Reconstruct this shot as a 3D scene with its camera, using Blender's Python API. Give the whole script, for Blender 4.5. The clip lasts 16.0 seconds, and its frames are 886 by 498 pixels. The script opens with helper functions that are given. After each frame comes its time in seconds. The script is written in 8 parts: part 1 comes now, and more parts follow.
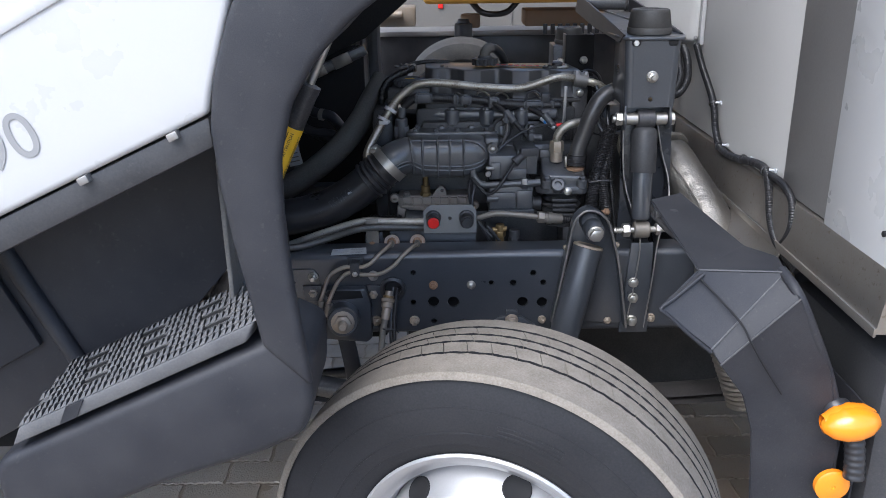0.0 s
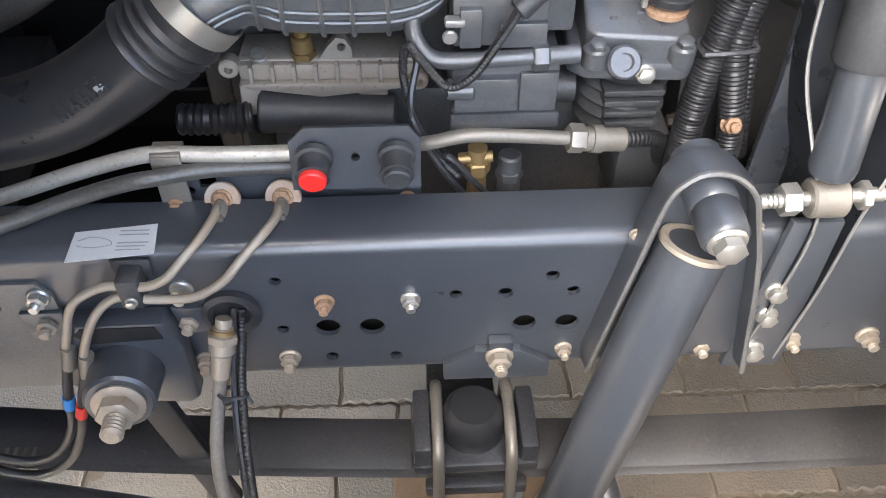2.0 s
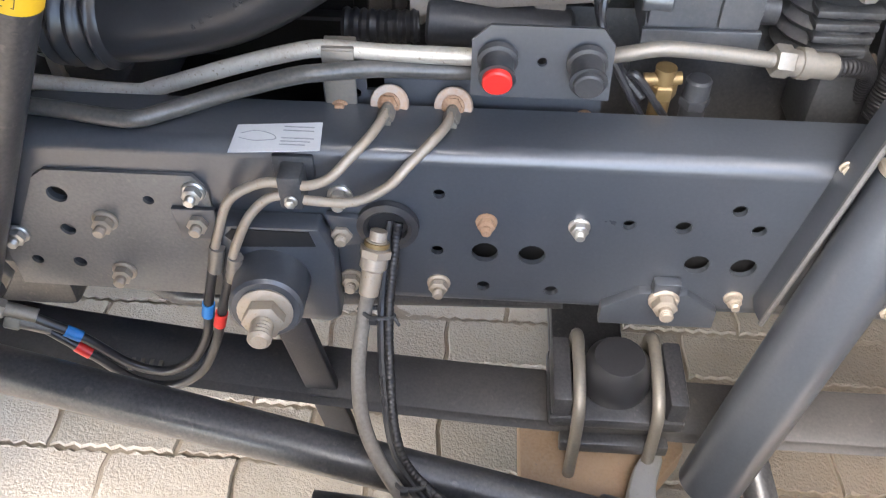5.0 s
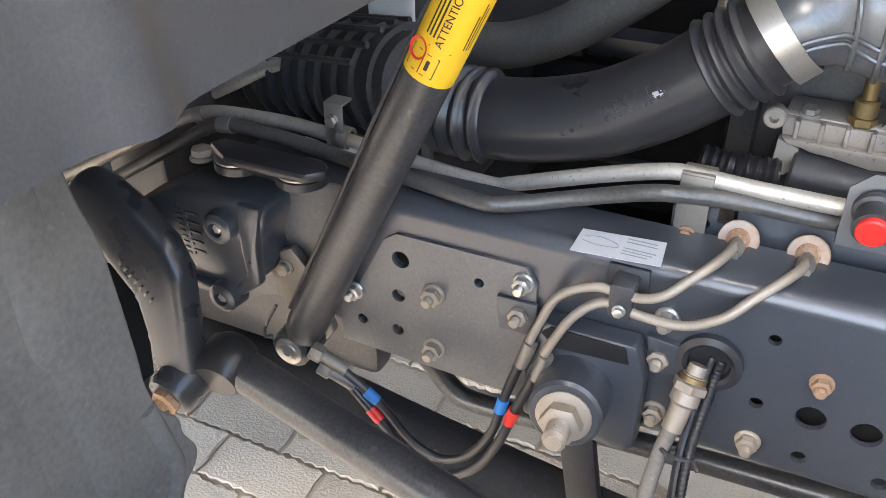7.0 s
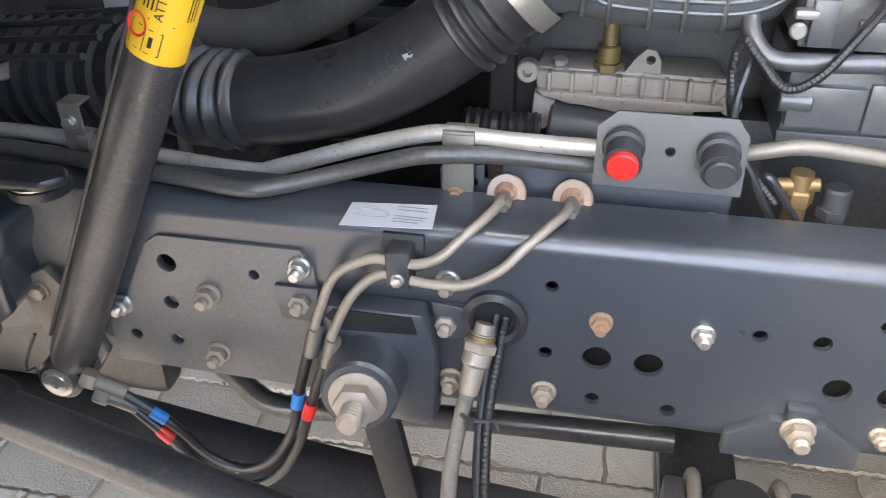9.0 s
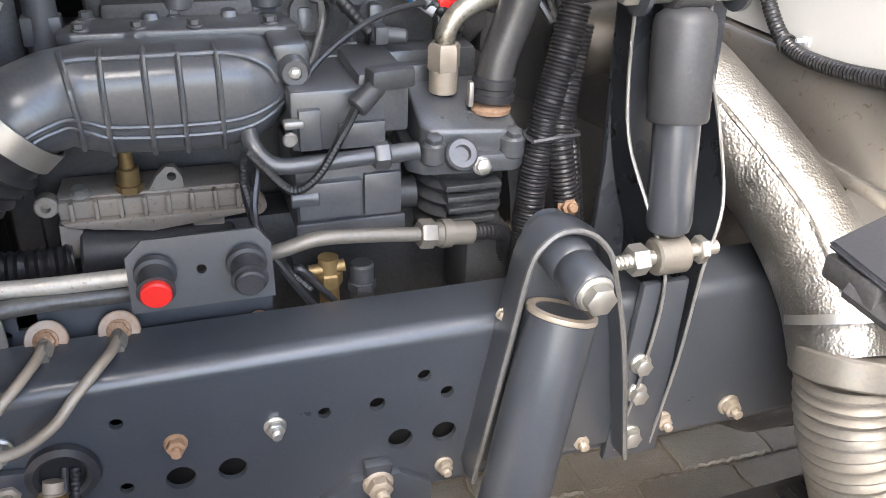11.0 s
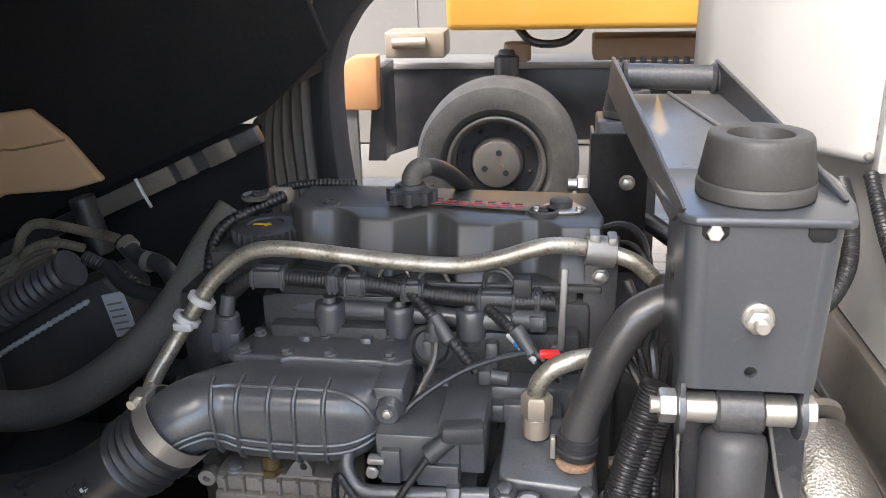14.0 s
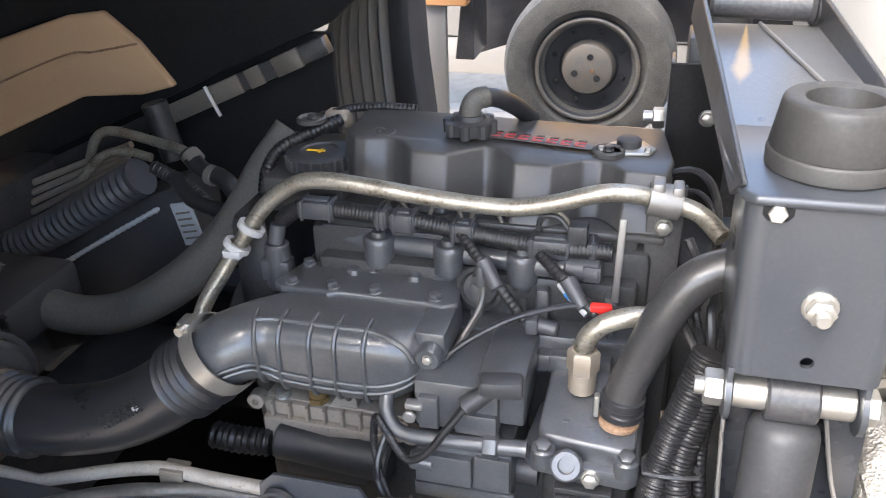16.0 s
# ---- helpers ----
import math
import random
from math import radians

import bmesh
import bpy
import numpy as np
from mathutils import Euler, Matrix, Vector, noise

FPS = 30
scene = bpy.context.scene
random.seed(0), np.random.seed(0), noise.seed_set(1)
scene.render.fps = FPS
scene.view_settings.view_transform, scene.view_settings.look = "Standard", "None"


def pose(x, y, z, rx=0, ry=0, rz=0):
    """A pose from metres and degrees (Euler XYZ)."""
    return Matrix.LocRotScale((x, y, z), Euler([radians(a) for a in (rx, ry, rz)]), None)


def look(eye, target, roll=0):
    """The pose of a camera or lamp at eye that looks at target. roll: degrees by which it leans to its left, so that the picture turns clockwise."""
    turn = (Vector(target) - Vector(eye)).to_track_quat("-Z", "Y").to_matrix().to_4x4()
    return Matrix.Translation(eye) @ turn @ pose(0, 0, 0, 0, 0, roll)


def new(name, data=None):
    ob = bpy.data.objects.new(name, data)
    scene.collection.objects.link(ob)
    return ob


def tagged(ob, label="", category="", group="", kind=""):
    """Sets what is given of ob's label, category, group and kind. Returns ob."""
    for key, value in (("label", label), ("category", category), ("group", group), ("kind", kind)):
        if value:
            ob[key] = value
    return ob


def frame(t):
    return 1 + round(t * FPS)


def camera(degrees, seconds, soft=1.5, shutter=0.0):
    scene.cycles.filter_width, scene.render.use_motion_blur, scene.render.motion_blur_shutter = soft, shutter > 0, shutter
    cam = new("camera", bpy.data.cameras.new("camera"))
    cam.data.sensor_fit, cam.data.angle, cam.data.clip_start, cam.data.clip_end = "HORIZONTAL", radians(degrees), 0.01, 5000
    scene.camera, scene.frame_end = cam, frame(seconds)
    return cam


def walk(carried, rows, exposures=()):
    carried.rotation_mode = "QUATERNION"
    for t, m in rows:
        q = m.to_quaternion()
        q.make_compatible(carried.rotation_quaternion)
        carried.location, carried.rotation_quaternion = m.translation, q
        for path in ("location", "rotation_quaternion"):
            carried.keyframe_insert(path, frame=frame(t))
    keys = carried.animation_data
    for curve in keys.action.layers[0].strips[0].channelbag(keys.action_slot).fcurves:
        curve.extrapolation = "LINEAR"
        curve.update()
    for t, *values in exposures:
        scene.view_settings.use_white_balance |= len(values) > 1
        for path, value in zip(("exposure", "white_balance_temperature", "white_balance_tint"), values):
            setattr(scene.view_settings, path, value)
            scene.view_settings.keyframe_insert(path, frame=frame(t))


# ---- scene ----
cam = camera(56.0, 16.0, 0.7, 0.12)
PATH = [
    (0, (0.029, -2.276, 1.993), (0.03, -0.399, 1.302), -0.8),
    (0.5, (0.056, -1.996, 1.951), (0.071, -0.128, 1.237), -0.8),
    (1, (0.015, -1.498, 1.956), (0.069, 0.308, 1.098), -0.3),
    (1.5, (0.095, -1.058, 1.916), (0.166, 0.596, 0.795), -0.0),
    (2, (0.116, -0.716, 1.861), (0.19, 0.684, 0.435), 0.3),
    (2.5, (0.124, -0.653, 1.856), (0.188, 0.46, 0.195), 0.5),
    (3, (0.113, -0.649, 1.87), (0.161, 0.167, 0.045), 0.3),
    (3.2, (0.108, -0.65, 1.874), (0.151, 0.089, 0.017), 0.2),
    (5.3, (-0.027, -0.753, 1.73), (-0.187, 0.797, 0.477), 0.8),
    (5.5, (-0.036, -0.766, 1.726), (-0.271, 0.851, 0.571), 0.9),
    (6, (-0.05, -0.779, 1.683), (-0.513, 0.805, 0.554), 1.1),
    (6.5, (-0.062, -0.795, 1.676), (-0.753, 0.713, 0.559), -0.5),
    (7, (-0.079, -0.801, 1.675), (-0.804, 0.704, 0.576), -0.3),
    (7.5, (-0.089, -0.79, 1.687), (-0.824, 0.713, 0.592), -0.4),
    (8, (-0.084, -0.786, 1.679), (-0.806, 0.72, 0.579), -0.9),
    (8.5, (-0.062, -0.773, 1.666), (-0.585, 0.813, 0.565), -1.2),
    (9, (-0.025, -0.765, 1.622), (-0.362, 0.881, 0.537), -0.4),
    (9.5, (0.007, -0.759, 1.629), (-0.011, 0.979, 0.639), 0.6),
    (10, (0.035, -0.773, 1.644), (0.36, 0.945, 0.674), 1.2),
    (10.2, (0.035, -0.79, 1.646), (0.495, 0.9, 0.682), 1.5),
    (12.3, (0.3, -0.663, 1.865), (0.894, 0.98, 0.891), 2.3),
    (12.5, (0.366, -0.645, 1.88), (0.834, 1.032, 0.896), 1.6),
    (13, (0.389, -0.652, 1.905), (0.513, 1.1, 0.948), 0.3),
    (13.5, (0.397, -0.772, 1.981), (0.184, 1.083, 1.263), -1.8),
    (14, (0.404, -0.779, 2.005), (0.138, 1.078, 1.313), -1.5),
    (14.5, (0.463, -0.672, 1.993), (0.168, 1.18, 1.297), -1.5),
    (15, (0.47, -0.613, 2.046), (0.162, 1.219, 1.307), -1.7),
    (15.5, (0.469, -0.617, 2.09), (0.158, 1.131, 1.168), -1.8),
    (16, (0.452, -0.687, 2.049), (-0.022, 1.019, 1.119), -1.8),
]
EXPOSURES = [(0, 1.46, 5950, 9), (0.5, 1.68, 6050, 9), (1, 2.6, 6350, 8), (1.5, 3.05, 6500, 8), (2, 3.27, 6700, 8), (2.5, 3.67, 6850, 8), (3, 3.08, 6850, 8), (5.5, 3.75, 6750, 9), (6, 3.85, 6800, 9), (7, 3.67, 6950, 8), (8, 3.77, 6950, 8), (8.5, 3.78, 6900, 8), (9, 3.62, 6800, 9), (10, 3.65, 6750, 9), (12.5, 2.04, 6850, 9), (13.5, 2.8, 6850, 9), (14.5, 2.57, 6850, 9), (15.5, 2.7, 6750, 9), (16, 3.17, 6700, 9)]
walk(cam, [(t, look(eye, target, roll)) for t, eye, target, roll in PATH], EXPOSURES)

# ---- world, sun ----
world = bpy.data.worlds.new("world")
scene.world = world
world.use_nodes = True
wn = world.node_tree
sky = wn.nodes.new("ShaderNodeTexSky")
sky.sky_type, sky.sun_disc = "NISHITA", False
sky.sun_elevation, sky.sun_rotation = radians(50), radians(213)
sky.air_density, sky.dust_density, sky.ozone_density = 0.8, 2.0, 1.0
wn.links.new(sky.outputs[0], wn.nodes["Background"].inputs[0])
wn.nodes["Background"].inputs[1].default_value = 0.15
sun_data = bpy.data.lights.new("sun", "SUN")
sun_data.energy, sun_data.angle, sun_data.color = 1.4, radians(46), (1.0, 0.97, 0.93)
sun = new("sun", sun_data)
sun.matrix_world = look((-2.4, -3.7, 5.3), (0, 0, 0))

# ---- small kit ----
ORIGIN = {}


def mat(name, color, rough=0.5, metal=0.0, vary=0.25, dust=0.0, dust_color=(0.30, 0.27, 0.23), bump=0.1,
        scale=30.0, fine=220.0, coat=0.0, spec=0.5):
    m = bpy.data.materials.new(name)
    m.use_nodes = True
    t = m.node_tree
    n, l = t.nodes, t.links
    p = n["Principled BSDF"]
    geo = n.new("ShaderNodeTexCoord")
    big, small = n.new("ShaderNodeTexNoise"), n.new("ShaderNodeTexNoise")
    big.inputs["Scale"].default_value, big.inputs["Detail"].default_value = scale * 0.35, 6
    small.inputs["Scale"].default_value, small.inputs["Detail"].default_value = fine, 3
    l.new(geo.outputs["Object"], big.inputs["Vector"])
    l.new(geo.outputs["Object"], small.inputs["Vector"])
    a = n.new("ShaderNodeMix")
    a.data_type = "RGBA"
    a.inputs["A"].default_value = (*[c * (1 - vary) for c in color], 1)
    a.inputs["B"].default_value = (*[min(1, c * (1 + vary)) for c in color], 1)
    l.new(big.outputs[0], a.inputs["Factor"])
    ramp = n.new("ShaderNodeMapRange")
    ramp.inputs["From Min"].default_value, ramp.inputs["From Max"].default_value = 0.42, 0.75
    ramp.inputs["To Max"].default_value = dust
    add = n.new("ShaderNodeMath")
    add.operation = "MULTIPLY_ADD"
    add.inputs[1].default_value = 0.6
    l.new(big.outputs[0], add.inputs[0])
    sc = n.new("ShaderNodeMath")
    sc.operation = "MULTIPLY"
    sc.inputs[1].default_value = 0.5
    l.new(small.outputs[0], sc.inputs[0])
    l.new(sc.outputs[0], add.inputs[2])
    l.new(add.outputs[0], ramp.inputs["Value"])
    fleck = n.new("ShaderNodeTexNoise")
    fleck.inputs["Scale"].default_value, fleck.inputs["Detail"].default_value, fleck.inputs["Distortion"].default_value = scale * 4, 7, 0.6
    l.new(geo.outputs["Object"], fleck.inputs["Vector"])
    fr = n.new("ShaderNodeMapRange")
    fr.inputs["From Min"].default_value, fr.inputs["From Max"].default_value = 0.58, 0.74
    fr.inputs["To Max"].default_value = min(1.0, dust * 1.6)
    l.new(fleck.outputs[0], fr.inputs["Value"])
    both = n.new("ShaderNodeMath")
    both.operation = "MAXIMUM"
    l.new(ramp.outputs[0], both.inputs[0])
    l.new(fr.outputs[0], both.inputs[1])
    grain = n.new("ShaderNodeMapRange")
    grain.inputs["From Min"].default_value, grain.inputs["From Max"].default_value = 0.25, 0.75
    grain.inputs["To Min"].default_value, grain.inputs["To Max"].default_value = 1 - vary * 0.5, 1 + vary * 0.5
    l.new(small.outputs[0], grain.inputs["Value"])
    fine_c = n.new("ShaderNodeMix")
    fine_c.data_type, fine_c.blend_type = "RGBA", "MULTIPLY"
    fine_c.inputs["Factor"].default_value = 1.0
    l.new(a.outputs["Result"], fine_c.inputs["A"])
    l.new(grain.outputs[0], fine_c.inputs["B"])
    b = n.new("ShaderNodeMix")
    b.data_type = "RGBA"
    b.inputs["B"].default_value = (*dust_color, 1)
    l.new(both.outputs[0], b.inputs["Factor"])
    l.new(fine_c.outputs["Result"], b.inputs["A"])
    l.new(b.outputs["Result"], p.inputs["Base Color"])
    rr = n.new("ShaderNodeMath")
    rr.operation, rr.use_clamp = "MULTIPLY_ADD", True
    rr.inputs[1].default_value, rr.inputs[2].default_value = 0.3, rough - 0.15
    l.new(big.outputs[0], rr.inputs[0])
    l.new(rr.outputs[0], p.inputs["Roughness"])
    p.inputs["Metallic"].default_value = metal
    p.inputs["Coat Weight"].default_value, p.inputs["Coat Roughness"].default_value = coat, 0.27
    p.inputs["Specular IOR Level"].default_value = spec
    if bump:
        bp = n.new("ShaderNodeBump")
        bp.inputs["Strength"].default_value, bp.inputs["Distance"].default_value = bump, 0.002
        l.new(add.outputs[0], bp.inputs["Height"])
        l.new(bp.outputs[0], p.inputs["Normal"])
    return m


def thing(name, loc, label, category, group="", kind=""):
    ob = new(name)
    ob.empty_display_size = 0.05
    ob.location = loc
    ORIGIN[ob] = Vector(loc)
    return tagged(ob, label, category, group, kind)


def finish(bm, angle=40):
    bmesh.ops.recalc_face_normals(bm, faces=bm.faces)
    lim = radians(angle)
    for f in bm.faces:
        f.smooth = True
    for e in bm.edges:
        e.smooth = len(e.link_faces) == 2 and e.calc_face_angle(0) < lim


def part(name, bm, material, parent, label="", angle=40):
    """Links a bmesh, given in world places, as one mesh under a thing or a part."""
    org = ORIGIN[parent]
    bmesh.ops.translate(bm, verts=bm.verts, vec=-org)
    finish(bm, angle)
    me = bpy.data.meshes.new(name)
    bm.to_mesh(me)
    bm.free()
    me.materials.append(material)
    ob = new(name, me)
    ob.parent = parent
    ORIGIN[ob] = org
    return tagged(ob, label)


def single(name, bm, material, loc, label, category, group="", kind="", angle=40):
    """A thing of one mesh."""
    bmesh.ops.translate(bm, verts=bm.verts, vec=-Vector(loc))
    finish(bm, angle)
    me = bpy.data.meshes.new(name)
    bm.to_mesh(me)
    bm.free()
    me.materials.append(material)
    ob = new(name, me)
    ob.location = loc
    ORIGIN[ob] = Vector(loc)
    return tagged(ob, label, category, group, kind)


def join(*bms):
    out = bmesh.new()
    for b in bms:
        me = bpy.data.meshes.new("tmp")
        b.to_mesh(me)
        b.free()
        out.from_mesh(me)
        bpy.data.meshes.remove(me)
    return out


def turned(bm, m):
    bmesh.ops.transform(bm, matrix=m, verts=bm.verts)
    return bm


def about(p, rx=0, ry=0, rz=0):
    return Matrix.Translation(p) @ pose(0, 0, 0, rx, ry, rz) @ Matrix.Translation(-Vector(p))


def box(x0, x1, y0, y1, z0, z1, bev=0.003, seg=2):
    bm = bmesh.new()
    bmesh.ops.create_cube(bm, size=1)
    bmesh.ops.scale(bm, vec=(x1 - x0, y1 - y0, z1 - z0), verts=bm.verts)
    bmesh.ops.translate(bm, vec=((x0 + x1) / 2, (y0 + y1) / 2, (z0 + z1) / 2), verts=bm.verts)
    if bev:
        bmesh.ops.bevel(bm, geom=bm.edges[:], offset=bev, segments=seg, affect="EDGES", profile=0.5)
    return bm


def along(p0, p1):
    d = Vector(p1) - Vector(p0)
    return Matrix.Translation(p0) @ d.to_track_quat("Z", "Y").to_matrix().to_4x4(), d.length


def lathe(profile, p0, p1, n=24, close=True):
    """profile: (distance from p0 towards p1, radius)."""
    m, _ = along(p0, p1)
    bm = bmesh.new()
    rings = []
    for d, r in profile:
        if r < 1e-5:
            rings.append([bm.verts.new((0, 0, d))])
        else:
            rings.append([bm.verts.new((r * math.cos(2 * math.pi * i / n), r * math.sin(2 * math.pi * i / n), d)) for i in range(n)])
    for a, b in zip(rings, rings[1:]):
        for i in range(n):
            j = (i + 1) % n
            if len(a) == 1 and len(b) == 1:
                continue
            if len(a) == 1:
                bm.faces.new((a[0], b[i], b[j]))
            elif len(b) == 1:
                bm.faces.new((a[i], a[j], b[0]))
            else:
                bm.faces.new((a[i], a[j], b[j], b[i]))
    if close:
        for r in (rings[0], rings[-1]):
            if len(r) > 1:
                bm.faces.new(r)
    return turned(bm, m)


def cyl(p0, p1, r0, r1=None, n=20, bev=0.0):
    r1 = r0 if r1 is None else r1
    d = (Vector(p1) - Vector(p0)).length
    if bev:
        return lathe([(0, r0 - bev), (bev, r0), (d - bev, r1), (d, r1 - bev)], p0, p1, n)
    return lathe([(0, r0), (d, r1)], p0, p1, n)


def spline(pts, k=8):
    pts = [Vector(p) for p in pts]
    if len(pts) < 3:
        return [pts[0].lerp(pts[1], i / k) for i in range(k + 1)]
    ext = [2 * pts[0] - pts[1]] + pts + [2 * pts[-1] - pts[-2]]
    out = []
    for i in range(1, len(ext) - 2):
        p0, p1, p2, p3 = ext[i - 1:i + 3]
        for j in range(k):
            t = j / k
            out.append(0.5 * (2 * p1 + (p2 - p0) * t + (2 * p0 - 5 * p1 + 4 * p2 - p3) * t * t + (3 * p1 - p0 - 3 * p2 + p3) * t ** 3))
    out.append(pts[-1])
    return out


def tube(pts, r, n=12, k=8, pitch=0, depth=0.0, flat=(1, 1)):
    """A round tube along a smooth line; pitch and depth make it corrugated."""
    line = spline(pts, k)
    if pitch:
        dense = [line[0]]
        for a, b in zip(line, line[1:]):
            m = max(1, int(math.ceil((b - a).length / (pitch / 4))))
            dense += [a.lerp(b, i / m) for i in range(1, m + 1)]
        line = dense
    bm = bmesh.new()
    rings, s = [], 0.0
    up = Vector((0, 0, 1))
    for i, p in enumerate(line):
        d = (line[min(i + 1, len(line) - 1)] - line[max(i - 1, 0)]).normalized()
        side = d.cross(up)
        if side.length < 0.05:
            side = d.cross(Vector((0, 1, 0)))
        side.normalize()
        if i and side.dot(last) < 0:
            side = -side
        last = side
        top = side.cross(d)
        if i:
            s += (p - line[i - 1]).length
        rr = r * (1 - depth * (0.5 + 0.5 * math.cos(2 * math.pi * s / pitch))) if pitch else r
        rings.append([bm.verts.new(p + side * (rr * flat[0] * math.cos(2 * math.pi * j / n)) + top * (rr * flat[1] * math.sin(2 * math.pi * j / n))) for j in range(n)])
    for a, b in zip(rings, rings[1:]):
        for i in range(n):
            j = (i + 1) % n
            bm.faces.new((a[i], a[j], b[j], b[i]))
    bm.faces.new(rings[0])
    bm.faces.new(rings[-1])
    return bm


def prism(poly, lo, hi, axis="y", bev=0.0, seg=2):
    """A polygon pushed along an axis: in (x, z) along y, (x, y) along z or (y, z) along x."""
    bm = bmesh.new()
    put = {"y": lambda a, b, c: (a, c, b), "z": lambda a, b, c: (a, b, c), "x": lambda a, b, c: (c, a, b)}[axis]
    f0 = [bm.verts.new(put(a, b, lo)) for a, b in poly]
    f1 = [bm.verts.new(put(a, b, hi)) for a, b in poly]
    bm.faces.new(f0)
    bm.faces.new(f1)
    n = len(poly)
    for i in range(n):
        bm.faces.new((f0[i], f0[(i + 1) % n], f1[(i + 1) % n], f1[i]))
    bmesh.ops.recalc_face_normals(bm, faces=bm.faces)
    if bev:
        bmesh.ops.bevel(bm, geom=bm.edges[:], offset=bev, segments=seg, affect="EDGES", profile=0.5)
    return bm


def arc_poly(cx, cz, r, a0, a1, n=10):
    return [(cx + r * math.cos(radians(a0 + (a1 - a0) * i / n)), cz + r * math.sin(radians(a0 + (a1 - a0) * i / n))) for i in range(n + 1)]


def plate_with_holes(poly, holes, y0, y1):
    """A sheet in the x-z plane with round holes cut right through."""
    bm = bmesh.new()
    edges = []

    def loop(pts):
        vs = [bm.verts.new((a, y0, b)) for a, b in pts]
        edges.extend(bm.edges.new((vs[i], vs[(i + 1) % len(vs)])) for i in range(len(vs)))

    loop(poly)
    for cx, cz, r in holes:
        loop([(cx + r * math.cos(2 * math.pi * i / 18), cz + r * math.sin(2 * math.pi * i / 18)) for i in range(18)])
    bmesh.ops.triangle_fill(bm, use_beauty=True, use_dissolve=False, edges=edges)
    ext = bmesh.ops.extrude_face_region(bm, geom=bm.faces[:])
    bmesh.ops.translate(bm, vec=(0, y1 - y0, 0), verts=[v for v in ext["geom"] if isinstance(v, bmesh.types.BMVert)])
    return bm


def hexagon(d0, d1, r, p0, p1):
    return lathe([(d0, r * 0.9), (d0 + 0.12 * (d1 - d0), r), (d1 - 0.12 * (d1 - d0), r), (d1, r * 0.86)], p0, p1, 6)


def bolt_mesh(name, stud):
    o, z = (0, 0, 0), (0, 0, 1)
    pieces = [lathe([(0, 1.0), (0.16, 1.0), (0.3, 0.86), (0.3, 0.5)], o, z, 16), hexagon(0.28, 0.95, 0.82, o, z)]
    if stud:
        pieces.append(lathe([(0.9, 0.42), (1.25, 0.46), (1.32, 0.40), (1.4, 0.46), (1.48, 0.40), (1.55, 0.46), (1.65, 0.36)], o, z, 12))
    bm = join(*pieces)
    finish(bm)
    me = bpy.data.meshes.new(name)
    bm.to_mesh(me)
    bm.free()
    return me


BOLTS = {}


def bolt(parent, p, d=(0, -1, 0), r=0.015, material=None, stud=True, name="bolt", label=""):
    key = (material.name, stud)
    if key not in BOLTS:
        BOLTS[key] = bolt_mesh("bolt", stud)
        BOLTS[key].materials.append(material)
    ob = new(name, BOLTS[key])
    ob.parent = parent
    q = Vector(d).to_track_quat("Z", "Y")
    ob.matrix_basis = Matrix.LocRotScale(Vector(p) - ORIGIN[parent], q, (r, r, r))
    ORIGIN[ob] = ORIGIN[parent]
    return tagged(ob, label)


# ---- materials ----
M_RAIL = mat("chassis paint", (0.042, 0.047, 0.056), 0.33, 0.0, 0.10, 0.025, bump=0.03, coat=0.6)
# lighter copy of the chassis paint, carries painted sheen and edge highlight
M_SHEEN = mat("chassis paint with painted sheen", (0.098, 0.096, 0.094), 0.40, 0.0, 0.2, 0.15, bump=0.04, coat=0.25)
M_BLACK = mat("black steel", (0.0297, 0.03105, 0.03645), 0.35, 0.0, 0.3, 0.13, bump=0.08, coat=0.15)
M_LEAF = mat("dusty spring steel", (0.052, 0.050, 0.051), 0.42, 0.0, 0.2, 0.22, (0.15, 0.13, 0.115), bump=0.08, scale=25, coat=0.15)
M_PLASTIC = mat("dark grey plastic", (0.050, 0.053, 0.060), 0.45, 0.0, 0.15, 0.06, bump=0.12, fine=500, coat=0.2)
M_PLASTIC2 = mat("black plastic", (0.0351, 0.0364, 0.0403), 0.5, 0.0, 0.2, 0.05, bump=0.08)
M_ENGINE = mat("engine grey paint", (0.058, 0.062, 0.069), 0.36, 0.0, 0.16, 0.07, bump=0.12, scale=50, coat=0.7)
M_ENGINE2 = mat("dark engine casting", (0.027, 0.0285, 0.0315), 0.48, 0.0, 0.3, 0.10, bump=0.2)
M_COVER = mat("valve cover plastic", (0.058, 0.057, 0.057), 0.38, 0.0, 0.1, 0.06, bump=0.10, fine=600, coat=0.1, spec=0.42)
M_ALU = mat("dirty aluminium", (0.35, 0.31, 0.265), 0.62, 0.15, 0.4, 0.7, (0.17, 0.125, 0.09), bump=0.5, scale=45)
M_GALV = mat("weathered galvanised pipe", (0.52, 0.49, 0.42), 0.34, 0.65, 0.45, 1.0, (0.085, 0.066, 0.042), bump=0.45, scale=60)
M_PIPE = mat("dusty steel pipe", (0.215, 0.20, 0.178), 0.45, 0.45, 0.3, 0.55, (0.20, 0.165, 0.125), bump=0.18, scale=60)
M_ZINC = mat("zinc plated steel", (0.52, 0.51, 0.48), 0.36, 0.8, 0.2, 0.45, (0.30, 0.25, 0.19), bump=0.1, scale=80)
M_NUT = mat("dirty zinc nut", (0.38, 0.335, 0.28), 0.55, 0.45, 0.3, 0.6, (0.24, 0.165, 0.10), bump=0.25, scale=90)
M_RUST = mat("rusty steel", (0.27, 0.145, 0.08), 0.8, 0.1, 0.45, 0.5, (0.42, 0.33, 0.24), bump=0.4, scale=90)
M_BUFFER = mat("weathered buffer rubber", (0.042, 0.041, 0.040), 0.52, 0.0, 0.12, 0.18, (0.13, 0.12, 0.11), bump=0.15)
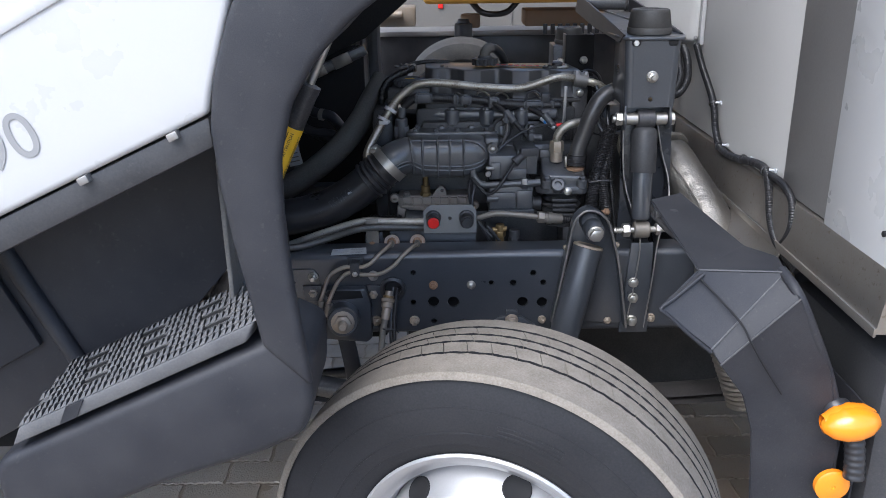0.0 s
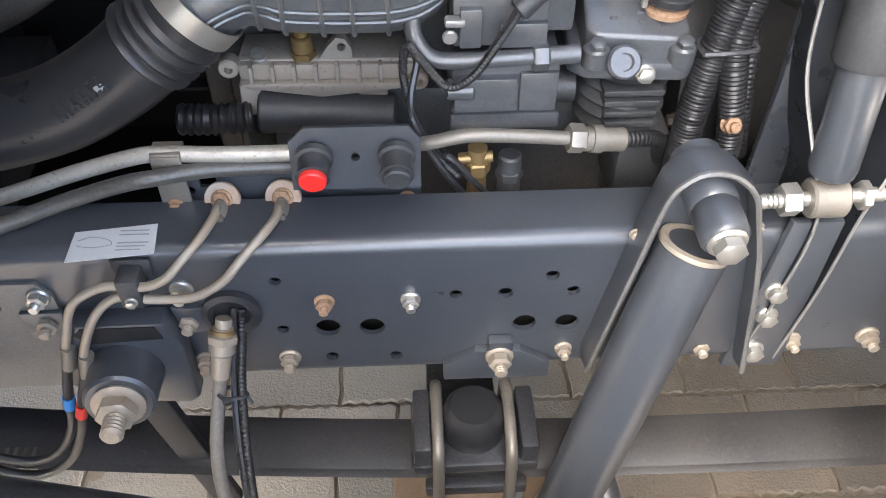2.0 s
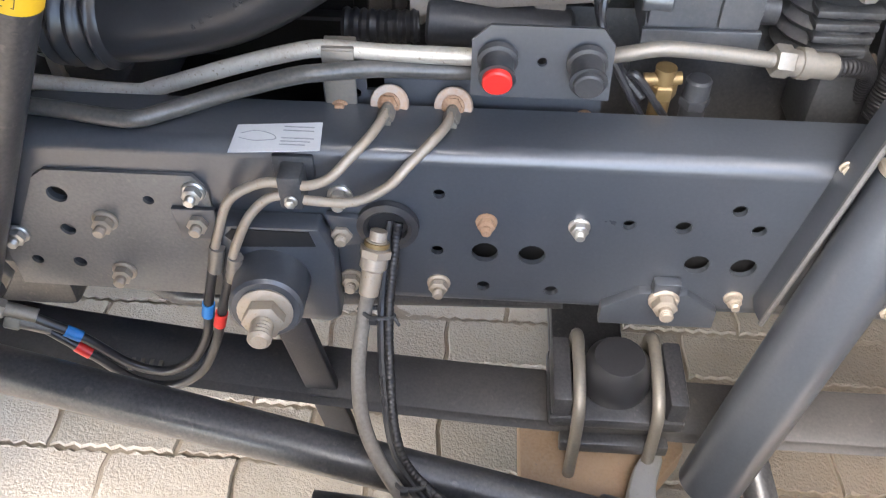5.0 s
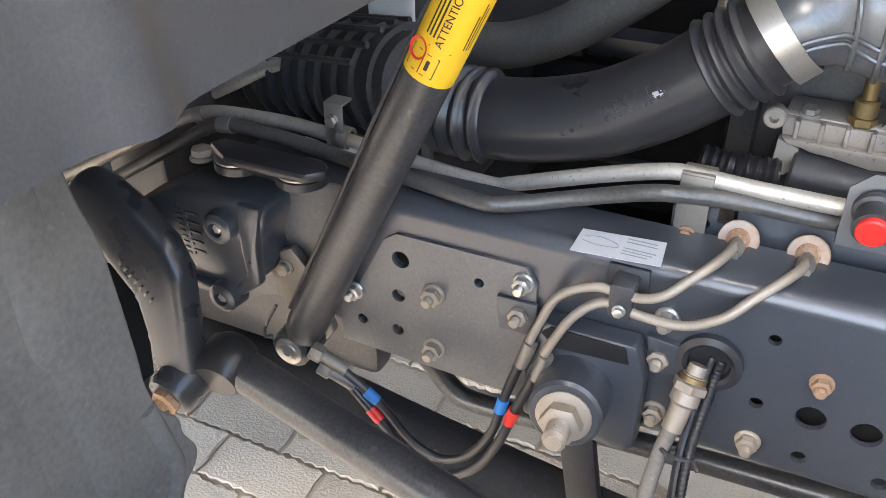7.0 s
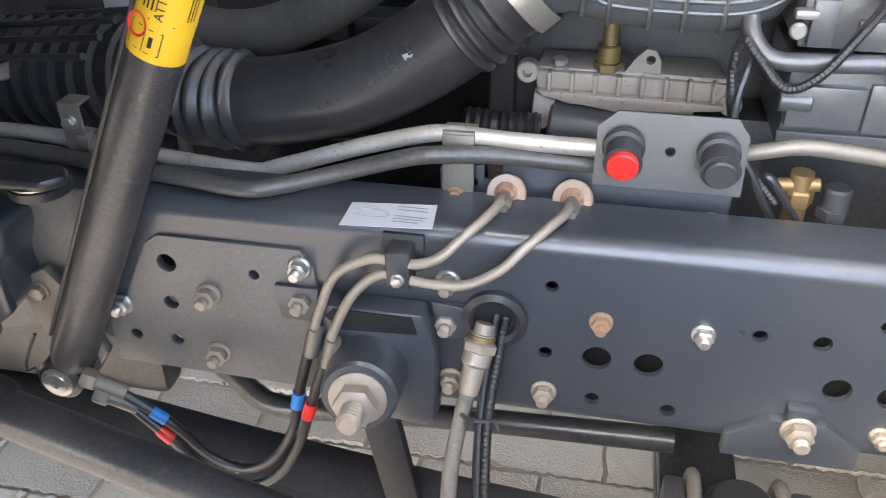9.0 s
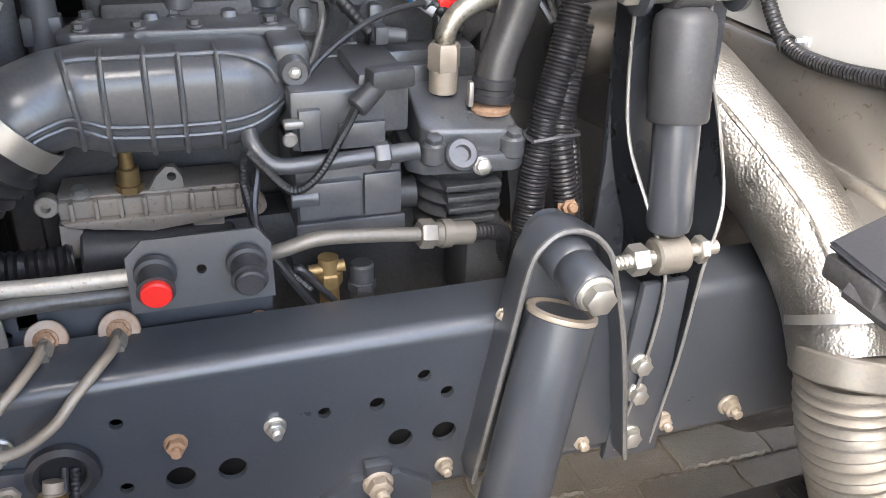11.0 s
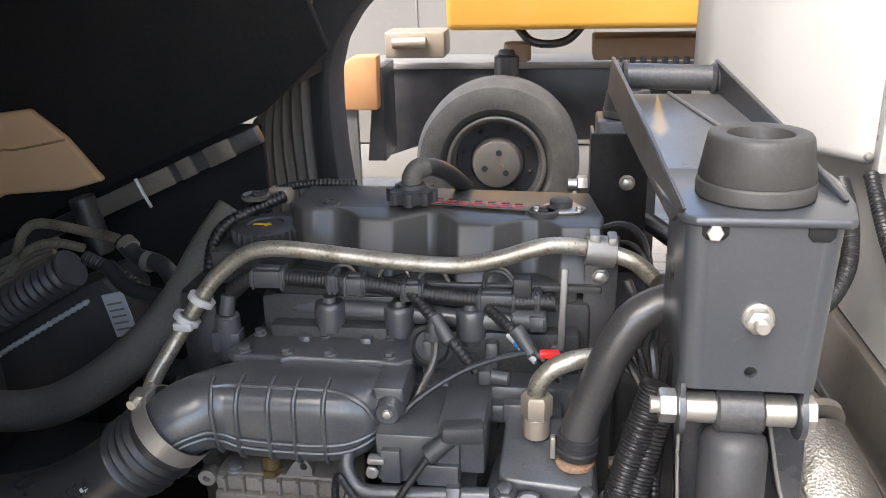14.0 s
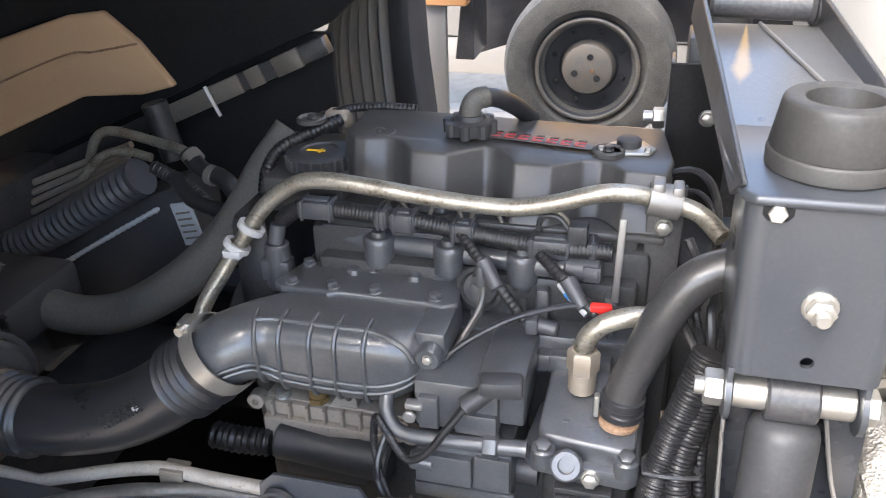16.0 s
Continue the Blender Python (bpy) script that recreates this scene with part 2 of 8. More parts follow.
M_RUBBER = mat("black rubber hose", (0.0247, 0.0247, 0.0273), 0.33, 0.0, 0.12, 0.035, (0.12, 0.11, 0.10), bump=0.1)
M_GREYHOSE = mat("dusty grey rubber", (0.082, 0.079, 0.072), 0.62, 0.0, 0.15, 0.2, bump=0.1)
M_DUSTHOSE = mat("dust coated rubber", (0.155, 0.142, 0.125), 0.7, 0.0, 0.15, 0.3, bump=0.1)
M_AIRHOSE = mat("smooth grey rubber hose", (0.034, 0.034, 0.036), 0.34, 0.0, 0.15, 0.08, bump=0.05, coat=0.4)
M_WASHER = mat("pale corroded washer", (0.42, 0.36, 0.31), 0.65, 0.2, 0.3, 0.9, (0.33, 0.19, 0.11), bump=0.3, scale=90)
M_CORR = mat("corrugated black conduit", (0.015, 0.015, 0.017), 0.36, 0.0, 0.1, 0.03, bump=0.02, spec=0.4)
M_WHITE = mat("white paint", (0.51, 0.51, 0.505), 0.3, 0.0, 0.02, 0.008, bump=0.01, coat=0.3)
M_PANEL = mat("off white panel", (0.55, 0.543, 0.525), 0.42, 0.0, 0.05, 0.06, bump=0.02, scale=8)
M_STEEL = mat("brushed stainless steel", (0.38, 0.36, 0.33), 0.37, 0.85, 0.2, 0.5, (0.20, 0.155, 0.115), bump=0.12, scale=22)
M_STRIP = mat("grey aluminium strip", (0.30, 0.29, 0.28), 0.42, 0.6, 0.1, 0.05, bump=0.03, scale=8)
M_TREAD = mat("dusty tyre tread", (0.175, 0.153, 0.125), 0.9, 0.0, 0.2, 0.35, (0.33, 0.30, 0.26), bump=0.35, scale=60)
M_TYRE = mat("tyre sidewall", (0.0216, 0.0222, 0.0252), 0.62, 0.0, 0.2, 0.05, (0.12, 0.11, 0.10), bump=0.08, spec=0.2)
M_RIM = mat("silver painted rim", (0.40, 0.40, 0.405), 0.4, 0.5, 0.06, 0.04, bump=0.04)
M_YELLOW = mat("yellow", (0.80, 0.48, 0.02), 0.45, 0.0, 0.06, 0.05, bump=0.02)
M_FAINT = mat("faded print", (0.24, 0.25, 0.27), 0.6, 0.0, 0.2, 0, bump=0)
M_INK = mat("black ink", (0.02, 0.018, 0.015), 0.5, 0.0, 0.1, 0, bump=0)
M_RED = mat("red plastic", (0.75, 0.03, 0.025), 0.35, 0.0, 0.08, 0.02, bump=0)
M_BLUE = mat("blue tape", (0.02, 0.22, 0.60), 0.5, 0.0, 0.08, 0.05, bump=0)
M_TAN = mat("tan felt", (0.52, 0.34, 0.20), 0.95, 0.0, 0.12, 0.2, (0.40, 0.27, 0.17), bump=0.3, fine=500)
M_FIGURE = mat("grey figure paint", (0.25, 0.25, 0.25), 0.5, 0.0, 0.05, 0.0, bump=0)
M_AMBER = mat("amber lens", (0.85, 0.26, 0.01), 0.15, 0.0, 0.06, 0.0, bump=0.0, coat=0.6)
M_LABEL = mat("white label", (0.47, 0.485, 0.505), 0.5, 0.0, 0.08, 0.1, bump=0)
# near-black that paints the shade in holes and slots; scuffs and joints too
M_SLOT = mat("painted recess shade and dark marks", (0.006, 0.006, 0.007), 0.8, 0.0, 0.2, 0, bump=0)
M_BROWN = mat("dusty brown axle paint", (0.33, 0.22, 0.135), 0.85, 0.0, 0.3, 0.5, (0.22, 0.18, 0.15), bump=0.2, scale=60)
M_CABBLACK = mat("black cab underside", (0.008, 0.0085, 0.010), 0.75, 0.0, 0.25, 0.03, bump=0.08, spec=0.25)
M_CAST = mat("black cast steel", (0.0264, 0.03, 0.0372), 0.30, 0.0, 0.15, 0.015, bump=0.12, scale=50, coat=0.2)
M_APRON = mat("dusty grey apron rubber", (0.30, 0.29, 0.27), 0.7, 0.0, 0.15, 0.2, bump=0.1)
M_KNUCKLE = mat("silver grey cast iron", (0.36, 0.36, 0.36), 0.42, 0.4, 0.25, 0.35, (0.17, 0.15, 0.125), bump=0.3, scale=60)
M_TRIM = mat("black exterior trim plastic", (0.021, 0.0225, 0.028), 0.52, 0.0, 0.2, 0.05, bump=0.15, fine=500, spec=0.3)
M_CLIP = mat("translucent grey plastic", (0.46, 0.46, 0.465), 0.45, 0.0, 0.15, 0.15, bump=0.05)
M_DARKPIPE = mat("dark coated pipe", (0.075, 0.074, 0.072), 0.35, 0.2, 0.3, 0.35, (0.15, 0.13, 0.11), bump=0.12, scale=50)
M_GOLD = mat("tarnished brass", (0.27, 0.18, 0.075), 0.48, 0.6, 0.3, 0.5, (0.17, 0.12, 0.07), bump=0.2, scale=90)
M_BADGE = mat("dull red badge paint", (0.42, 0.035, 0.04), 0.45, 0.0, 0.15, 0.1, bump=0.05)
M_BOOM = mat("weathered mustard yellow paint", (0.66, 0.34, 0.045), 0.5, 0.0, 0.12, 0.15, bump=0.03, scale=12)
M_ORANGE = mat("weathered orange paint", (0.62, 0.30, 0.12), 0.6, 0.0, 0.2, 0.3, bump=0.1)
# white body kept dark grey, its shade put into the colour
M_BACKWHITE = mat("white body paint darkened for shade", (0.165, 0.160, 0.152), 0.5, 0.0, 0.08, 0.12, (0.36, 0.33, 0.29), bump=0.02, scale=6)
M_WORNTYRE = mat("worn grey tyre rubber", (0.082, 0.078, 0.072), 0.85, 0.0, 0.2, 0.35, (0.27, 0.25, 0.21), bump=0.2, scale=40)
M_CREASE = mat("painted crease highlight", (0.055, 0.057, 0.062), 0.5, 0.0, 0.2, 0.1, bump=0.1)
M_STEP = mat("cast step alloy", (0.105, 0.107, 0.112), 0.6, 0.2, 0.25, 0.2, (0.20, 0.18, 0.16), bump=0.3, scale=60)
M_BRIGHT = mat("bright plated pipe", (0.50, 0.47, 0.42), 0.34, 0.3, 0.3, 0.7, (0.16, 0.13, 0.095), bump=0.2, scale=60)
M_FLAP = mat("dusty rubber flap", (0.075, 0.075, 0.076), 0.75, 0.0, 0.2, 0.35, (0.16, 0.15, 0.13), bump=0.3, scale=40)
M_SAND = mat("joint sand", (0.27, 0.215, 0.155), 0.95, 0.0, 0.3, 0.4, (0.30, 0.27, 0.23), bump=0.5)


def foil_material():
    m = mat("aluminium heat foil", (0.27, 0.26, 0.245), 0.45, 0.95, 0.15, 0.25, (0.35, 0.29, 0.22), bump=0)
    n, l = m.node_tree.nodes, m.node_tree.links
    c, v, bp = n.new("ShaderNodeTexCoord"), n.new("ShaderNodeTexVoronoi"), n.new("ShaderNodeBump")
    w, b2 = n.new("ShaderNodeTexNoise"), n.new("ShaderNodeBump")
    v.inputs["Scale"].default_value = 270
    w.inputs["Scale"].default_value, w.inputs["Detail"].default_value, w.inputs["Distortion"].default_value = 15, 4, 0.8
    bp.inputs["Strength"].default_value, bp.inputs["Distance"].default_value = 0.45, 0.0016
    b2.inputs["Strength"].default_value, b2.inputs["Distance"].default_value = 0.35, 0.02
    for k in (v, w):
        l.new(c.outputs["Object"], k.inputs["Vector"])
    l.new(v.outputs["Distance"], bp.inputs["Height"])
    l.new(w.outputs[0], b2.inputs["Height"])
    l.new(b2.outputs[0], bp.inputs["Normal"])
    l.new(bp.outputs[0], n["Principled BSDF"].inputs["Normal"])
    return m


M_FOIL = foil_material()


def paver_material():
    m = mat("concrete paver", (0.42, 0.365, 0.305), 0.97, 0.0, 0.35, 0.8, (0.29, 0.235, 0.175), bump=1.0, scale=34, fine=150)
    m.node_tree.nodes["Bump"].inputs["Distance"].default_value = 0.006
    n, l = m.node_tree.nodes, m.node_tree.links
    p = n["Principled BSDF"]
    info, mr, mx = n.new("ShaderNodeObjectInfo"), n.new("ShaderNodeMapRange"), n.new("ShaderNodeMix")
    mr.inputs["To Min"].default_value, mr.inputs["To Max"].default_value = 0.84, 1.12
    l.new(info.outputs["Random"], mr.inputs["Value"])
    mx.data_type, mx.blend_type = "RGBA", "MULTIPLY"
    mx.inputs["Factor"].default_value = 1.0
    l.new(p.inputs["Base Color"].links[0].from_socket, mx.inputs["A"])
    l.new(mr.outputs[0], mx.inputs["B"])
    # a broad browner, darker patch with a ragged edge
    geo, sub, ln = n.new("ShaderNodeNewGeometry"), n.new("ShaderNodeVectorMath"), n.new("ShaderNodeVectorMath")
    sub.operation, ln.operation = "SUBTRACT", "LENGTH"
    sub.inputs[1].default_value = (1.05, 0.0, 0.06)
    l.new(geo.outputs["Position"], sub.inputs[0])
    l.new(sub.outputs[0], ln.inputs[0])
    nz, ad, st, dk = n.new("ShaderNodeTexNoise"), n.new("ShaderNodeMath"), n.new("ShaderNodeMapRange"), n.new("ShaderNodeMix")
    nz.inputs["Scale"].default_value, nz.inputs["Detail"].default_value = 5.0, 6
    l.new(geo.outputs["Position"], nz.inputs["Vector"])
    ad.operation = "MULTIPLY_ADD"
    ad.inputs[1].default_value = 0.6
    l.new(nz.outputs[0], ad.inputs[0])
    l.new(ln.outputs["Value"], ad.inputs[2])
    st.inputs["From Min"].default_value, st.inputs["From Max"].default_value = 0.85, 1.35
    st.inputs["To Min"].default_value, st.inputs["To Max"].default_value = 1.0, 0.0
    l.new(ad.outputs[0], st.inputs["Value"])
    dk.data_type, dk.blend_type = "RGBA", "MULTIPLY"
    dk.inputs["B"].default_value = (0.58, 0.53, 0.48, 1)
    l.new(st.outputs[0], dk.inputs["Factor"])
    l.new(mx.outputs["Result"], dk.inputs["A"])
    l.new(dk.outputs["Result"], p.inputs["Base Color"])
    return m


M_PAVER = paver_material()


def reflecting_floor():
    """Glossy dark paint with the yellow boom's soft ochre reflection painted in."""
    m = mat("glossy dark paint with painted ochre reflection", (0.085, 0.086, 0.090), 0.33, 0.0, 0.15, 0.12, bump=0.03, coat=0.4)
    n, l = m.node_tree.nodes, m.node_tree.links
    p = n["Principled BSDF"]
    geo, xyz, nz, mr, mx = n.new("ShaderNodeNewGeometry"), n.new("ShaderNodeSeparateXYZ"), n.new("ShaderNodeTexNoise"), n.new("ShaderNodeMapRange"), n.new("ShaderNodeMix")
    l.new(geo.outputs["Position"], xyz.inputs[0])
    nz.inputs["Scale"].default_value, nz.inputs["Detail"].default_value = 45, 6
    l.new(geo.outputs["Position"], nz.inputs["Vector"])

    def calc(op, x, y, z=0.0):
        k = n.new("ShaderNodeMath")
        k.operation = op
        for i, v in enumerate((x, y, z)):
            if isinstance(v, float):
                k.inputs[i].default_value = v
            else:
                l.new(v, k.inputs[i])
        return k.outputs[0]

    # the painted reflection widens from its tip
    off = calc("SUBTRACT", xyz.outputs["X"], calc("MULTIPLY_ADD", xyz.outputs["Y"], 0.079, 0.513))
    wide = calc("MULTIPLY_ADD", xyz.outputs["Y"], -0.060, 0.0345)
    side = calc("DIVIDE", calc("ABSOLUTE", off, 0.0), calc("MAXIMUM", wide, 0.0004))
    end = calc("MULTIPLY", calc("MAXIMUM", calc("SUBTRACT", 0.375, xyz.outputs["Y"]), 0.0), 22.0)
    total = calc("MULTIPLY_ADD", nz.outputs[0], 0.7, calc("ADD", side, end))
    mr.inputs["From Min"].default_value, mr.inputs["From Max"].default_value = 0.8, 1.6
    mr.inputs["To Min"].default_value, mr.inputs["To Max"].default_value = 0.8, 0.0
    l.new(total, mr.inputs["Value"])
    mx.data_type = "RGBA"
    mx.inputs["B"].default_value = (0.40, 0.27, 0.12, 1)
    l.new(mr.outputs[0], mx.inputs["Factor"])
    l.new(p.inputs["Base Color"].links[0].from_socket, mx.inputs["A"])
    l.new(mx.outputs["Result"], p.inputs["Base Color"])
    return m


M_BEAMFLOOR = reflecting_floor()
M_HUB = mat("dirty steel hub", (0.24, 0.23, 0.21), 0.55, 0.3, 0.35, 0.6, (0.22, 0.15, 0.09), bump=0.3, scale=60)

# ---- ground ----
GROUND = 0.120
g = bmesh.new()
bmesh.ops.create_grid(g, x_segments=8, y_segments=8, size=150)
bmesh.ops.translate(g, vec=(0, 0, GROUND - 0.0055), verts=g.verts)
ground = single("ground", g, M_SAND, (0, 0, 0), "sandy joint bed under pale concrete pavers", "ground", kind="structure")

# ---- chassis frame ----
frame_t = thing("chassis_frame", (0, 0, 0.9), "dark blue-grey painted steel truck chassis rails with bolts and holes", "chassis")
Z0, Z1 = 0.885, 1.145
HOLES = [(-0.058, 1.083, 0.0075), (0.0, 0.988, 0.017), (0.059, 0.987, 0.017), (-0.060, 0.988, 0.008), (0.0, 0.925, 0.009), (0.089, 0.922, 0.009),
         (0.171, 1.047, 0.008), (0.236, 1.046, 0.010), (0.295, 1.077, 0.009), (0.325, 1.046, 0.009), (0.265, 0.984, 0.016), (0.323, 0.982, 0.016),
         (-0.120, 1.033, 0.029), (-0.530, 0.999, 0.010), (-0.590, 0.940, 0.008), (-0.533, 0.939, 0.009), (-0.412, 1.056, 0.007), (-0.525, 1.059, 0.013),
         (0.93, 1.05, 0.012), (1.02, 1.05, 0.012), (1.12, 0.98, 0.02), (1.3, 1.0, 0.012)]


def rail(y, out, name):
    """A C-shaped side rail; out is the way in which its web looks."""
    web = plate_with_holes([(-0.62, Z0 + 0.02), (2.6, Z0 + 0.02), (2.6, Z1 - 0.02), (-0.56, Z1 - 0.02), (-0.60, Z1 - 0.035), (-0.62, Z1 - 0.06)],
                           HOLES if out < 0 else HOLES[:6], y, y - out * 0.008)
    flanges = []
    for zc, zs in ((Z1 - 0.02, 1), (Z0 + 0.02, -1)):
        sec = []
        for rad in (0.02, 0.012):
            a = [(y - out * 0.02 + out * rad * math.cos(radians(t)), zc + zs * rad * math.sin(radians(t))) for t in range(0, 91, 10)]
            a.append((y - out * 0.088, zc + zs * rad))
            sec.append(a)
        flanges.append(prism(sec[0] + sec[1][::-1], -0.56, 2.6, "x"))
    ob = part(name, web, M_RAIL, frame_t)
    part("flange", flanges[0], M_RAIL, ob)
    part("flange", flanges[1], M_RAIL, ob)
    return ob


rail(0.0, -1, "side_rail")
# black sheet added inside the rail so that its holes look shaded
part("hole_backing", box(-0.10, 0.60, 0.040, 0.046, 0.91, 1.10, 0.001), M_SLOT, frame_t, "added black sheet that darkens the rail holes")
rail(0.80, 1, "side_rail")
# the front plate, its sheen put into the colour, and the rail's angled front end
part("front_plate", plate_with_holes([(-0.625, 0.892), (-0.335, 0.886), (-0.335, 1.075), (-0.35, 1.098), (-0.53, 1.098), (-0.548, 1.085), (-0.60, 0.985), (-0.625, 0.96)],
                                     [(-0.530, 0.999, 0.010), (-0.590, 0.940, 0.008), (-0.533, 0.939, 0.009), (-0.412, 1.056, 0.007), (-0.525, 1.059, 0.013)], -0.005, 0.0),
     M_SHEEN, frame_t, "steel reinforcing plate, its sheen painted lighter")
part("front_end", prism([(-0.60, 1.142), (-0.60, 0.90), (-0.70, 0.93), (-0.82, 0.90), (-1.05, 0.88), (-1.05, 0.98), (-0.90, 1.06), (-0.80, 1.13)], 0.012, 0.022, bev=0.002), M_SHEEN, frame_t)
part("front_end_flange", box(-0.80, -0.60, 0.012, 0.10, 1.128, 1.142, 0.003), M_RAIL, frame_t)
for x0, x1 in ((-0.75, -0.55), (0.55, 0.75), (1.5, 1.62)):
    part("crossmember", box(x0, x1, 0.088, 0.712, 0.90, 1.02, 0.006), M_BLACK, frame_t)
# bolts through the web
for x, z, r, m in ((0.0, 1.042, 0.0135, M_RUST), (0.112, 1.041, 0.0135, M_ZINC), (-0.352, 1.075, 0.015, M_ZINC), (-0.354, 1.028, 0.0165, M_NUT), (-0.476, 1.019, 0.0165, M_NUT),
                   (-0.476, 0.927, 0.0165, M_NUT), (-0.176, 1.075, 0.0155, M_ZINC), (-0.177, 1.019, 0.0165, M_NUT), (-0.172, 0.930, 0.0155, M_NUT), (-0.058, 0.928, 0.0155, M_NUT),
                   (-0.598, 0.988, 0.0145, M_ZINC), (0.324, 0.926, 0.0125, M_NUT), (0.519, 0.925, 0.015, M_NUT), (0.650, 0.927, 0.014, M_NUT), (0.44, 0.975, 0.014, M_ZINC),
                   (0.76, 0.93, 0.017, M_NUT), (1.05, 1.06, 0.015, M_NUT), (1.13, 1.055, 0.015, M_NUT)):
    bolt(frame_t, (x, -0.005 if x < -0.33 else 0.0, z), r=r, material=m)
lug = part("mounting_lug", prism([(0.155, 0.878), (0.305, 0.878), (0.305, 0.910), (0.262, 0.940), (0.20, 0.940), (0.155, 0.910)], -0.014, 0.001, bev=0.002), M_RAIL, frame_t)
bolt(lug, (0.232, -0.014, 0.932), r=0.020, material=M_NUT)
part("lug_tab", box(0.216, 0.25, -0.017, -0.001, 0.940, 0.962, 0.002), M_RAIL, lug)
# grommet with its connector
gr = part("grommet", lathe([(0, 0.029), (0.004, 0.038), (0.013, 0.038), (0.016, 0.030), (0.012, 0.025), (0.002, 0.024)], (-0.120, 0.002, 1.033), (-0.120, -1, 1.033), 28), M_RUBBER, frame_t, "black rubber cable grommet")
# dark disc paints the shade inside the grommet
part("opening_shade", cyl((-0.120, 0.003, 1.033), (-0.120, -0.001, 1.033), 0.026), M_SLOT, gr)

# hanger casting with the large stud
hang = thing("spring_hanger", (-0.265, 0, 0.9), "dark painted cast hanger with a large galvanised nut and stud", "bracket")
part("casting", prism([(-0.335, 0.955), (-0.325, 1.045), (-0.20, 1.045), (-0.185, 1.0), (-0.185, 0.885), (-0.20, 0.872), (-0.335, 0.885)], -0.032, 0.0, bev=0.005), M_RAIL, hang)
# flat dark pad paints the shade of the casting's slot
part("slot", prism([(-0.316, 1.030), (-0.306, 1.041), (-0.212, 1.041), (-0.206, 1.018), (-0.300, 1.012)], -0.0335, -0.02), M_SLOT, hang)
part("ear", prism([(-0.195, 1.05), (-0.15, 1.045), (-0.145, 1.005), (-0.185, 0.995)], -0.010, 0.0, bev=0.002), M_RAIL, hang)
part("ear", prism([(-0.385, 1.05), (-0.33, 1.05), (-0.33, 1.00), (-0.38, 1.00)], -0.012, -0.004, bev=0.002), M_RAIL, hang)
boss_a, boss_b = (-0.268, -0.02, 0.957), (-0.261, -0.097, 0.970)
part("boss", cyl(boss_a, boss_b, 0.049, 0.045, 30, 0.004), M_RAIL, hang)
st = part("large_nut", join(lathe([(0, 0.033), (0.004, 0.034), (0.007, 0.029)], boss_b, (-0.256, -0.15, 0.979), 24), hexagon(0.007, 0.027, 0.0255, boss_b, (-0.256, -0.15, 0.979))), M_NUT, hang, "galvanised hexagon nut")
part("stud", lathe([(0.024, 0.014)] + [(0.026 + 0.003 * i, 0.0145 if i % 2 else 0.0127) for i in range(10)] + [(0.058, 0.010)], boss_b, (-0.256, -0.15, 0.979), 14), M_NUT, st)
part("link_bar", turned(box(-0.292, -0.243, -0.025, -0.008, 0.52, 0.92, 0.004), about((-0.265, 0, 0.9), 4, -8, 0)), M_TRIM, hang)

# ---- axle, leaf spring ----
axle = thing("front_axle", (0.2, 0.43, 0.5), "dusty brown and black forged front axle beam", "axle")
part("beam", join(box(0.135, 0.265, -0.30, 1.10, 0.50, 0.53, 0.006), box(0.17, 0.23, -0.30, 1.10, 0.44, 0.50, 0.006), box(0.14, 0.26, -0.30, 1.10, 0.42, 0.45, 0.006)), M_BLACK, axle)
part("spring_seat", prism([(0.07, 0.10), (0.33, 0.10), (0.33, -0.02), (0.285, -0.075), (0.215, -0.125), (0.14, -0.112), (0.072, -0.10)], 0.53, 0.585, "z", 0.006), M_BROWN, axle, "dusty brown axle spring seat")
spring = thing("leaf_spring", (0.2, 0.04, 0.6), "dark leaf spring pack clamped by two U-bolts", "leaf spring")
for i, (a, b) in enumerate(((-1.05, 1.45), (-0.75, 1.1))):
    pts = [(a + (b - a) * k / 16, 0.018 - 0.04 * (a + (b - a) * k / 16), 0.665 - 0.026 * i + 0.11 * ((a + (b - a) * k / 16 - 0.2) / 1.2) ** 2) for k in range(17)]
    part("leaf", tube(pts, 0.046, 4, 2, flat=(1.02, 0.36)), M_LEAF, spring)
for x in (0.146, 0.258):
    part("u_bolt", tube([(x, 0.075, 0.56), (x, 0.072, 0.74), (x, 0.02, 0.762), (x, -0.048, 0.742), (x, -0.066, 0.69), (x, -0.072, 0.585)], 0.0095, 10, 5), M_PIPE, spring, "dusty steel U-bolt")
part("clamp_plate", box(0.105, 0.30, -0.06, 0.065, 0.692, 0.715, 0.006), M_BLACK, spring)
part("side_block", box(0.108, 0.136, -0.055, 0.06, 0.69, 0.755, 0.006), M_BLACK, spring)
part("side_block", box(0.272, 0.300, -0.055, 0.06, 0.69, 0.755, 0.006), M_BLACK, spring)
part("bump_stop", lathe([(0, 0.050), (0.02, 0.052), (0.05, 0.047), (0.065, 0.036), (0.07, 0.0)], (0.203, 0.01, 0.712), (0.203, 0.01, 1.0), 24), M_RUBBER, spring, "black rubber bump stop")
part("spring_mark", join(*[box(0.86 + 0.022 * i, 0.872 + 0.022 * i, -0.052, -0.018, 0.728 + 0.006 * i, 0.732 + 0.006 * i, 0.001) for i in range(5)]), M_BLACK, spring)
part("seat_bar", box(0.125, 0.285, -0.068, -0.046, 0.640, 0.664, 0.004), M_BLACK, spring)
part("letter_bar", join(*[turned(box(-0.53 + 0.014 * i, -0.523 + 0.014 * i, -0.012, 0.022, 0.706, 0.709, 0.001), about((-0.5, 0, 0.70), 0, 5, 0)) for i in range(4)]), M_PIPE, spring)

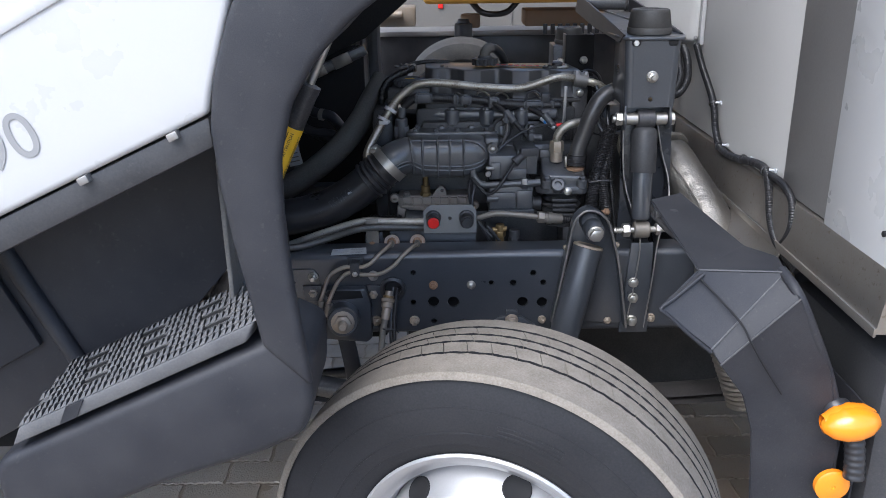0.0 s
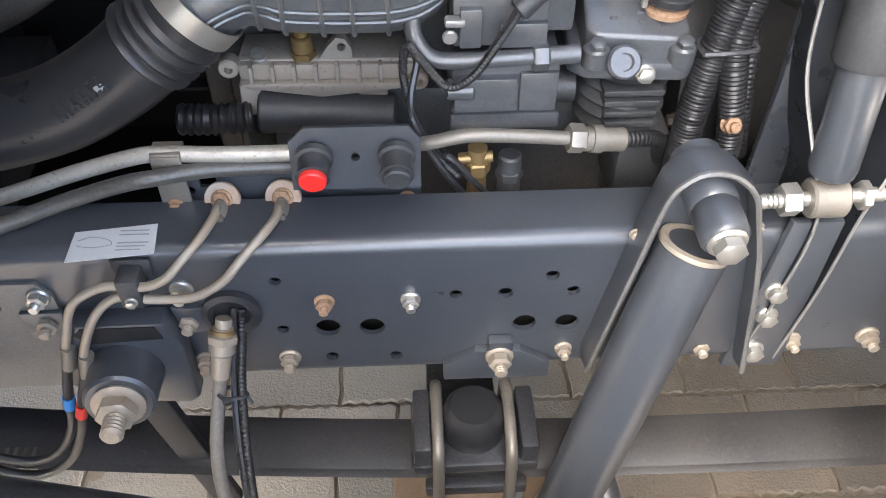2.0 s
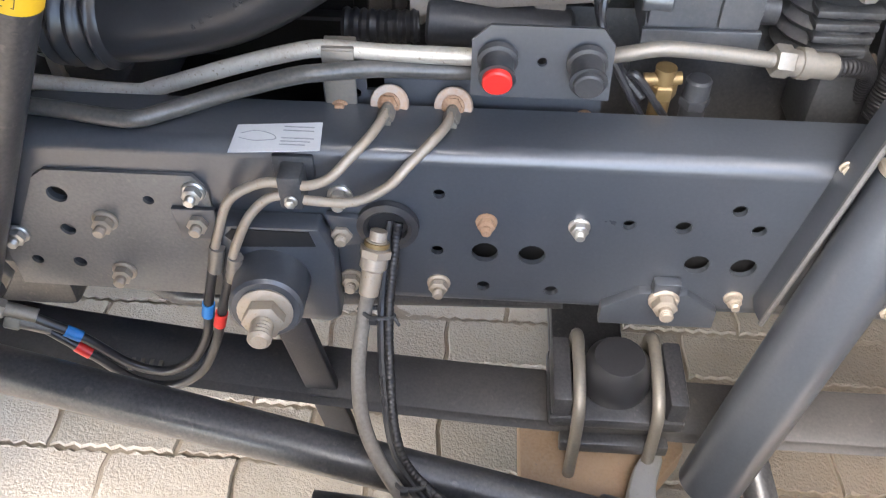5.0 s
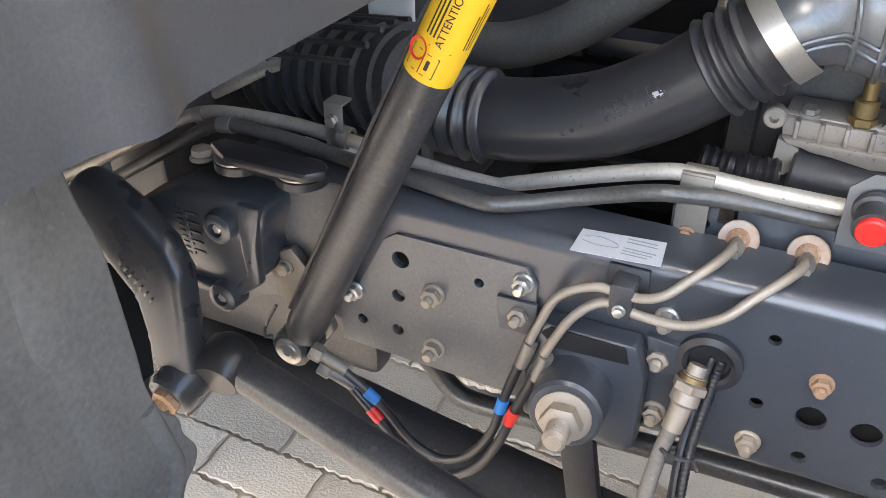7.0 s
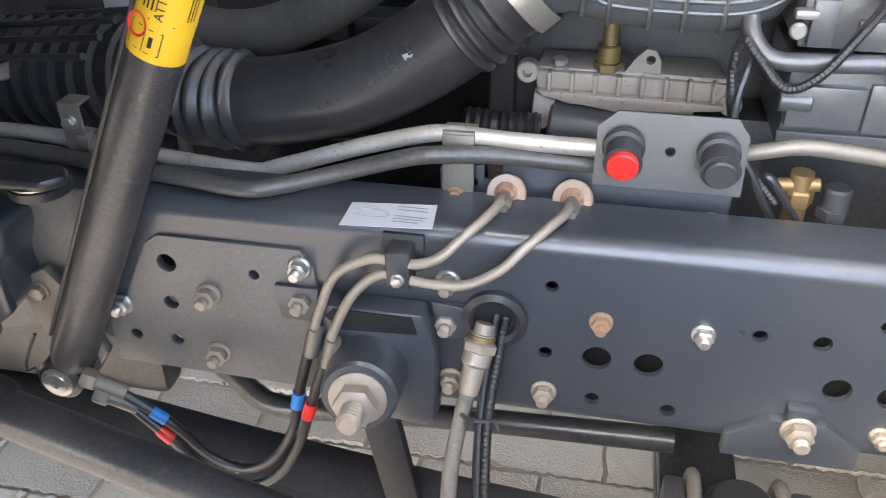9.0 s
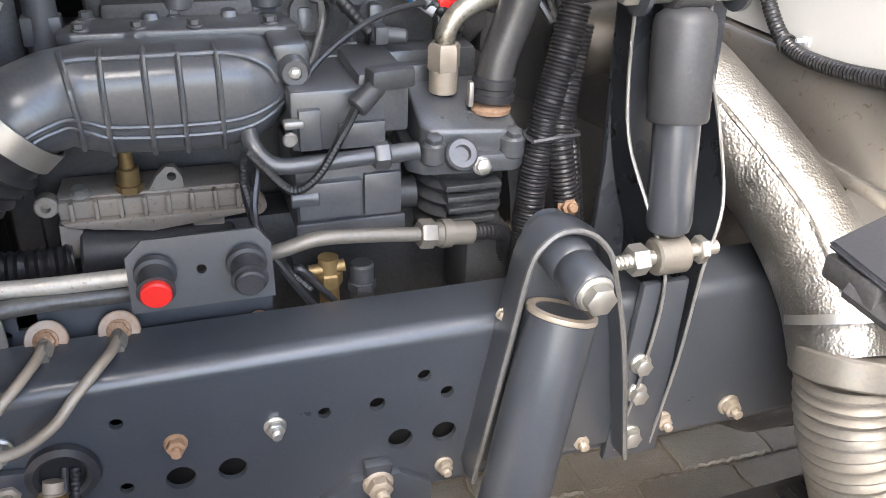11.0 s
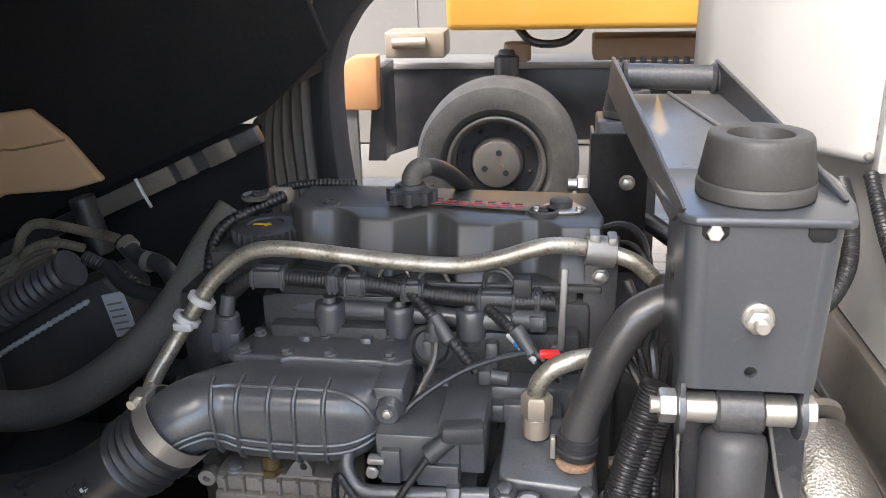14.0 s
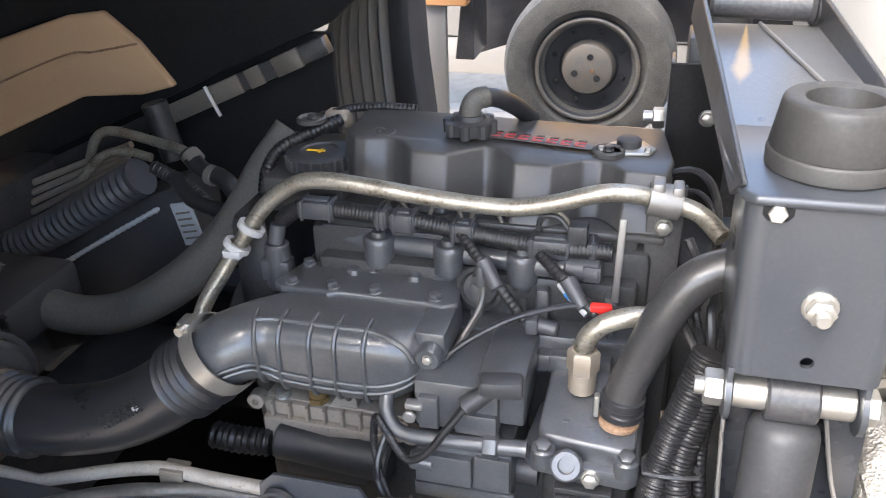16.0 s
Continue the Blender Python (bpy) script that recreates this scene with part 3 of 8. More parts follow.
tank_a = thing("air_tank", (1.25, 0.30, 0.60), "black painted cylindrical air tank under the rail", "air tank")
part("shell", lathe([(0, 0.03), (0.004, 0.08), (0.03, 0.125), (0.06, 0.14), (0.55, 0.14), (0.59, 0.12), (0.61, 0.06)], (0.98, 0.32, 0.72), (2.0, 0.32, 0.72), 40), M_BLACK, tank_a)
part("end_plug", hexagon(-0.012, 0.004, 0.022, (0.98, 0.32, 0.72), (2.0, 0.32, 0.72)), M_NUT, tank_a)
for x in (1.12, 1.42):
    part("strap", lathe([(0, 0.141), (0, 0.144), (0.03, 0.144), (0.03, 0.141)], (x, 0.32, 0.72), (x + 1, 0.32, 0.72), 40, False), M_STRIP, tank_a)

# ---- steering ----
gear = thing("steering_gear", (-0.85, 0.0, 0.9), "dark painted cast steering gear housing with pitman arm", "steering gear")
part("housing", prism([(-1.05, 0.99), (-0.95, 1.060), (-0.86, 1.112), (-0.742, 1.124), (-0.706, 1.116), (-0.704, 1.095), (-0.722, 1.05), (-0.720, 1.0), (-0.763, 0.955), (-0.807, 0.950), (-0.88, 0.955), (-0.99, 0.96)], -0.052, 0.035, bev=0.012, seg=3), M_RAIL, gear)
part("rib", prism([(-0.745, 1.118), (-0.706, 1.118), (-0.722, 1.05), (-0.722, 0.990), (-0.762, 0.957), (-0.770, 0.972), (-0.745, 1.0), (-0.748, 1.05)], -0.057, -0.04, bev=0.005, seg=2), M_RAIL, gear)
part("lower_rib", prism([(-0.90, 0.972), (-0.775, 0.972), (-0.775, 0.954), (-0.90, 0.954)], -0.062, -0.04, bev=0.004), M_RAIL, gear)
for x, z in ((-0.774, 1.076), (-0.787, 0.955)):
    bo = part("bolt_boss", lathe([(0, 0.026), (0.03, 0.023), (0.034, 0.018), (0.034, 0.011), (0.02, 0.010)], (x, -0.038, z), (x, -1, z), 20), M_RAIL, gear)
    bolt(bo, (x, -0.060, z), r=0.009, material=M_ZINC, stud=False)
for i in range(5):
    z = 1.080 - 0.0155 * i
    part("letter_bar", join(box(-0.842 + 0.001 * i, -0.820 + 0.001 * i, -0.0535, -0.050, z - 0.0030, z + 0.0010, 0.0008), box(-0.842 + 0.001 * i, -0.838 + 0.001 * i, -0.0535, -0.050, z - 0.009, z, 0.0008)), M_RAIL, gear)
for i in range(9):
    z = 1.082 - 0.009 * i
    part("letter_bar", box(-0.860 + 0.001 * i, -0.850 + 0.001 * i, -0.0532, -0.050, z - 0.0022, z + 0.0012, 0.0006), M_RAIL, gear)
part("output_hub", lathe([(0, 0.060), (0.04, 0.060), (0.05, 0.052), (0.05, 0.0)], (-0.985, -0.05, 1.035), (-0.985, -0.2, 1.035), 28), M_BLACK, gear)


def forged_arm():
    """A thick curved lever that leans outward as it drops."""
    bm = prism([(-1.01, 1.10), (-0.984, 1.075), (-0.939, 1.026), (-0.880, 0.975), (-0.862, 0.92), (-0.857, 0.856), (-0.842, 0.826), (-0.812, 0.814), (-0.785, 0.828), (-0.776, 0.857), (-0.782, 0.891), (-0.786, 0.951),
                (-0.794, 1.025), (-0.82, 1.066), (-0.87, 1.105), (-0.922, 1.130), (-0.97, 1.14)], -0.117, -0.068, bev=0.018, seg=3)
    for v in bm.verts:
        v.co.y -= 0.20 * (1.12 - v.co.z)
    return bm


arm = part("pitman_arm", forged_arm(), M_CAST, gear, "curved forged arm with raised characters")
part("arm_eye", lathe([(0, 0.038), (0.060, 0.038), (0.068, 0.032), (0.068, 0.024)], (-0.808, -0.118, 0.862), (-0.815, -0.2, 0.845), 26), M_CAST, arm)
cn = part("castle_nut", hexagon(0.058, 0.080, 0.023, (-0.805, -0.118, 0.862), (-0.812, -0.2, 0.845)), M_RUST, arm, "rusty castle nut")
part("nut_end", join(cyl((-0.811, -0.195, 0.846), (-0.813, -0.213, 0.842), 0.013, 0.011, 12), cyl((-0.830, -0.200, 0.846), (-0.794, -0.202, 0.842), 0.0035, None, 6)), M_RUST, cn)
for i in range(7):
    p = Vector((-0.904, -0.1345, 1.016)).lerp(Vector((-0.852, -0.1435, 0.973)), i / 6)
    for k in (0, 1):
        q = p + Vector((0.010, -0.001, 0.013)) * k
        part("letter_bar", turned(box(q.x - 0.0017, q.x + 0.0017, q.y - 0.0025, q.y + 0.002, q.z - 0.0045, q.z + 0.0045, 0.0006), about(q, 0, 38, 0)), M_RAIL, arm)
# black slab added to stand for the shade behind the steering arm
under = single("front_backing", box(-2.2, -1.085, -0.08, 0.80, 0.55, 0.62, 0.02), M_CABBLACK, (-1.4, 0.1, 0.55), "added black panel that keeps the gap below the truck front dark", "panel")
drag = thing("drag_link", (-0.3, -0.15, 0.6), "dark steel steering drag link tube with ball joints", "steering rod")
DL0, DL1 = Vector((-0.775, -0.105, 0.882)), Vector((0.195, -0.212, 0.70))
part("tube", tube([DL0 + (DL1 - DL0) * f for f in (0.05, 0.3, 0.6, 0.97)], 0.031, 18, 4), M_BLACK, drag)
part("threaded_sleeve", tube([DL0 + (DL1 - DL0) * f for f in (0.075, 0.10, 0.13, 0.16)], 0.031, 18, 4, pitch=0.016, depth=0.05), M_BLACK, drag)
part("ball_joint", lathe([(0, 0.032), (0.01, 0.040), (0.035, 0.044), (0.06, 0.040), (0.072, 0.028)], (-0.755, -0.145, 0.868), (-0.765, -0.02, 0.90), 24), M_RUBBER, drag)
cl = part("end_clamp", join(cyl((0.165, -0.208, 0.706), (0.226, -0.2145, 0.6955), 0.0355, None, 22, 0.003), prism([(0.178, -0.215), (0.222, -0.218), (0.212, -0.268), (0.190, -0.270)], 0.688, 0.712, "z", 0.004)), M_RAIL, drag)
bolt(cl, (0.201, -0.262, 0.712), (0, -0.3, 1), r=0.014, material=M_ZINC)
part("end_stud", join(lathe([(0.0, 0.024), (0.010, 0.024), (0.011, 0.017), (0.018, 0.017), (0.019, 0.022), (0.042, 0.022), (0.043, 0.0165), (0.09, 0.0165)], (0.226, -0.2145, 0.6955), (0.33, -0.195, 0.675), 18)), M_NUT, drag, "dirty threaded end with lock nut")
part("end_socket", lathe([(0, 0.018), (0.006, 0.022), (0.030, 0.022), (0.040, 0.018)], (0.276, -0.206, 0.672), (0.33, -0.195, 0.640), 20), M_KNUCKLE, drag)
part("end_fork", prism([(0.222, -0.17), (0.262, -0.17), (0.268, -0.11), (0.285, -0.06), (0.262, -0.045), (0.236, -0.085), (0.225, -0.12)], 0.60, 0.635, "z", 0.008), M_KNUCKLE, drag, "silver-grey cast lever end")
part("cross_tube", tube([(-0.66, 0.22, 0.74), (-0.59, 0.22, 0.674), (-0.56, 0.22, 0.637), (-0.517, 0.22, 0.616), (-0.398, 0.22, 0.625), (-0.20, 0.22, 0.645), (0.14, 0.22, 0.66)], 0.020, 14), M_BLACK, axle, "dark bar below the rail")
knuckle = axle
def lever_arm():
    """A flat forged lever that widens from its eye and sinks towards the hub."""
    bm = prism([(0.300, -0.200), (0.364, -0.200), (0.358, -0.28), (0.346, -0.36), (0.350, -0.42), (0.350, -0.46), (0.235, -0.46), (0.250, -0.40), (0.262, -0.350), (0.284, -0.270)], 0.600, 0.640, "z", 0.009, 3)
    for v in bm.verts:
        v.co.z -= 0.30 * (-0.19 - v.co.y)
    return bm


ka = part("steering_arm", lever_arm(), M_KNUCKLE, knuckle, "silver-grey forged steering arm with raised characters")
for k in range(2):
    for i in range(9):
        f = i / 8
        q = Vector((0.316 + 0.020 * k - 0.030 * f, -0.238 - 0.016 * k - 0.085 * f, 0.0))
        q.z = 0.6405 - 0.30 * (-0.19 - q.y)
        part("letter_bar", turned(box(q.x - 0.0042, q.x + 0.0042, q.y - 0.0028, q.y + 0.0028, q.z - 0.002, q.z + 0.0005, 0.0004), about(q, 0, 0, -16 + 24 * (i % 2))), M_KNUCKLE, ka)
part("eye", lathe([(0, 0.036), (0.006, 0.041), (0.042, 0.041), (0.050, 0.036), (0.050, 0.020)], (0.331, -0.180, 0.606), (0.332, -0.186, 0.66), 30), M_KNUCKLE, ka)
cnut = part("castle_nut", hexagon(0, 0.016, 0.0265, (0.332, -0.186, 0.655), (0.333, -0.190, 0.72)), M_RUST, ka, "rusty castle nut")
part("nut_crown", join(*[turned(box(0.332 + 0.013, 0.332 + 0.022, -0.190, -0.182, 0.670, 0.679, 0.0012), Matrix.Translation((0.332, -0.186, 0)) @ Matrix.Rotation(radians(60 * i + 15), 4, "Z") @ Matrix.Translation((-0.332, 0.186, 0))) for i in range(6)], cyl((0.3325, -0.187, 0.668), (0.333, -0.188, 0.684), 0.0145, 0.0125, 16)), M_RUST, cnut)
part("shock_pin", cyl((0.318, -0.150, 0.70), (0.322, -0.163, 0.655), 0.016, None, 14), M_NUT, ka)
part("knuckle_body", join(box(0.22, 0.37, -0.52, -0.40, 0.42, 0.56, 0.02), cyl((0.20, -0.30, 0.45), (0.215, -0.285, 0.61), 0.052, 0.046, 20, 0.006), box(0.16, 0.25, -0.40, -0.28, 0.44, 0.54, 0.012)), M_BLACK, knuckle)
part("tie_bar", tube([(-0.235, -0.160, 0.60), (-0.1, -0.168, 0.592), (0.2, -0.20, 0.56)], 0.026, 12, 4, flat=(1, 0.7)), M_BLACK, knuckle)
bolt(knuckle, (-0.205, -0.182, 0.590), (0, -0.9, 0.2), r=0.017, material=M_NUT)
chamber = part("brake_chamber", join(lathe([(0, 0.022), (0.010, 0.040), (0.03, 0.046), (0.055, 0.047), (0.085, 0.044), (0.09, 0.030), (0.10, 0.028)], (0.078, -0.335, 0.590), (0.20, -0.305, 0.605), 22), box(0.090, 0.122, -0.395, -0.335, 0.505, 0.575, 0.008)), M_RAIL, knuckle, "dark blue-grey brake actuator")
part("valve_stub", join(cyl((0.175, -0.305, 0.61), (0.215, -0.29, 0.615), 0.020, 0.018, 14, 0.003), hexagon(0, 0.016, 0.017, (0.158, -0.318, 0.648), (0.16, -0.33, 0.70))), M_ZINC, chamber)
part("sensor_cable", tube([(0.085, -0.318, 0.625), (0.055, -0.300, 0.628), (0.02, -0.302, 0.625), (-0.02, -0.330, 0.615), (-0.05, -0.37, 0.60)], 0.0050, 8), M_RUBBER, knuckle)
part("sensor_cable", tube([(0.195, -0.292, 0.66), (0.235, -0.312, 0.655), (0.268, -0.352, 0.64), (0.295, -0.405, 0.62), (0.32, -0.46, 0.58)], 0.0050, 8), M_RUBBER, knuckle)
part("harness_knot", join(*[tube([(0.165 + 0.012 * i, -0.285 - 0.008 * i, 0.69), (0.18 + 0.006 * i, -0.300 - 0.006 * i, 0.675), (0.19, -0.300 - 0.012 * i, 0.65)], 0.0042, 6) for i in range(4)]), M_CORR, knuckle)
stab = thing("stabiliser_link", (0.45, -0.2, 0.4), "black steel stabiliser link rod", "link rod")
part("rod", cyl((0.400, -0.045, 0.665), (0.496, -0.452, 0.46), 0.0240, None, 18, 0.003), M_BLACK, stab)
part("end_bolt", join(cyl((0.47, -0.452, 0.45), (0.53, -0.462, 0.45), 0.03, None, 16, 0.004), cyl((0.52, -0.46, 0.45), (0.56, -0.465, 0.45), 0.016, None, 12)), M_BLACK, stab)

# ---- front shock absorber and its bracket ----
shock = thing("shock_absorber", (0.40, -0.07, 0.7), "dark blue-grey front shock absorber with a zinc top bolt", "shock absorber")
S0, S1 = Vector((0.444, -0.050, 1.178)), Vector((0.316, -0.150, 0.70))
L = (S1 - S0).length
part("dust_tube", lathe([(0, 0.036), (0.006, 0.0425), (0.30, 0.0425), (L * 0.985, 0.041), (L, 0.032)], S0, S1, 32), M_RAIL, shock)
part("rusty_rim", lathe([(0.003, 0.030), (-0.001, 0.037), (0.001, 0.0425), (0.005, 0.0434), (0.007, 0.0428)], S0 - (S1 - S0) * 0.004, S1, 36, False), M_NUT, shock, "rust-stained top rim")
part("seal_plate", lathe([(0.004, 0.0), (0.004, 0.031)], S0 - (S1 - S0) * 0.004, S1, 28, False), M_NUT, shock)
part("end_eye", cyl((0.315, -0.165, 0.685), (0.313, -0.165, 0.655), 0.018), M_NUT, shock)
tb = part("top_pin", lathe([(0, 0.030), (0.02, 0.029), (0.075, 0.029), (0.080, 0.0255), (0.083, 0.0275), (0.122, 0.0275), (0.127, 0.024)], (0.448, 0.025, 1.246), (0.453, -0.105, 1.231), 28), M_RAIL, shock)
bolt(tb, (0.453, -0.100, 1.2315), (0.03, -1, -0.09), r=0.0225, material=M_ZINC, stud=False, label="zinc hexagon bolt head")
brk = thing("shock_bracket", (0.45, 0.0, 0.9), "dark painted arched steel bracket on the chassis rail", "bracket")
ARCH = [(0.349, 0.93), (0.384, 1.142), (0.400, 1.238), (0.415, 1.266), (0.438, 1.280), (0.470, 1.274), (0.497, 1.248), (0.511, 1.21), (0.538, 1.105), (0.568, 0.915)]
part("plate", prism(ARCH, -0.012, -0.001, bev=0.002), M_RAIL, brk)
part("rim", tube([(a, -0.022, b) for a, b in ARCH], 0.016, 4, 3, flat=(1.5, 0.25)), M_RAIL, brk)
# pale bead paints the highlight along the bracket's rim
part("edge_highlight", tube([(a, -0.046, b) for a, b in ARCH], 0.0038, 6, 3), M_SHEEN, brk, "flange edge highlight painted as a grey bead")
for x, z in ((0.385, 1.16), (0.533, 1.165), (0.425, 1.03)):
    bolt(brk, (x, -0.012, z), r=0.008, material=M_NUT, stud=False)

# ---- front wheel ----
wheel = thing("front_wheel", (0.13, -0.64, GROUND), "steered truck wheel with dusty ribbed tyre and silver steel rim", "wheel")
A = radians(-18.2)
AX = Vector((-math.sin(A), math.cos(A), 0))
WC = Vector((0.106, -0.768, 0.646))
WI = WC + AX
R = 0.5245
tyre = part("tyre", lathe([(0.245, 0.31), (0.278, 0.35), (0.288, 0.42), (0.280, 0.475), (0.264, R - 0.018), (0.132, R - 0.011), (0.004, R - 0.018), (-0.004, 0.482), (-0.011, 0.44), (-0.012, 0.40), (-0.006, 0.355), (0.008, 0.326), (0.022, 0.308)], WC, WI, 96, False), M_TYRE, wheel, "dark tyre sidewall")
for r, e in ((0.350, -0.018), (0.378, -0.011), (0.440, -0.010)):
    part("sidewall_ring", lathe([(-0.018 - e, r - 0.003), (-0.0215 - e, r - 0.002), (-0.0215 - e, r + 0.002), (-0.017 - e, r + 0.003)], WC, WI, 96, False), M_TYRE, tyre)
txt = []
for row in range(3):
    for k in range(12):
        z = 0.386 + 0.010 * row
        txt.append(turned(box(-0.0135, -0.009, -0.0062, 0.0062, z, z + 0.005, 0.0008), Matrix.Rotation(radians(6 + 1.7 * k), 4, "X")))
wm = Matrix.Translation(WC) @ Matrix(((AX.x, -AX.y, 0, 0), (AX.y, AX.x, 0, 0), (0, 0, 1, 0), (0, 0, 0, 1)))
part("sidewall_marking", turned(join(*txt), wm), M_TYRE, tyre)


def tread():
    """Five ribs of blocks with narrow cuts between them."""
    bm = bmesh.new()
    ribs = ((0.000, 0.075), (0.084, 0.129), (0.138, 0.166), (0.175, 0.209), (0.218, 0.265))
    for k, (a, b) in enumerate(ribs):
        shoulder = k in (0, 4)
        n = 240
        cut = 4
        for i in range(n):
            g0 = 0.0 if shoulder or i % cut else 0.055
            g1 = 0.0 if shoulder or (i + 1) % cut else 0.055
            t0, t1 = 2 * math.pi * (i + g0) / n, 2 * math.pi * (i + 1 - g1) / n
            skew = 0.0 if shoulder else 0.030
            lo = R - 0.018
            z0, z1 = 0.0016 * math.sin(i * 2.1 + k), 0.0016 * math.sin((i + 1) * 2.1 + k)
            vs = []
            for rr in (lo, None):
                for d, t in ((a + (z0 if k else 0), t0), (a + (z1 if k else 0), t1), (b + (z1 if k < 4 else 0), t1 + skew), (b + (z0 if k < 4 else 0), t0 + skew)):
                    top = R - 0.007 * ((d - 0.132) / 0.132) ** 2
                    r2 = rr or top
                    vs.append(bm.verts.new((d, r2 * math.sin(t), r2 * math.cos(t))))
            for f in ((4, 5, 6, 7), (0, 1, 5, 4), (1, 2, 6, 5), (2, 3, 7, 6), (3, 0, 4, 7)):
                bm.faces.new([vs[j] for j in f])
    return turned(bm, wm)


tr = part("tread", tread(), M_TREAD, tyre, "dusty pale ribbed tread", 30)
tr.data.materials.append(M_TYRE)
for poly in tr.data.polygons:
    if abs(poly.normal.dot(AX)) > 0.5:
        poly.material_index = 1
part("shoulder_band", lathe([(0.0, R - 0.0065), (-0.005, R - 0.012), (-0.0078, R - 0.022), (-0.004, R - 0.024)], WC, WI, 96, False), M_TREAD, tyre)
RS = 0.935
RIN = Vector(AX) * 0.028
rim = part("rim", lathe([(d, RS * r) for d, r in [(0.21, 0.30), (0.03, 0.288), (0.012, 0.300), (0.000, 0.318), (-0.006, 0.332), (-0.016, 0.336), (-0.020, 0.330), (-0.016, 0.316), (0.0, 0.304), (0.012, 0.286), (0.05, 0.276)]], WC + RIN, WI + RIN, 72, False), M_RIM, wheel)
disc_bm = lathe([(d, RS * r) for d, r in [(0.055, 0.277), (0.030, 0.262), (-0.02, 0.225), (-0.035, 0.205), (-0.040, 0.175), (-0.028, 0.165), (-0.026, 0.11), (-0.07, 0.10), (-0.085, 0.07), (-0.088, 0.0)]], WC + RIN, WI + RIN, 72, False)
part("disc", disc_bm, M_RIM, rim)
for i in range(6):
    t = 2 * math.pi * i / 6 + 0.30
    c = WC + RIN + AX * 0.014 + Vector((AX.y * 0.233 * math.sin(t), -AX.x * 0.233 * math.sin(t), 0.233 * math.cos(t)))
    nrm = (-AX * 0.6 + (c - WC - RIN - AX * 0.014) * (0.8 / 0.233)).normalized()
    # dark disc laid on the rim paints the shade of a vent hole
    part("vent_hole_shade", lathe([(-0.004, 0.034), (0.0035, 0.033), (0.0045, 0.031), (0.003, 0.028), (0.003, 0.0)], c, c + nrm, 20, False), M_SLOT, rim)
for i in range(10):
    t = 2 * math.pi * i / 10
    c = WC + RIN - AX * 0.027 + Vector((AX.y * 0.138 * math.sin(t), -AX.x * 0.138 * math.sin(t), 0.138 * math.cos(t)))
    bolt(rim, c, -AX, r=0.022, material=M_ZINC)

# ---- tilt cylinder ----
tilt = thing("cab_tilt_cylinder", (-0.68, -0.06, 0.87), "black hydraulic cab tilt cylinder with a yellow warning label", "hydraulic cylinder")
C0, C1 = Vector((-0.682, -0.034, 0.893)), Vector((-0.318, -0.030, 1.642))
CD = (C1 - C0).normalized()
part("barrel", lathe([(0, 0.024), (0.025, 0.028), (0.035, 0.0295), (0.800, 0.0295), (0.812, 0.031), (0.830, 0.031), (0.834, 0.016)], C0, C1, 32), M_BLACK, tilt)
part("chrome_rod", cyl(C1, C1 + CD * 0.42, 0.011, None, 16), M_ZINC, tilt, "bright chromed piston rod")
part("lower_eye", join(cyl((-0.686, -0.058, 0.886), (-0.686, 0.004, 0.886), 0.031, None, 26, 0.004)), M_BLACK, tilt)
part("eye_pin", lathe([(0, 0.022), (0.004, 0.022), (0.005, 0.016), (0.007, 0.015), (0.008, 0.006), (0.004, 0.005)], (-0.686, -0.057, 0.886), (-0.686, -0.2, 0.886), 20), M_ZINC, tilt)
part("lock_wire", tube([C0 + Vector((-0.026, -0.012, 0.06)), C0 + Vector((-0.040, -0.020, 0.03)), C0 + Vector((-0.040, -0.030, 0.012)), C0 + Vector((-0.028, -0.028, 0.016))], 0.0025, 6), M_BLACK, tilt)
part("side_rod", cyl(C0 + CD * 0.05 + Vector((-0.0285, -0.008, 0.0138)), C0 + CD * 0.80 + Vector((-0.0285, -0.008, 0.0138)), 0.0028, None, 6), M_BLACK, tilt)
lab0, lab1 = C0 + CD * 0.455, C0 + CD * 0.700


def wrap(r, d0, d1, a0, a1, n=14):
    """A sheet wrapped round the barrel."""
    m, _ = along(C0, C1)
    bm = bmesh.new()
    ring = [[bm.verts.new((r * math.cos(radians(a0 + (a1 - a0) * i / n)), r * math.sin(radians(a0 + (a1 - a0) * i / n)), d)) for i in range(n + 1)] for d in (d0, d1)]
    for i in range(n):
        bm.faces.new((ring[0][i], ring[0][i + 1], ring[1][i + 1], ring[1][i]))
    return turned(bm, m)


m_c, _ = along(C0, C1)
face = m_c.inverted().to_3x3() @ Vector((0.35, -1, 0.1))
FA = math.degrees(math.atan2(face.y, face.x))
lb = part("warning_label", wrap(0.0302, 0.497, 0.708, FA - 80, FA + 80), M_YELLOW, tilt, "yellow warning label with black print")
for d0, d1, a0, a1 in ((0.548, 0.60, 58, 61), (0.548, 0.605, 51, 54), (0.548, 0.59, 44, 47), (0.61, 0.68, 58, 61), (0.61, 0.675, 51, 54), (0.61, 0.69, 44, 47), (0.55, 0.625, -24, -20), (0.55, 0.63, -33, -29), (0.55, 0.61, -42, -38), (0.64, 0.695, -24, -20), (0.64, 0.69, -33, -29), (0.505, 0.506, 10, -60), (0.53, 0.531, 10, -60), (0.505, 0.531, 8, 10), (0.505, 0.531, -22, -24), (0.505, 0.531, -58, -60), (0.512, 0.524, -6, -14), (0.540, 0.5412, 70, -70)):
    part("print_bar", wrap(0.0305, d0, d1, FA + a0, FA + a1, 3), M_INK, lb)
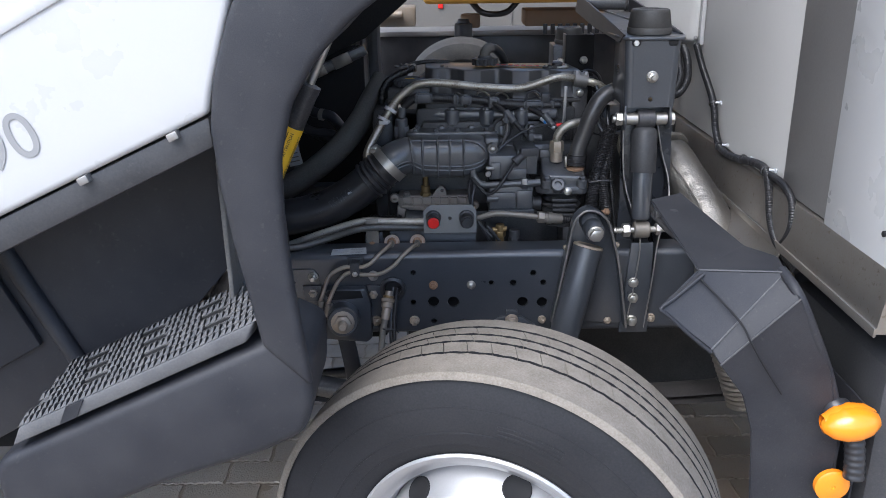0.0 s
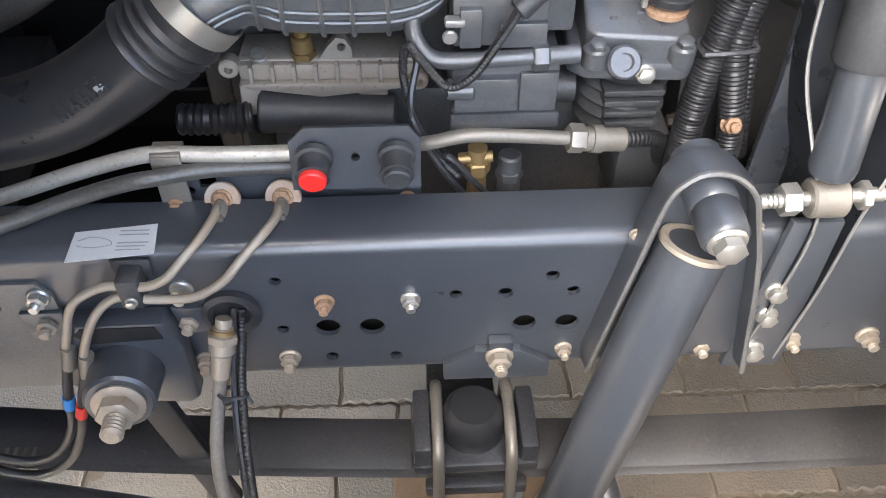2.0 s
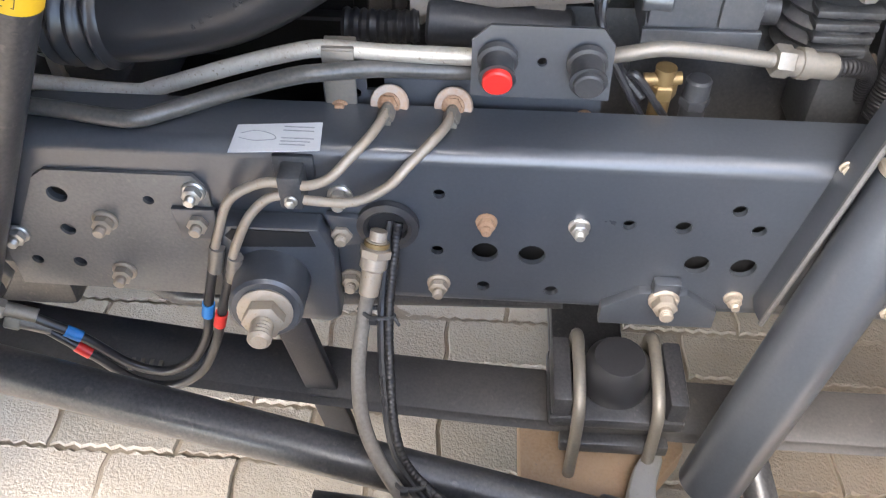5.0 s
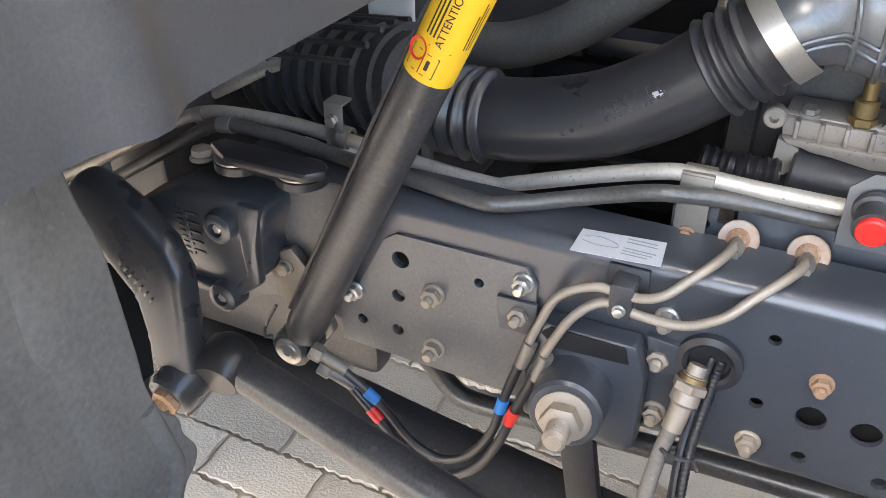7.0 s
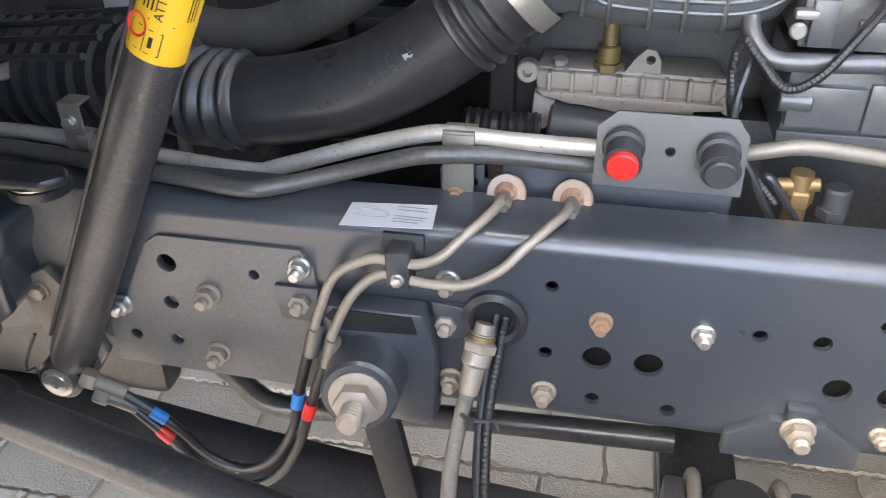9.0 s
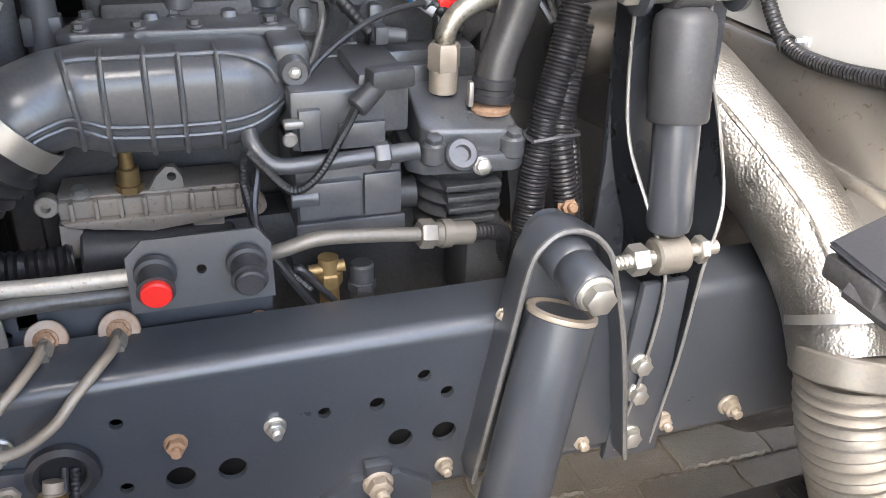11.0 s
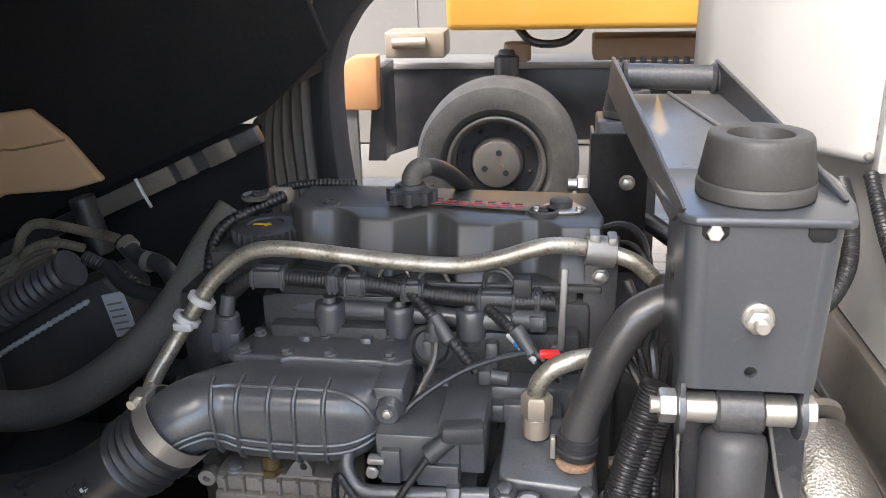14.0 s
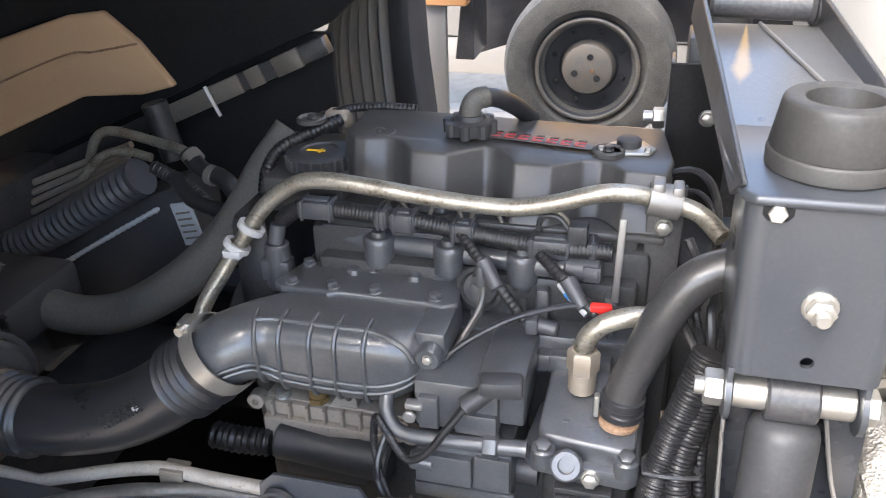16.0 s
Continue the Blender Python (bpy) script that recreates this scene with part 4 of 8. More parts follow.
part("prohibition_ring", turned(lathe([(0, 0.010), (0.0006, 0.0115), (0.0012, 0.0125), (0, 0.0125)], (0, 0, 0), (0, 0, 1), 20, False), Matrix.Translation(C0 + CD * 0.530 + Vector((-0.0125, -0.0285, 0.006))) @ Vector((-0.40, -1, 0.2)).to_track_quat("Z", "Y").to_matrix().to_4x4()), M_RED, lb)


def letters(body, size, m, material, name, parent, label=""):
    cu = bpy.data.curves.new("text", "FONT")
    cu.body, cu.size, cu.extrude, cu.align_x, cu.align_y = body, size, 0.0002, "CENTER", "CENTER"
    tmp = new("text", cu)
    me = bpy.data.meshes.new_from_object(tmp)
    bpy.data.objects.remove(tmp)
    bm = bmesh.new()
    bm.from_mesh(me)
    turned(bm, m)
    return part(name, bm, material, parent, label)


side = CD.cross(Vector((0.35, -1, 0.1))).normalized()
front = side.cross(CD).normalized()
base_m = Matrix((CD, -side if side.z < 0 else side, front)).transposed()
for d, s, word in ((0.660, 0.0125, "ATTENTION"),):
    if word:
        up = front.cross(CD).normalized()
        mm = Matrix((CD, up, front)).transposed().to_4x4()
        letters(word, s, Matrix.Translation(C0 + CD * d + front * 0.0308) @ mm, M_INK, "printed_word", lb)
        letters(word, s, Matrix.Translation(C0 + CD * (d - 0.082) + front * 0.0308 + up * 0.003) @ mm, M_INK, "printed_word", lb)
# black box added behind the foot plate to fill a bright gap with dark
part("spring_hanger", box(-0.97, -0.60, 0.045, 0.10, 0.78, 1.02, 0.015), M_BLACK, tilt)
part("foot_plate", prism([(-0.745, 1.005), (-0.70, 1.03), (-0.675, 1.0), (-0.64, 0.90), (-0.67, 0.855), (-0.73, 0.93)], -0.008, 0.008, bev=0.003), M_PIPE, tilt)
bolt(tilt, (-0.712, -0.008, 0.995), r=0.013, material=M_NUT, stud=False)
for i in (0, 1):
    part("hose_union", join(hexagon(0, 0.02, 0.014, (-0.645 + 0.012 * i, -0.06, 0.905 - 0.025 * i), (-0.60 + 0.012 * i, -0.055, 0.885 - 0.025 * i)), cyl((-0.63 + 0.012 * i, -0.058, 0.899 - 0.025 * i), (-0.592 + 0.012 * i, -0.053, 0.880 - 0.025 * i), 0.010)), M_PIPE, tilt)

# ---- hydraulic lines over the rail ----
hyd = thing("hydraulic_lines", (-0.25, -0.03, 0.95), "dusty steel hydraulic lines with black hoses and colour tape", "pipes")
H1 = [(-0.123, 0.085, 1.150), (-0.126, 0.050, 1.154), (-0.138, 0.012, 1.154), (-0.158, -0.014, 1.143), (-0.180, -0.027, 1.124), (-0.205, -0.030, 1.114), (-0.232, -0.027, 1.113), (-0.262, -0.027, 1.111), (-0.300, -0.032, 1.088), (-0.322, -0.036, 1.035), (-0.337, -0.038, 0.990)]
H2 = [(-0.046, 0.085, 1.150), (-0.050, 0.045, 1.154), (-0.066, 0.010, 1.153), (-0.090, -0.014, 1.138), (-0.115, -0.027, 1.114), (-0.155, -0.030, 1.092), (-0.205, -0.029, 1.090), (-0.245, -0.030, 1.096), (-0.276, -0.038, 1.072), (-0.300, -0.046, 1.025), (-0.313, -0.048, 0.985)]
part("steel_line", tube(H1, 0.0060, 10), M_NUT, hyd)
part("steel_line", tube(H2, 0.0060, 10), M_NUT, hyd)
K1 = [(-0.337, -0.038, 0.985), (-0.358, -0.04, 0.908), (-0.372, -0.042, 0.845), (-0.404, -0.044, 0.787), (-0.448, -0.046, 0.760), (-0.495, -0.05, 0.780), (-0.542, -0.052, 0.835), (-0.605, -0.056, 0.887)]
K2 = [(-0.313, -0.048, 0.98), (-0.338, -0.052, 0.905), (-0.358, -0.054, 0.84), (-0.392, -0.056, 0.775), (-0.44, -0.058, 0.742), (-0.49, -0.06, 0.755), (-0.535, -0.06, 0.808), (-0.592, -0.056, 0.862)]
for k, (a, tape) in enumerate(((K1, M_BLUE), (K2, M_RED))):
    hs = part("rubber_hose", tube(a, 0.0068, 10), M_RUBBER, hyd)
    part("crimp_sleeve", tube([Vector(a[0]) + Vector((0.010, 0.001, 0.028)), Vector(a[0]) + Vector((0, 0, -0.012))], 0.0098, 10, 2), M_PIPE, hs)
    p, q = Vector(a[1]), Vector(a[2])
    part("tape", tube([p.lerp(q, -0.02), p.lerp(q, 0.36)], 0.0085, 10, 2), tape, hs, "blue marking tape" if k == 0 else "red marking tape")
    p, q = Vector(a[6]), Vector(a[7])
    part("tape", tube([p.lerp(q, 0.05), p.lerp(q, 0.33)], 0.0085, 10, 2), M_BLUE if k == 0 else M_RED, hs)
cp = part("pipe_clip", join(box(-0.240, -0.212, -0.036, -0.002, 1.080, 1.128, 0.004), box(-0.250, -0.202, -0.006, 0.001, 1.105, 1.135, 0.002)), M_PLASTIC2, hyd)
bolt(cp, (-0.226, -0.036, 1.094), r=0.008, material=M_ZINC, stud=False)
for x in (-0.123, -0.046):
    o, ud = Vector((x, 0.087, 1.147)), Vector((-0.10, -1, 0.55)).normalized()
    un = part("union", join(hexagon(0.004, 0.014, 0.0118, o, o + ud), lathe([(0.003, 0.0138), (0.0065, 0.0138), (0.0075, 0.0120)], o, o + ud, 18)), M_RUST, hyd, "rusty threaded pipe union")
    part("washer", lathe([(-0.002, 0.0235), (0.003, 0.0235), (0.0045, 0.0220), (0.004, 0.012)], o, o + ud, 24), M_WASHER, un, "pale corroded washer")
    part("union_nut", join(hexagon(0.0, 0.018, 0.0105, (x, 0.070, 1.150), (x - 0.003, 0.040, 1.148)), cyl((x, 0.086, 1.150), (x - 0.002, 0.046, 1.148), 0.008, None, 12)), M_PIPE, un)
label_t = single("data_label", turned(prism([(-0.295, -0.017), (-0.192, -0.007), (-0.197, 0.045), (-0.295, 0.034)], 1.1462, 1.1470, "z"), Matrix()), M_LABEL, (-0.245, 0.015, 1.146), "small white data label stuck on the rail", "label")
for i, (x0, x1, y) in enumerate(((-0.240, -0.205, 0.033), (-0.240, -0.204, 0.026), (-0.240, -0.202, 0.012), (-0.240, -0.205, 0.006), (-0.240, -0.210, 0.000))):
    part("print_bar", box(x0, x1, y, y + 0.002, 1.1470, 1.1473, 0), M_FAINT, label_t)
part("print_outline", tube([(-0.288, 0.018, 1.1473), (-0.272, 0.024, 1.1473), (-0.252, 0.019, 1.1473), (-0.247, 0.010, 1.1473), (-0.27, 0.006, 1.1473), (-0.288, 0.010, 1.1473)], 0.0006, 4), M_FAINT, label_t)
brake = thing("brake_hose", (-0.12, -0.1, 0.75), "dusty grey brake hose and black cable leaving the rail grommet", "hose")
FA0, FA1 = Vector((-0.130, -0.012, 1.030)), Vector((-0.143, -0.050, 0.955))
part("fitting", join(hexagon(0.022, 0.034, 0.021, FA0, FA1), lathe([(0.0, 0.011), (0.012, 0.011), (0.013, 0.014), (0.022, 0.014), (0.036, 0.017), (0.048, 0.0175), (0.052, 0.0135), (0.085, 0.0125)], FA0, FA1, 16)), M_NUT, brake, "dirty steel hose fitting")
part("brass_ring", lathe([(0.014, 0.0145), (0.015, 0.0160), (0.020, 0.0160), (0.021, 0.0145)], FA0, FA1, 18, False), M_GOLD, brake, "brass ring")
part("hose", tube([(-0.140, -0.045, 0.965), (-0.149, -0.056, 0.925), (-0.152, -0.116, 0.880), (-0.139, -0.169, 0.830), (-0.095, -0.226, 0.790), (-0.049, -0.254, 0.758), (0.014, -0.262, 0.738), (0.128, -0.252, 0.722), (0.187, -0.266, 0.704), (0.228, -0.300, 0.665), (0.25, -0.35, 0.60)], 0.0095, 12), M_DUSTHOSE, brake)
part("cable", tube([(-0.107, 0.0, 1.035), (-0.111, -0.010, 1.005), (-0.117, -0.061, 0.930), (-0.110, -0.127, 0.880), (-0.098, -0.184, 0.840), (-0.074, -0.212, 0.803), (-0.015, -0.243, 0.773), (0.063, -0.259, 0.748), (0.150, -0.262, 0.730), (0.195, -0.272, 0.712)], 0.0065, 10, pitch=0.006, depth=0.12), M_CORR, brake)
part("second_cable", tube([(-0.118, 0.0, 1.037), (-0.122, -0.014, 1.005), (-0.127, -0.062, 0.930), (-0.119, -0.130, 0.878), (-0.104, -0.188, 0.836), (-0.078, -0.218, 0.798), (-0.03, -0.247, 0.766), (0.05, -0.266, 0.742), (0.19, -0.276, 0.705)], 0.0048, 8), M_RUBBER, brake)
for c in ((-0.133, -0.058, 0.928), (-0.082, -0.219, 0.797), (0.192, -0.275, 0.706)):
    c = Vector(c)
    part("cable_tie", join(tube([c + Vector((-0.024, 0.006, 0.0)), c + Vector((-0.004, -0.012, 0.004)), c + Vector((0.022, -0.004, 0.0)), c + Vector((0.004, 0.012, -0.004)), c + Vector((-0.024, 0.006, 0.0))], 0.0032, 6), tube([c + Vector((0.022, -0.004, 0.0)), c + Vector((0.030, -0.014, -0.006))], 0.0022, 6, 2), box(c.x - 0.008, c.x + 0.002, c.y - 0.018, c.y - 0.010, c.z - 0.003, c.z + 0.007, 0.001)), M_PLASTIC2, brake)

# ---- engine ----
engine = thing("engine", (0.15, 0.5, 0.75), "dark grey diesel engine with black valve cover and intake manifold", "engine")
part("block", join(box(-0.15, 0.50, 0.34, 0.72, 0.80, 1.36, 0.02), box(-0.05, 0.46, 0.36, 0.68, 1.34, 1.50, 0.015)), M_ENGINE2, engine)
head = part("cylinder_head", join(box(-0.03, 0.445, 0.335, 0.66, 1.385, 1.46, 0.010), box(-0.02, 0.44, 0.37, 0.66, 1.455, 1.525, 0.008)), M_ENGINE2, engine)
for i in range(5):
    x = 0.02 + i * 0.095
    part("side_rib", box(x, x + 0.02, 0.318, 0.345, 1.30, 1.45, 0.006), M_ENGINE, head)
part("front_timing_case", join(box(-0.19, -0.12, 0.36, 0.68, 1.0, 1.50, 0.02), cyl((-0.19, 0.45, 1.25), (-0.23, 0.45, 1.25), 0.09, None, 28, 0.006)), M_ENGINE2, engine)
part("side_cover", join(box(0.16, 0.45, 0.29, 0.36, 1.33, 1.395, 0.008), box(0.20, 0.42, 0.27, 0.32, 1.345, 1.375, 0.006)), M_ENGINE, engine)
for x in (0.215, 0.275, 0.335):
    part("casting_pad", box(x, x + 0.045, 0.262, 0.28, 1.35, 1.382, 0.004), M_ENGINE, engine)
for x in (0.205, 0.42):
    bolt(engine, (x, 0.285, 1.338), r=0.009, material=M_RUST, stud=False)
# valve cover: a raised top with sunken bays along its side
def cover_shell():
    """A flat-topped cover whose long side steps in and out in bays."""
    plan = [(-0.02, 0.60), (0.46, 0.60), (0.478, 0.44), (0.470, 0.372), (0.412, 0.370), (0.398, 0.394), (0.378, 0.410), (0.352, 0.406), (0.312, 0.366), (0.258, 0.366), (0.240, 0.402), (0.222, 0.429), (0.206, 0.432),
            (0.158, 0.378), (0.104, 0.378), (0.086, 0.412), (0.066, 0.430), (0.050, 0.432), (0.024, 0.418), (0.004, 0.420), (-0.02, 0.45)]
    bm = prism(plan, 1.522, 1.611, "z", 0.005, 3)
    for v in bm.verts:
        f = max(0.0, (v.co.z - 1.545) / 0.066)
        v.co.y += (0.53 - v.co.y) * 0.20 * f
        v.co.z += (0.10 - v.co.x) * 0.022 * f
    return bm


cover = part("valve_cover", cover_shell(), M_COVER, engine, "black plastic valve cover", 28)
part("cover_front", prism([(-0.135, 1.515), (-0.135, 1.548), (-0.05, 1.556), (-0.012, 1.590), (-0.005, 1.515)], 0.455, 0.62, bev=0.010, seg=3), M_COVER, cover)
part("cover_flange", box(-0.14, 0.474, 0.366, 0.63, 1.512, 1.524, 0.004), M_COVER, cover)
part("cover_shelf", prism([(-0.14, 1.52), (-0.14, 1.552), (-0.005, 1.556), (-0.005, 1.52)], 0.40, 0.47, bev=0.006), M_COVER, cover)
for x, y in ((0.036, 0.474), (0.385, 0.462), (-0.10, 0.52)):
    part("cover_bolt_pad", lathe([(0, 0.024), (0.006, 0.024), (0.008, 0.021), (0.004, 0.018)], (x, y, 1.605), (x, y, 2), 20), M_COVER, cover)
    bolt(cover, (x, y, 1.610), (0, 0, 1), r=0.008, material=M_BLACK, stud=False)
cap = part("oil_filler_cap", lathe([(0, 0.048)] + [(0.006, 0.053), (0.026, 0.053), (0.030, 0.047), (0.031, 0.030), (0.028, 0.028), (0.028, 0.0)], (-0.065, 0.462, 1.550), (-0.065, 0.462, 2), 40), M_PLASTIC2, cover, "ribbed black oil filler cap")
part("cap_ribs", join(*[box(-0.065 + 0.0525 * math.cos(t) - 0.003, -0.065 + 0.0525 * math.cos(t) + 0.003, 0.462 + 0.0525 * math.sin(t) - 0.003, 0.462 + 0.0525 * math.sin(t) + 0.003, 1.555, 1.577, 0.001) for t in [2 * math.pi * i / 26 for i in range(26)]]), M_PLASTIC2, cap)
part("cap_mark", join(box(-0.085, -0.055, 0.457, 0.463, 1.5785, 1.5797, 0), box(-0.064, -0.060, 0.452, 0.468, 1.5785, 1.5797, 0)), M_YELLOW, cap, "yellow oil symbol")
fc = part("breather_cap", lathe([(0, 0.034), (0.004, 0.036), (0.018, 0.036), (0.022, 0.024), (0.028, 0.021)], (0.175, 0.485, 1.617), (0.175, 0.485, 2), 22), M_PLASTIC2, cover, "black breather cap with elbow hose")
for i in range(8):
    t = 2 * math.pi * i / 8
    part("breather_lobe", cyl((0.175 + 0.034 * math.cos(t), 0.485 + 0.034 * math.sin(t), 1.616), (0.175 + 0.034 * math.cos(t), 0.485 + 0.034 * math.sin(t), 1.637), 0.008, None, 8), M_PLASTIC2, fc)
part("elbow", tube([(0.175, 0.485, 1.635), (0.176, 0.487, 1.654), (0.184, 0.492, 1.666), (0.198, 0.502, 1.668)], 0.0165, 14), M_GREYHOSE, fc, "grey plastic elbow")
part("breather_hose", tube([(0.196, 0.50, 1.668), (0.212, 0.515, 1.662), (0.232, 0.55, 1.640), (0.25, 0.60, 1.605)], 0.0145, 14), M_RUBBER, fc)
badge = part("badge_strip", turned(box(0.182, 0.362, 0.468, 0.501, 1.6118, 1.6138, 0.0008), about((0.27, 0.48, 1.615), 0, 1.5, -6)), M_COVER, cover, "dark badge panel with red characters")
for i in range(8):
    x = 0.185 + 0.0215 * i
    part("badge_letter_bar", turned(join(box(x, x + 0.0165, 0.472, 0.4765, 1.6135, 1.6148, 0.0004), box(x, x + 0.0055, 0.472, 0.4885, 1.6135, 1.6148, 0.0004), box(x + (0.006 if i % 2 else 0.0), x + 0.0165, 0.4840, 0.4885, 1.6135, 1.6148, 0.0004)), about((0.27, 0.48, 1.615), 0, 1.5, -6)), M_BADGE, badge)
    part("badge_black_bar", turned(box(x + 0.003, x + 0.016, 0.4915, 0.4985, 1.6135, 1.6145, 0.0004), about((0.27, 0.48, 1.615), 0, 1.5, -6)), M_INK, badge)
pad = part("vent_pad", prism([(0.360, 0.468), (0.378, 0.455), (0.442, 0.462), (0.452, 0.486), (0.432, 0.516), (0.400, 0.520)], 1.604, 1.609, "z", 0.002), M_ZINC, cover, "thin bright steel vent plate")
part("vent_cap", lathe([(0, 0.018), (0.010, 0.018), (0.013, 0.014), (0.013, 0)], (0.412, 0.490, 1.609), (0.412, 0.490, 2), 18), M_PLASTIC2, pad)
for bx, by in ((0.374, 0.466), (0.440, 0.471), (0.424, 0.510)):
    bolt(pad, (bx, by, 1.609), (0, 0, 1), r=0.006, material=M_ZINC, stud=False)
part("rear_connector", box(-0.09, -0.05, 0.55, 0.58, 1.585, 1.612, 0.005), M_ALU, cover)
part("rear_cable", tube([(-0.10, 0.56, 1.60), (-0.05, 0.575, 1.612), (0.0, 0.58, 1.616), (0.06, 0.59, 1.612)], 0.008, 10, pitch=0.007, depth=0.14), M_CORR, cover)

# pipe stub and cables behind the cover
heater = thing("heater_pipe", (0.42, 0.70, 1.45), "short galvanised heater pipe with a black hose", "pipe")
part("stub", tube([(0.30, 0.66, 1.555), (0.38, 0.71, 1.547), (0.452, 0.74, 1.535)], 0.013, 14), M_GALV, heater)
part("hose_clip", lathe([(0, 0.0135), (0, 0.021), (0.014, 0.021), (0.014, 0.0135)], (0.448, 0.738, 1.536), (0.50, 0.76, 1.528), 18, False), M_LABEL, heater, "pale plastic hose clip")
part("hose", tube([(0.455, 0.742, 1.534), (0.50, 0.755, 1.526), (0.56, 0.75, 1.51), (0.63, 0.72, 1.47)], 0.018, 14), M_RUBBER, heater)
part("cable", tube([(0.47, 0.45, 1.585), (0.505, 0.43, 1.600), (0.530, 0.40, 1.590), (0.540, 0.36, 1.555), (0.538, 0.33, 1.50)], 0.006, 8), M_RUBBER, heater)
part("cable", tube([(0.475, 0.42, 1.570), (0.510, 0.40, 1.582), (0.532, 0.37, 1.570), (0.545, 0.34, 1.53)], 0.004, 8), M_RUBBER, heater)

# coolant pipe along the head
cool = thing("coolant_pipe", (0.15, 0.33, 1.4), "weathered galvanised coolant pipe running along the engine", "pipe")
part("pipe", tube([(-0.205, 0.255, 1.345), (-0.200, 0.276, 1.385), (-0.172, 0.30, 1.435), (-0.143, 0.320, 1.482), (-0.105, 0.333, 1.535), (-0.055, 0.338, 1.573), (-0.01, 0.338, 1.583), (0.05, 0.338, 1.580), (0.16, 0.342, 1.567), (0.259, 0.348, 1.560), (0.32, 0.350, 1.570), (0.385, 0.352, 1.590), (0.43, 0.358, 1.590), (0.477, 0.362, 1.580), (0.515, 0.35, 1.572), (0.545, 0.32, 1.555)], 0.0125, 16), M_GALV, cool)
for f in (-0.152, -0.130):
    part("clip", lathe([(0, 0.014), (0, 0.021), (0.010, 0.021), (0.010, 0.014)], (f, 0.318 + (f + 0.14) * 0.5, 1.482 + (f + 0.143) * 1.25), (f + 0.6, 0.318 + 0.3, 1.482 + 1.0), 18, False), M_CLIP, cool, "grey plastic pipe clip")
part("clip_bridge", box(-0.165, -0.135, 0.292, 0.305, 1.462, 1.475, 0.003), M_CLIP, cool)
hb = part("hose_bracket", prism([(0.447, 1.60), (0.497, 1.60), (0.493, 1.40), (0.455, 1.36), (0.447, 1.42)], 0.372, 0.382, bev=0.002), M_BLACK, cool)
bolt(hb, (0.471, 0.372, 1.540), r=0.0125, material=M_ZINC, stud=False)
part("saddle", join(lathe([(0, 0.0135), (0, 0.023), (0.042, 0.023), (0.042, 0.0135)], (0.448, 0.360, 1.586), (0.49, 0.362, 1.580), 18, False), box(0.452, 0.468, 0.345, 0.378, 1.585, 1.612, 0.003), box(0.478, 0.492, 0.345, 0.378, 1.583, 1.608, 0.003)), M_STRIP, hb)

# wiring harness and common rail
harness = thing("wiring_harness", (0.18, 0.35, 1.4), "black wiring harness with plug connectors along the engine", "wiring")
WH = [(-0.090, 0.350, 1.505), (-0.050, 0.345, 1.535), (0.004, 0.345, 1.535), (0.070, 0.345, 1.531), (0.141, 0.345, 1.526), (0.20, 0.345, 1.517), (0.262, 0.345, 1.510), (0.33, 0.342, 1.507), (0.407, 0.340, 1.509)]
part("loom", tube(WH, 0.0135, 12, pitch=0.0055, depth=0.05), M_CORR, harness)
for x0, x1, z in ((-0.052, 0.004, 1.535), (0.066, 0.086, 1.530), (0.090, 0.128, 1.527), (0.178, 0.215, 1.519), (0.290, 0.352, 1.507), (0.372, 0.388, 1.508)):
    c = part("connector", join(box(x0, x1, 0.330, 0.362, z - 0.014, z + 0.014, 0.004), box(x0 + 0.004, x0 + 0.009, 0.328, 0.364, z - 0.016, z + 0.016, 0.002), box(x1 - 0.008, x1 - 0.003, 0.3275, 0.3645, z - 0.0155, z + 0.0155, 0.002), box(x0 + 0.010, x1 - 0.009, 0.338, 0.352, z + 0.012, z + 0.0175, 0.001)), M_PLASTIC, harness)
for a, b in (((0.192, 0.338, 1.520), (0.296, 0.280, 1.424)), ((0.308, 0.332, 1.500), (0.418, 0.265, 1.425))):
    mid = (Vector(a) + Vector(b)) / 2 + Vector((0, -0.012, 0.01))
    br = part("branch", tube([a, mid, b], 0.0085, 10, pitch=0.008, depth=0.1), M_CORR, harness)
    part("branch_plug", cyl(mid - Vector((0.012, -0.01, -0.014)), mid + Vector((0.014, -0.012, -0.017)), 0.012, 0.010, 12, 0.002), M_PLASTIC, br)
part("foil_wrap", tube([(0.345, 0.304, 1.477), (0.366, 0.290, 1.462), (0.386, 0.278, 1.449)], 0.0112, 12, 4), M_LABEL, harness, "white taped cable")
part("blue_tape", tube([(0.356, 0.2965, 1.469), (0.363, 0.292, 1.464)], 0.0118, 12, 2), M_BLUE, harness)
part("thin_cable", tube([(0.19, 0.20, 1.36), (0.21, 0.212, 1.403), (0.284, 0.24, 1.447), (0.361, 0.27, 1.460), (0.417, 0.288, 1.452), (0.46, 0.30, 1.445), (0.53, 0.29, 1.42)], 0.0042, 8), M_RUBBER, harness)
part("red_plug", turned(box(0.384, 0.414, 0.270, 0.284, 1.450, 1.463, 0.003), about((0.4, 0.28, 1.457), 0, 4, 10)), M_RED, harness, "red cable plug")
part("pressure_sensor", join(cyl((-0.095, 0.335, 1.40), (-0.095, 0.335, 1.475), 0.021, 0.019, 16, 0.003), cyl((-0.095, 0.335, 1.475), (-0.09, 0.34, 1.505), 0.012), box(-0.118, -0.072, 0.318, 0.345, 1.415, 1.45, 0.003)), M_PLASTIC, harness)
